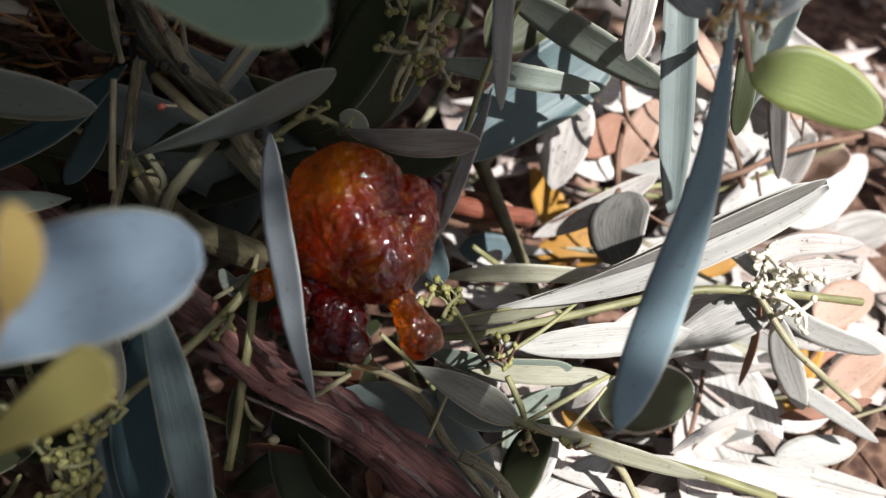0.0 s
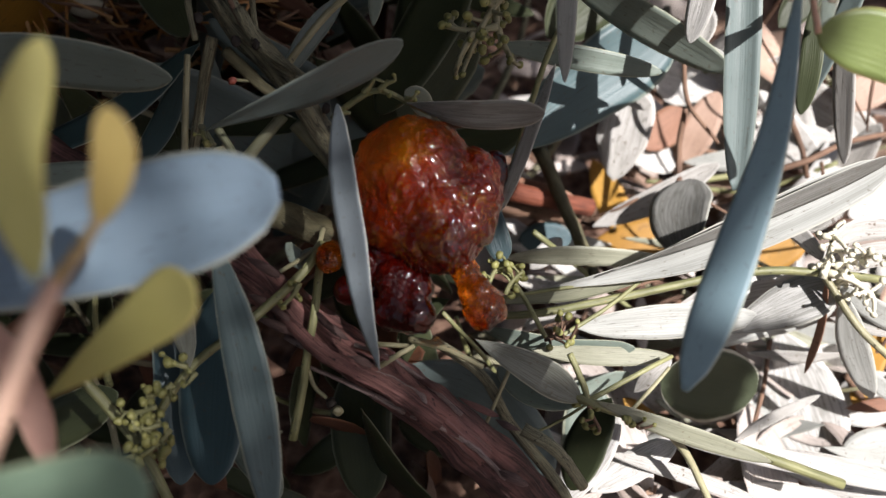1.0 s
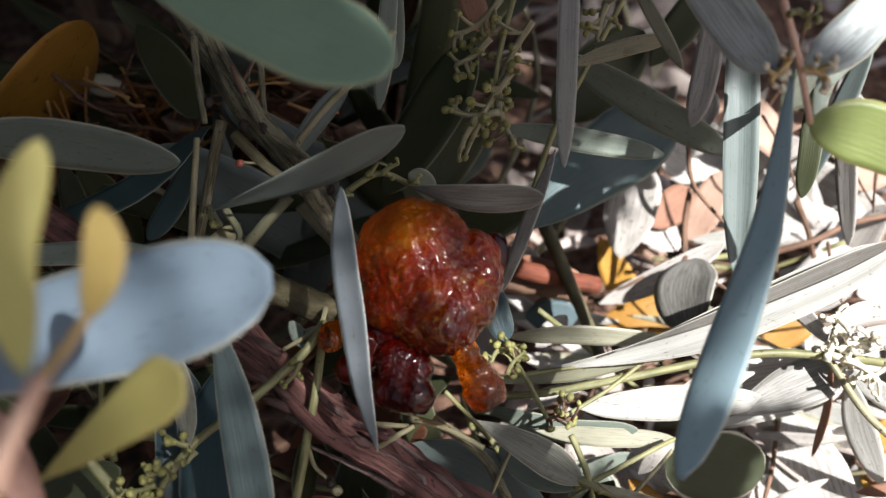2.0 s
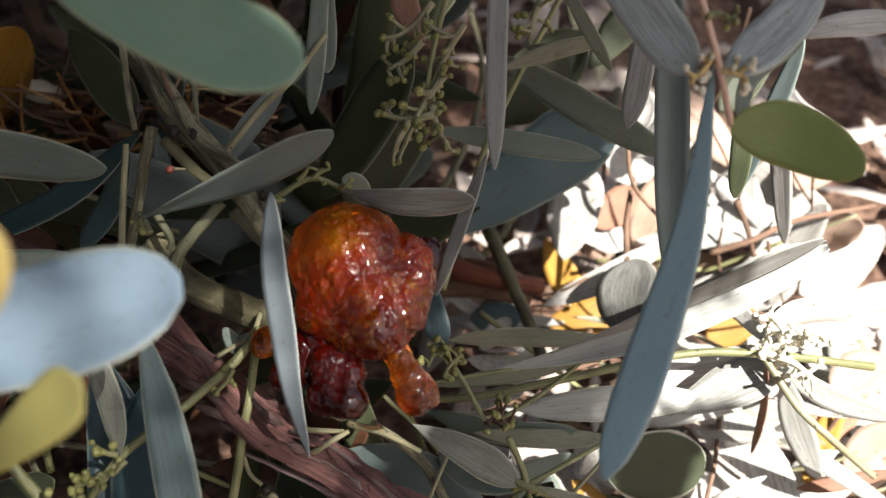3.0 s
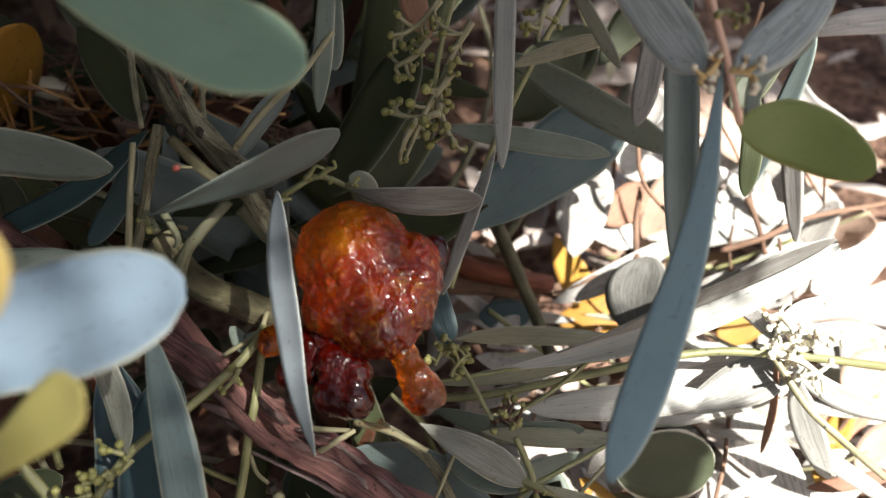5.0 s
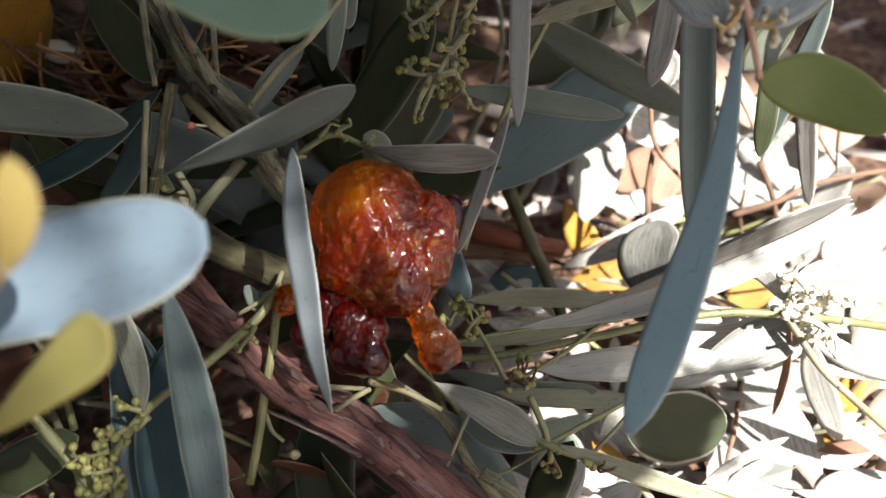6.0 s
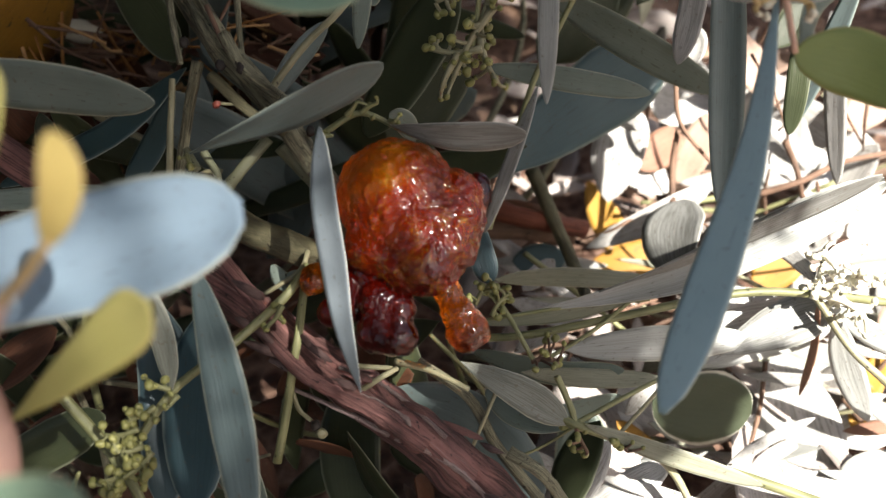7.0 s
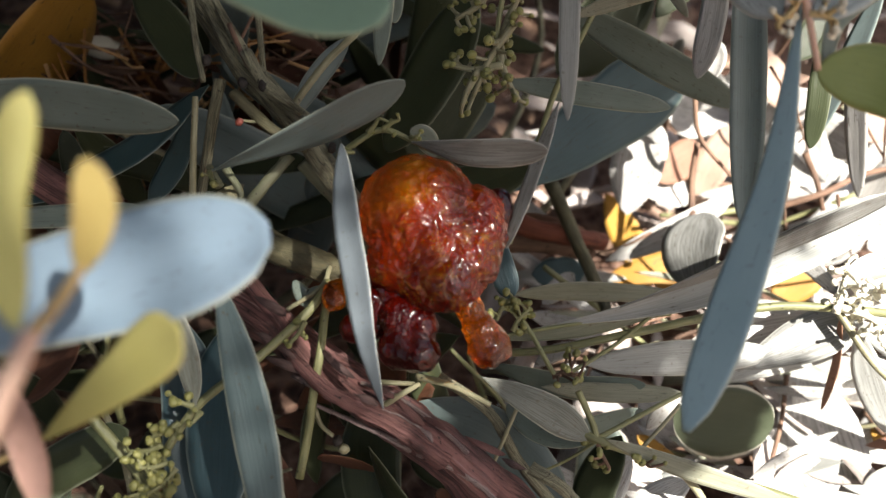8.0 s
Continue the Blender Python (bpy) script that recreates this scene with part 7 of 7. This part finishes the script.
def overhead():
    # added leaves out of view decide where sun and shade fall
    far = EDGE + SUN * 1.1
    gum, spray = Vector((-0.0038, 0.1346, 0.0970)), Vector((-0.0414, 0.0874, 0.1438))
    sparse = [(gum - RIGHT * 0.004 - UPWARD * 0.006, 0.034, 0.97), (spray - UPWARD * 0.004, 0.038, 0.97), (Vector((-0.1034, 0.2310, 0.0858)), 0.009, 1.0), (EDGE + RIGHT * 0.020 + UPWARD * 0.036, 0.037, 0.97), (EDGE + RIGHT * 0.010 - UPWARD * 0.066, 0.018, 0.5)]
    shade_leaves("canopy_foliage", "unseen small leaves added to half shade the gum", gum - RIGHT * 0.004 - UPWARD * 0.006 + SUN * 1.1, RIGHT * 0.038, UPWARD * 0.040, 95, 90, size=0.016, thick=0.10)
    shade_leaves("canopy_foliage", "unseen small leaves added to half shade the front leaves", spray + UPWARD * 0.007 + SUN * 2.2, RIGHT * 0.038, UPWARD * 0.022, 120, 56, size=0.015, thick=0.10)
    shade_leaves("canopy_foliage", "few unseen small leaves added to dapple the young shoot", spray - UPWARD * 0.022 + SUN * 2.2, RIGHT * 0.038, UPWARD * 0.010, 24, 156, size=0.015, thick=0.10)
    shade_leaves("canopy_foliage", "unseen dense foliage added to shade the left side", far - RIGHT * 0.268, RIGHT * 0.25, UPWARD * 0.34, 3700, 3, size=0.055, thick=0.16, thin=sparse)
    shade_leaves("canopy_foliage", "unseen dense foliage added to shade the ground behind", far + RIGHT * 0.13 + UPWARD * 0.27, RIGHT * 0.15, UPWARD * 0.15, 800, 6, size=0.055, thick=0.16)
    shade_leaves("canopy_foliage", "unseen leafy spray added to shade the far leaves", far + RIGHT * 0.030 + UPWARD * 0.102, RIGHT * 0.050, UPWARD * 0.034, 230, 8, size=0.020, thick=0.10)
    shade_leaves("canopy_foliage", "unseen small spray added to shade one leaf", Vector((0.0644, 0.1409, 0.0361)) + SUN * 0.4, RIGHT * 0.009, UPWARD * 0.009, 190, 25, size=0.010, thick=0.02)
    # two added sprays stand in for the moving shadow of the camera holder
    low = shade_leaves("swaying_foliage", "unseen small spray moved in to imitate a passing shadow", (0, 0, 0), RIGHT * 0.021, UPWARD * 0.026, 270, 14, size=0.018, thick=0.04)
    return low, shade_leaves("swaying_foliage", "unseen spray standing in for the camera holder's shadow", (0, 0, 0), RIGHT * 0.024, UPWARD * 0.036, 640, 4, size=0.020, thick=0.04)


SHADE_MOVER_LOW, SHADE_MOVER = overhead()


def tree():
    """An added, unseen tree to carry the leaves overhead: a trunk beside the shrub and limbs out to its leafy parts."""
    host = thing("support_tree", "unseen grey-barked tree added to carry the shading leaves", "tree")
    foot = Vector((-0.62, -0.40, -0.01))
    fork = Vector((-0.50, -0.34, 0.62))
    stem(host, [foot, foot.lerp(fork, 0.5) + Vector((0.03, -0.02, 0)), fork], 0.036, 0.024, GREY_BARK, name="trunk", rows=30, sides=16, rough=0.15)
    far = EDGE + SUN * 1.1
    for end, r in ((far - RIGHT * 0.25, 0.013), (far + RIGHT * 0.13 + UPWARD * 0.27, 0.011), (Vector((-0.9, 0.7, 0.85)), 0.014), (Vector((-0.2, 0.9, 0.85)), 0.012), (Vector((-1.0, 0.0, 0.82)), 0.012), (Vector((-0.5, 0.4, 0.9)), 0.012)):
        mid = fork.lerp(end, 0.5) + Vector((0, 0, 0.06))
        stem(host, [fork, mid, end], r, 0.004, GREY_BARK, name="limb", rows=18, sides=10)
        for side in (-1, 1):
            tip = end + (end - fork).normalized().orthogonal() * 0.16 * side
            stem(host, [mid.lerp(end, 0.4), mid.lerp(tip, 0.75), tip], 0.005, 0.002, GREY_BARK, name="limb", rows=10, sides=8)


tree()


def shrub_mass(name, label, low, high, count, seed, clear, size=1.0):
    """Dense unseen leaves added round the view to block skylight, kept above or beside the open cone in front of the
    gum.
    """
    rng = random.Random(seed)
    bm = bmesh.new()
    made = 0
    while made < count:
        c = Vector([rng.uniform(a, b) for a, b in zip(low, high)])
        u = [(2 * q - a - b) / (b - a) for q, a, b in zip(c, low, high)]
        if not clear(c) or sum(q ** 4 for q in u) > 0.75 + 0.9 * noise.noise(c * 5):
            continue
        made += 1
        d = Vector((rng.gauss(0, 1), rng.gauss(0, 1), rng.gauss(0, 1))).normalized() * rng.uniform(0.02, 0.035) * size
        nrm = Vector((rng.gauss(0, 1), rng.gauss(0, 1), rng.gauss(0, 1) + 0.8))
        blade(bm, [c - d, c + Vector((0, 0, rng.uniform(-0.004, 0.006))), c + d], rng.uniform(0.008, 0.014) * size, nrm, "strap", rows=5, cols=2)
    return tagged(part(name, bm, UNSEEN_LEAF), label, "foliage", kind="stuff")


# extra shrub leaves out of view that darken the inside of the shrub
shrub_mass("shrub_foliage", "unseen dense leaves added round the shrub to block sky", (-0.56, 0.05, 0.01), (0.09, 0.66, 0.40), 6000, 8,
           lambda c: (c.z > 0.2311 - 0.50 * c.y + 0.05 and c.y > 0.16 + 0.5 * c.x) or (c.x < -0.05 - 0.62 * c.y and c.y > 0.15))
# added mass behind the camera, blocking low sky as its holder would
shrub_mass("hedge_foliage", "unseen dense foliage added behind the camera to block sky", (-1.0, -0.85, 0.01), (0.30, -0.42, 1.25), 4200, 9, lambda c: True)

# added leaf layer overhead that cuts skylight from above
shrub_mass("tree_foliage", "unseen dense leaves added overhead to block the sky", (-1.3, -0.5, 0.62), (0.14, 1.3, 1.0), 2400, 12, lambda c: (Vector((c.x + 0.02, c.y - 0.02)) - Vector((0.05, -0.16)) * c.z).length > 0.30, 2.4)


def motions():
    # slide the stand-in sprays so that their shade comes in after 1.7 s
    at = EDGE - RIGHT * 0.008 + UPWARD * 0.025 + SUN * 0.5
    away = at + UPWARD * 0.085 + RIGHT * 0.01
    rows = [(t, Matrix.Translation(away.lerp(at, k))) for t, k in ((0.0, 0.0), (1.0, 0.03), (1.7, 0.2), (2.3, 0.8), (2.8, 1.0), (5.5, 1.0), (8.0, 1.0))]
    walk(SHADE_MOVER, rows)
    at = EDGE - RIGHT * 0.012 - UPWARD * 0.037 + SUN * 0.5
    away = at - UPWARD * 0.08
    walk(SHADE_MOVER_LOW, [(t, Matrix.Translation(away.lerp(at, k))) for t, k in ((0.0, 0.0), (1.0, 0.03), (1.7, 0.2), (2.3, 0.8), (2.8, 1.0), (5.5, 1.0), (8.0, 1.0))])


motions()
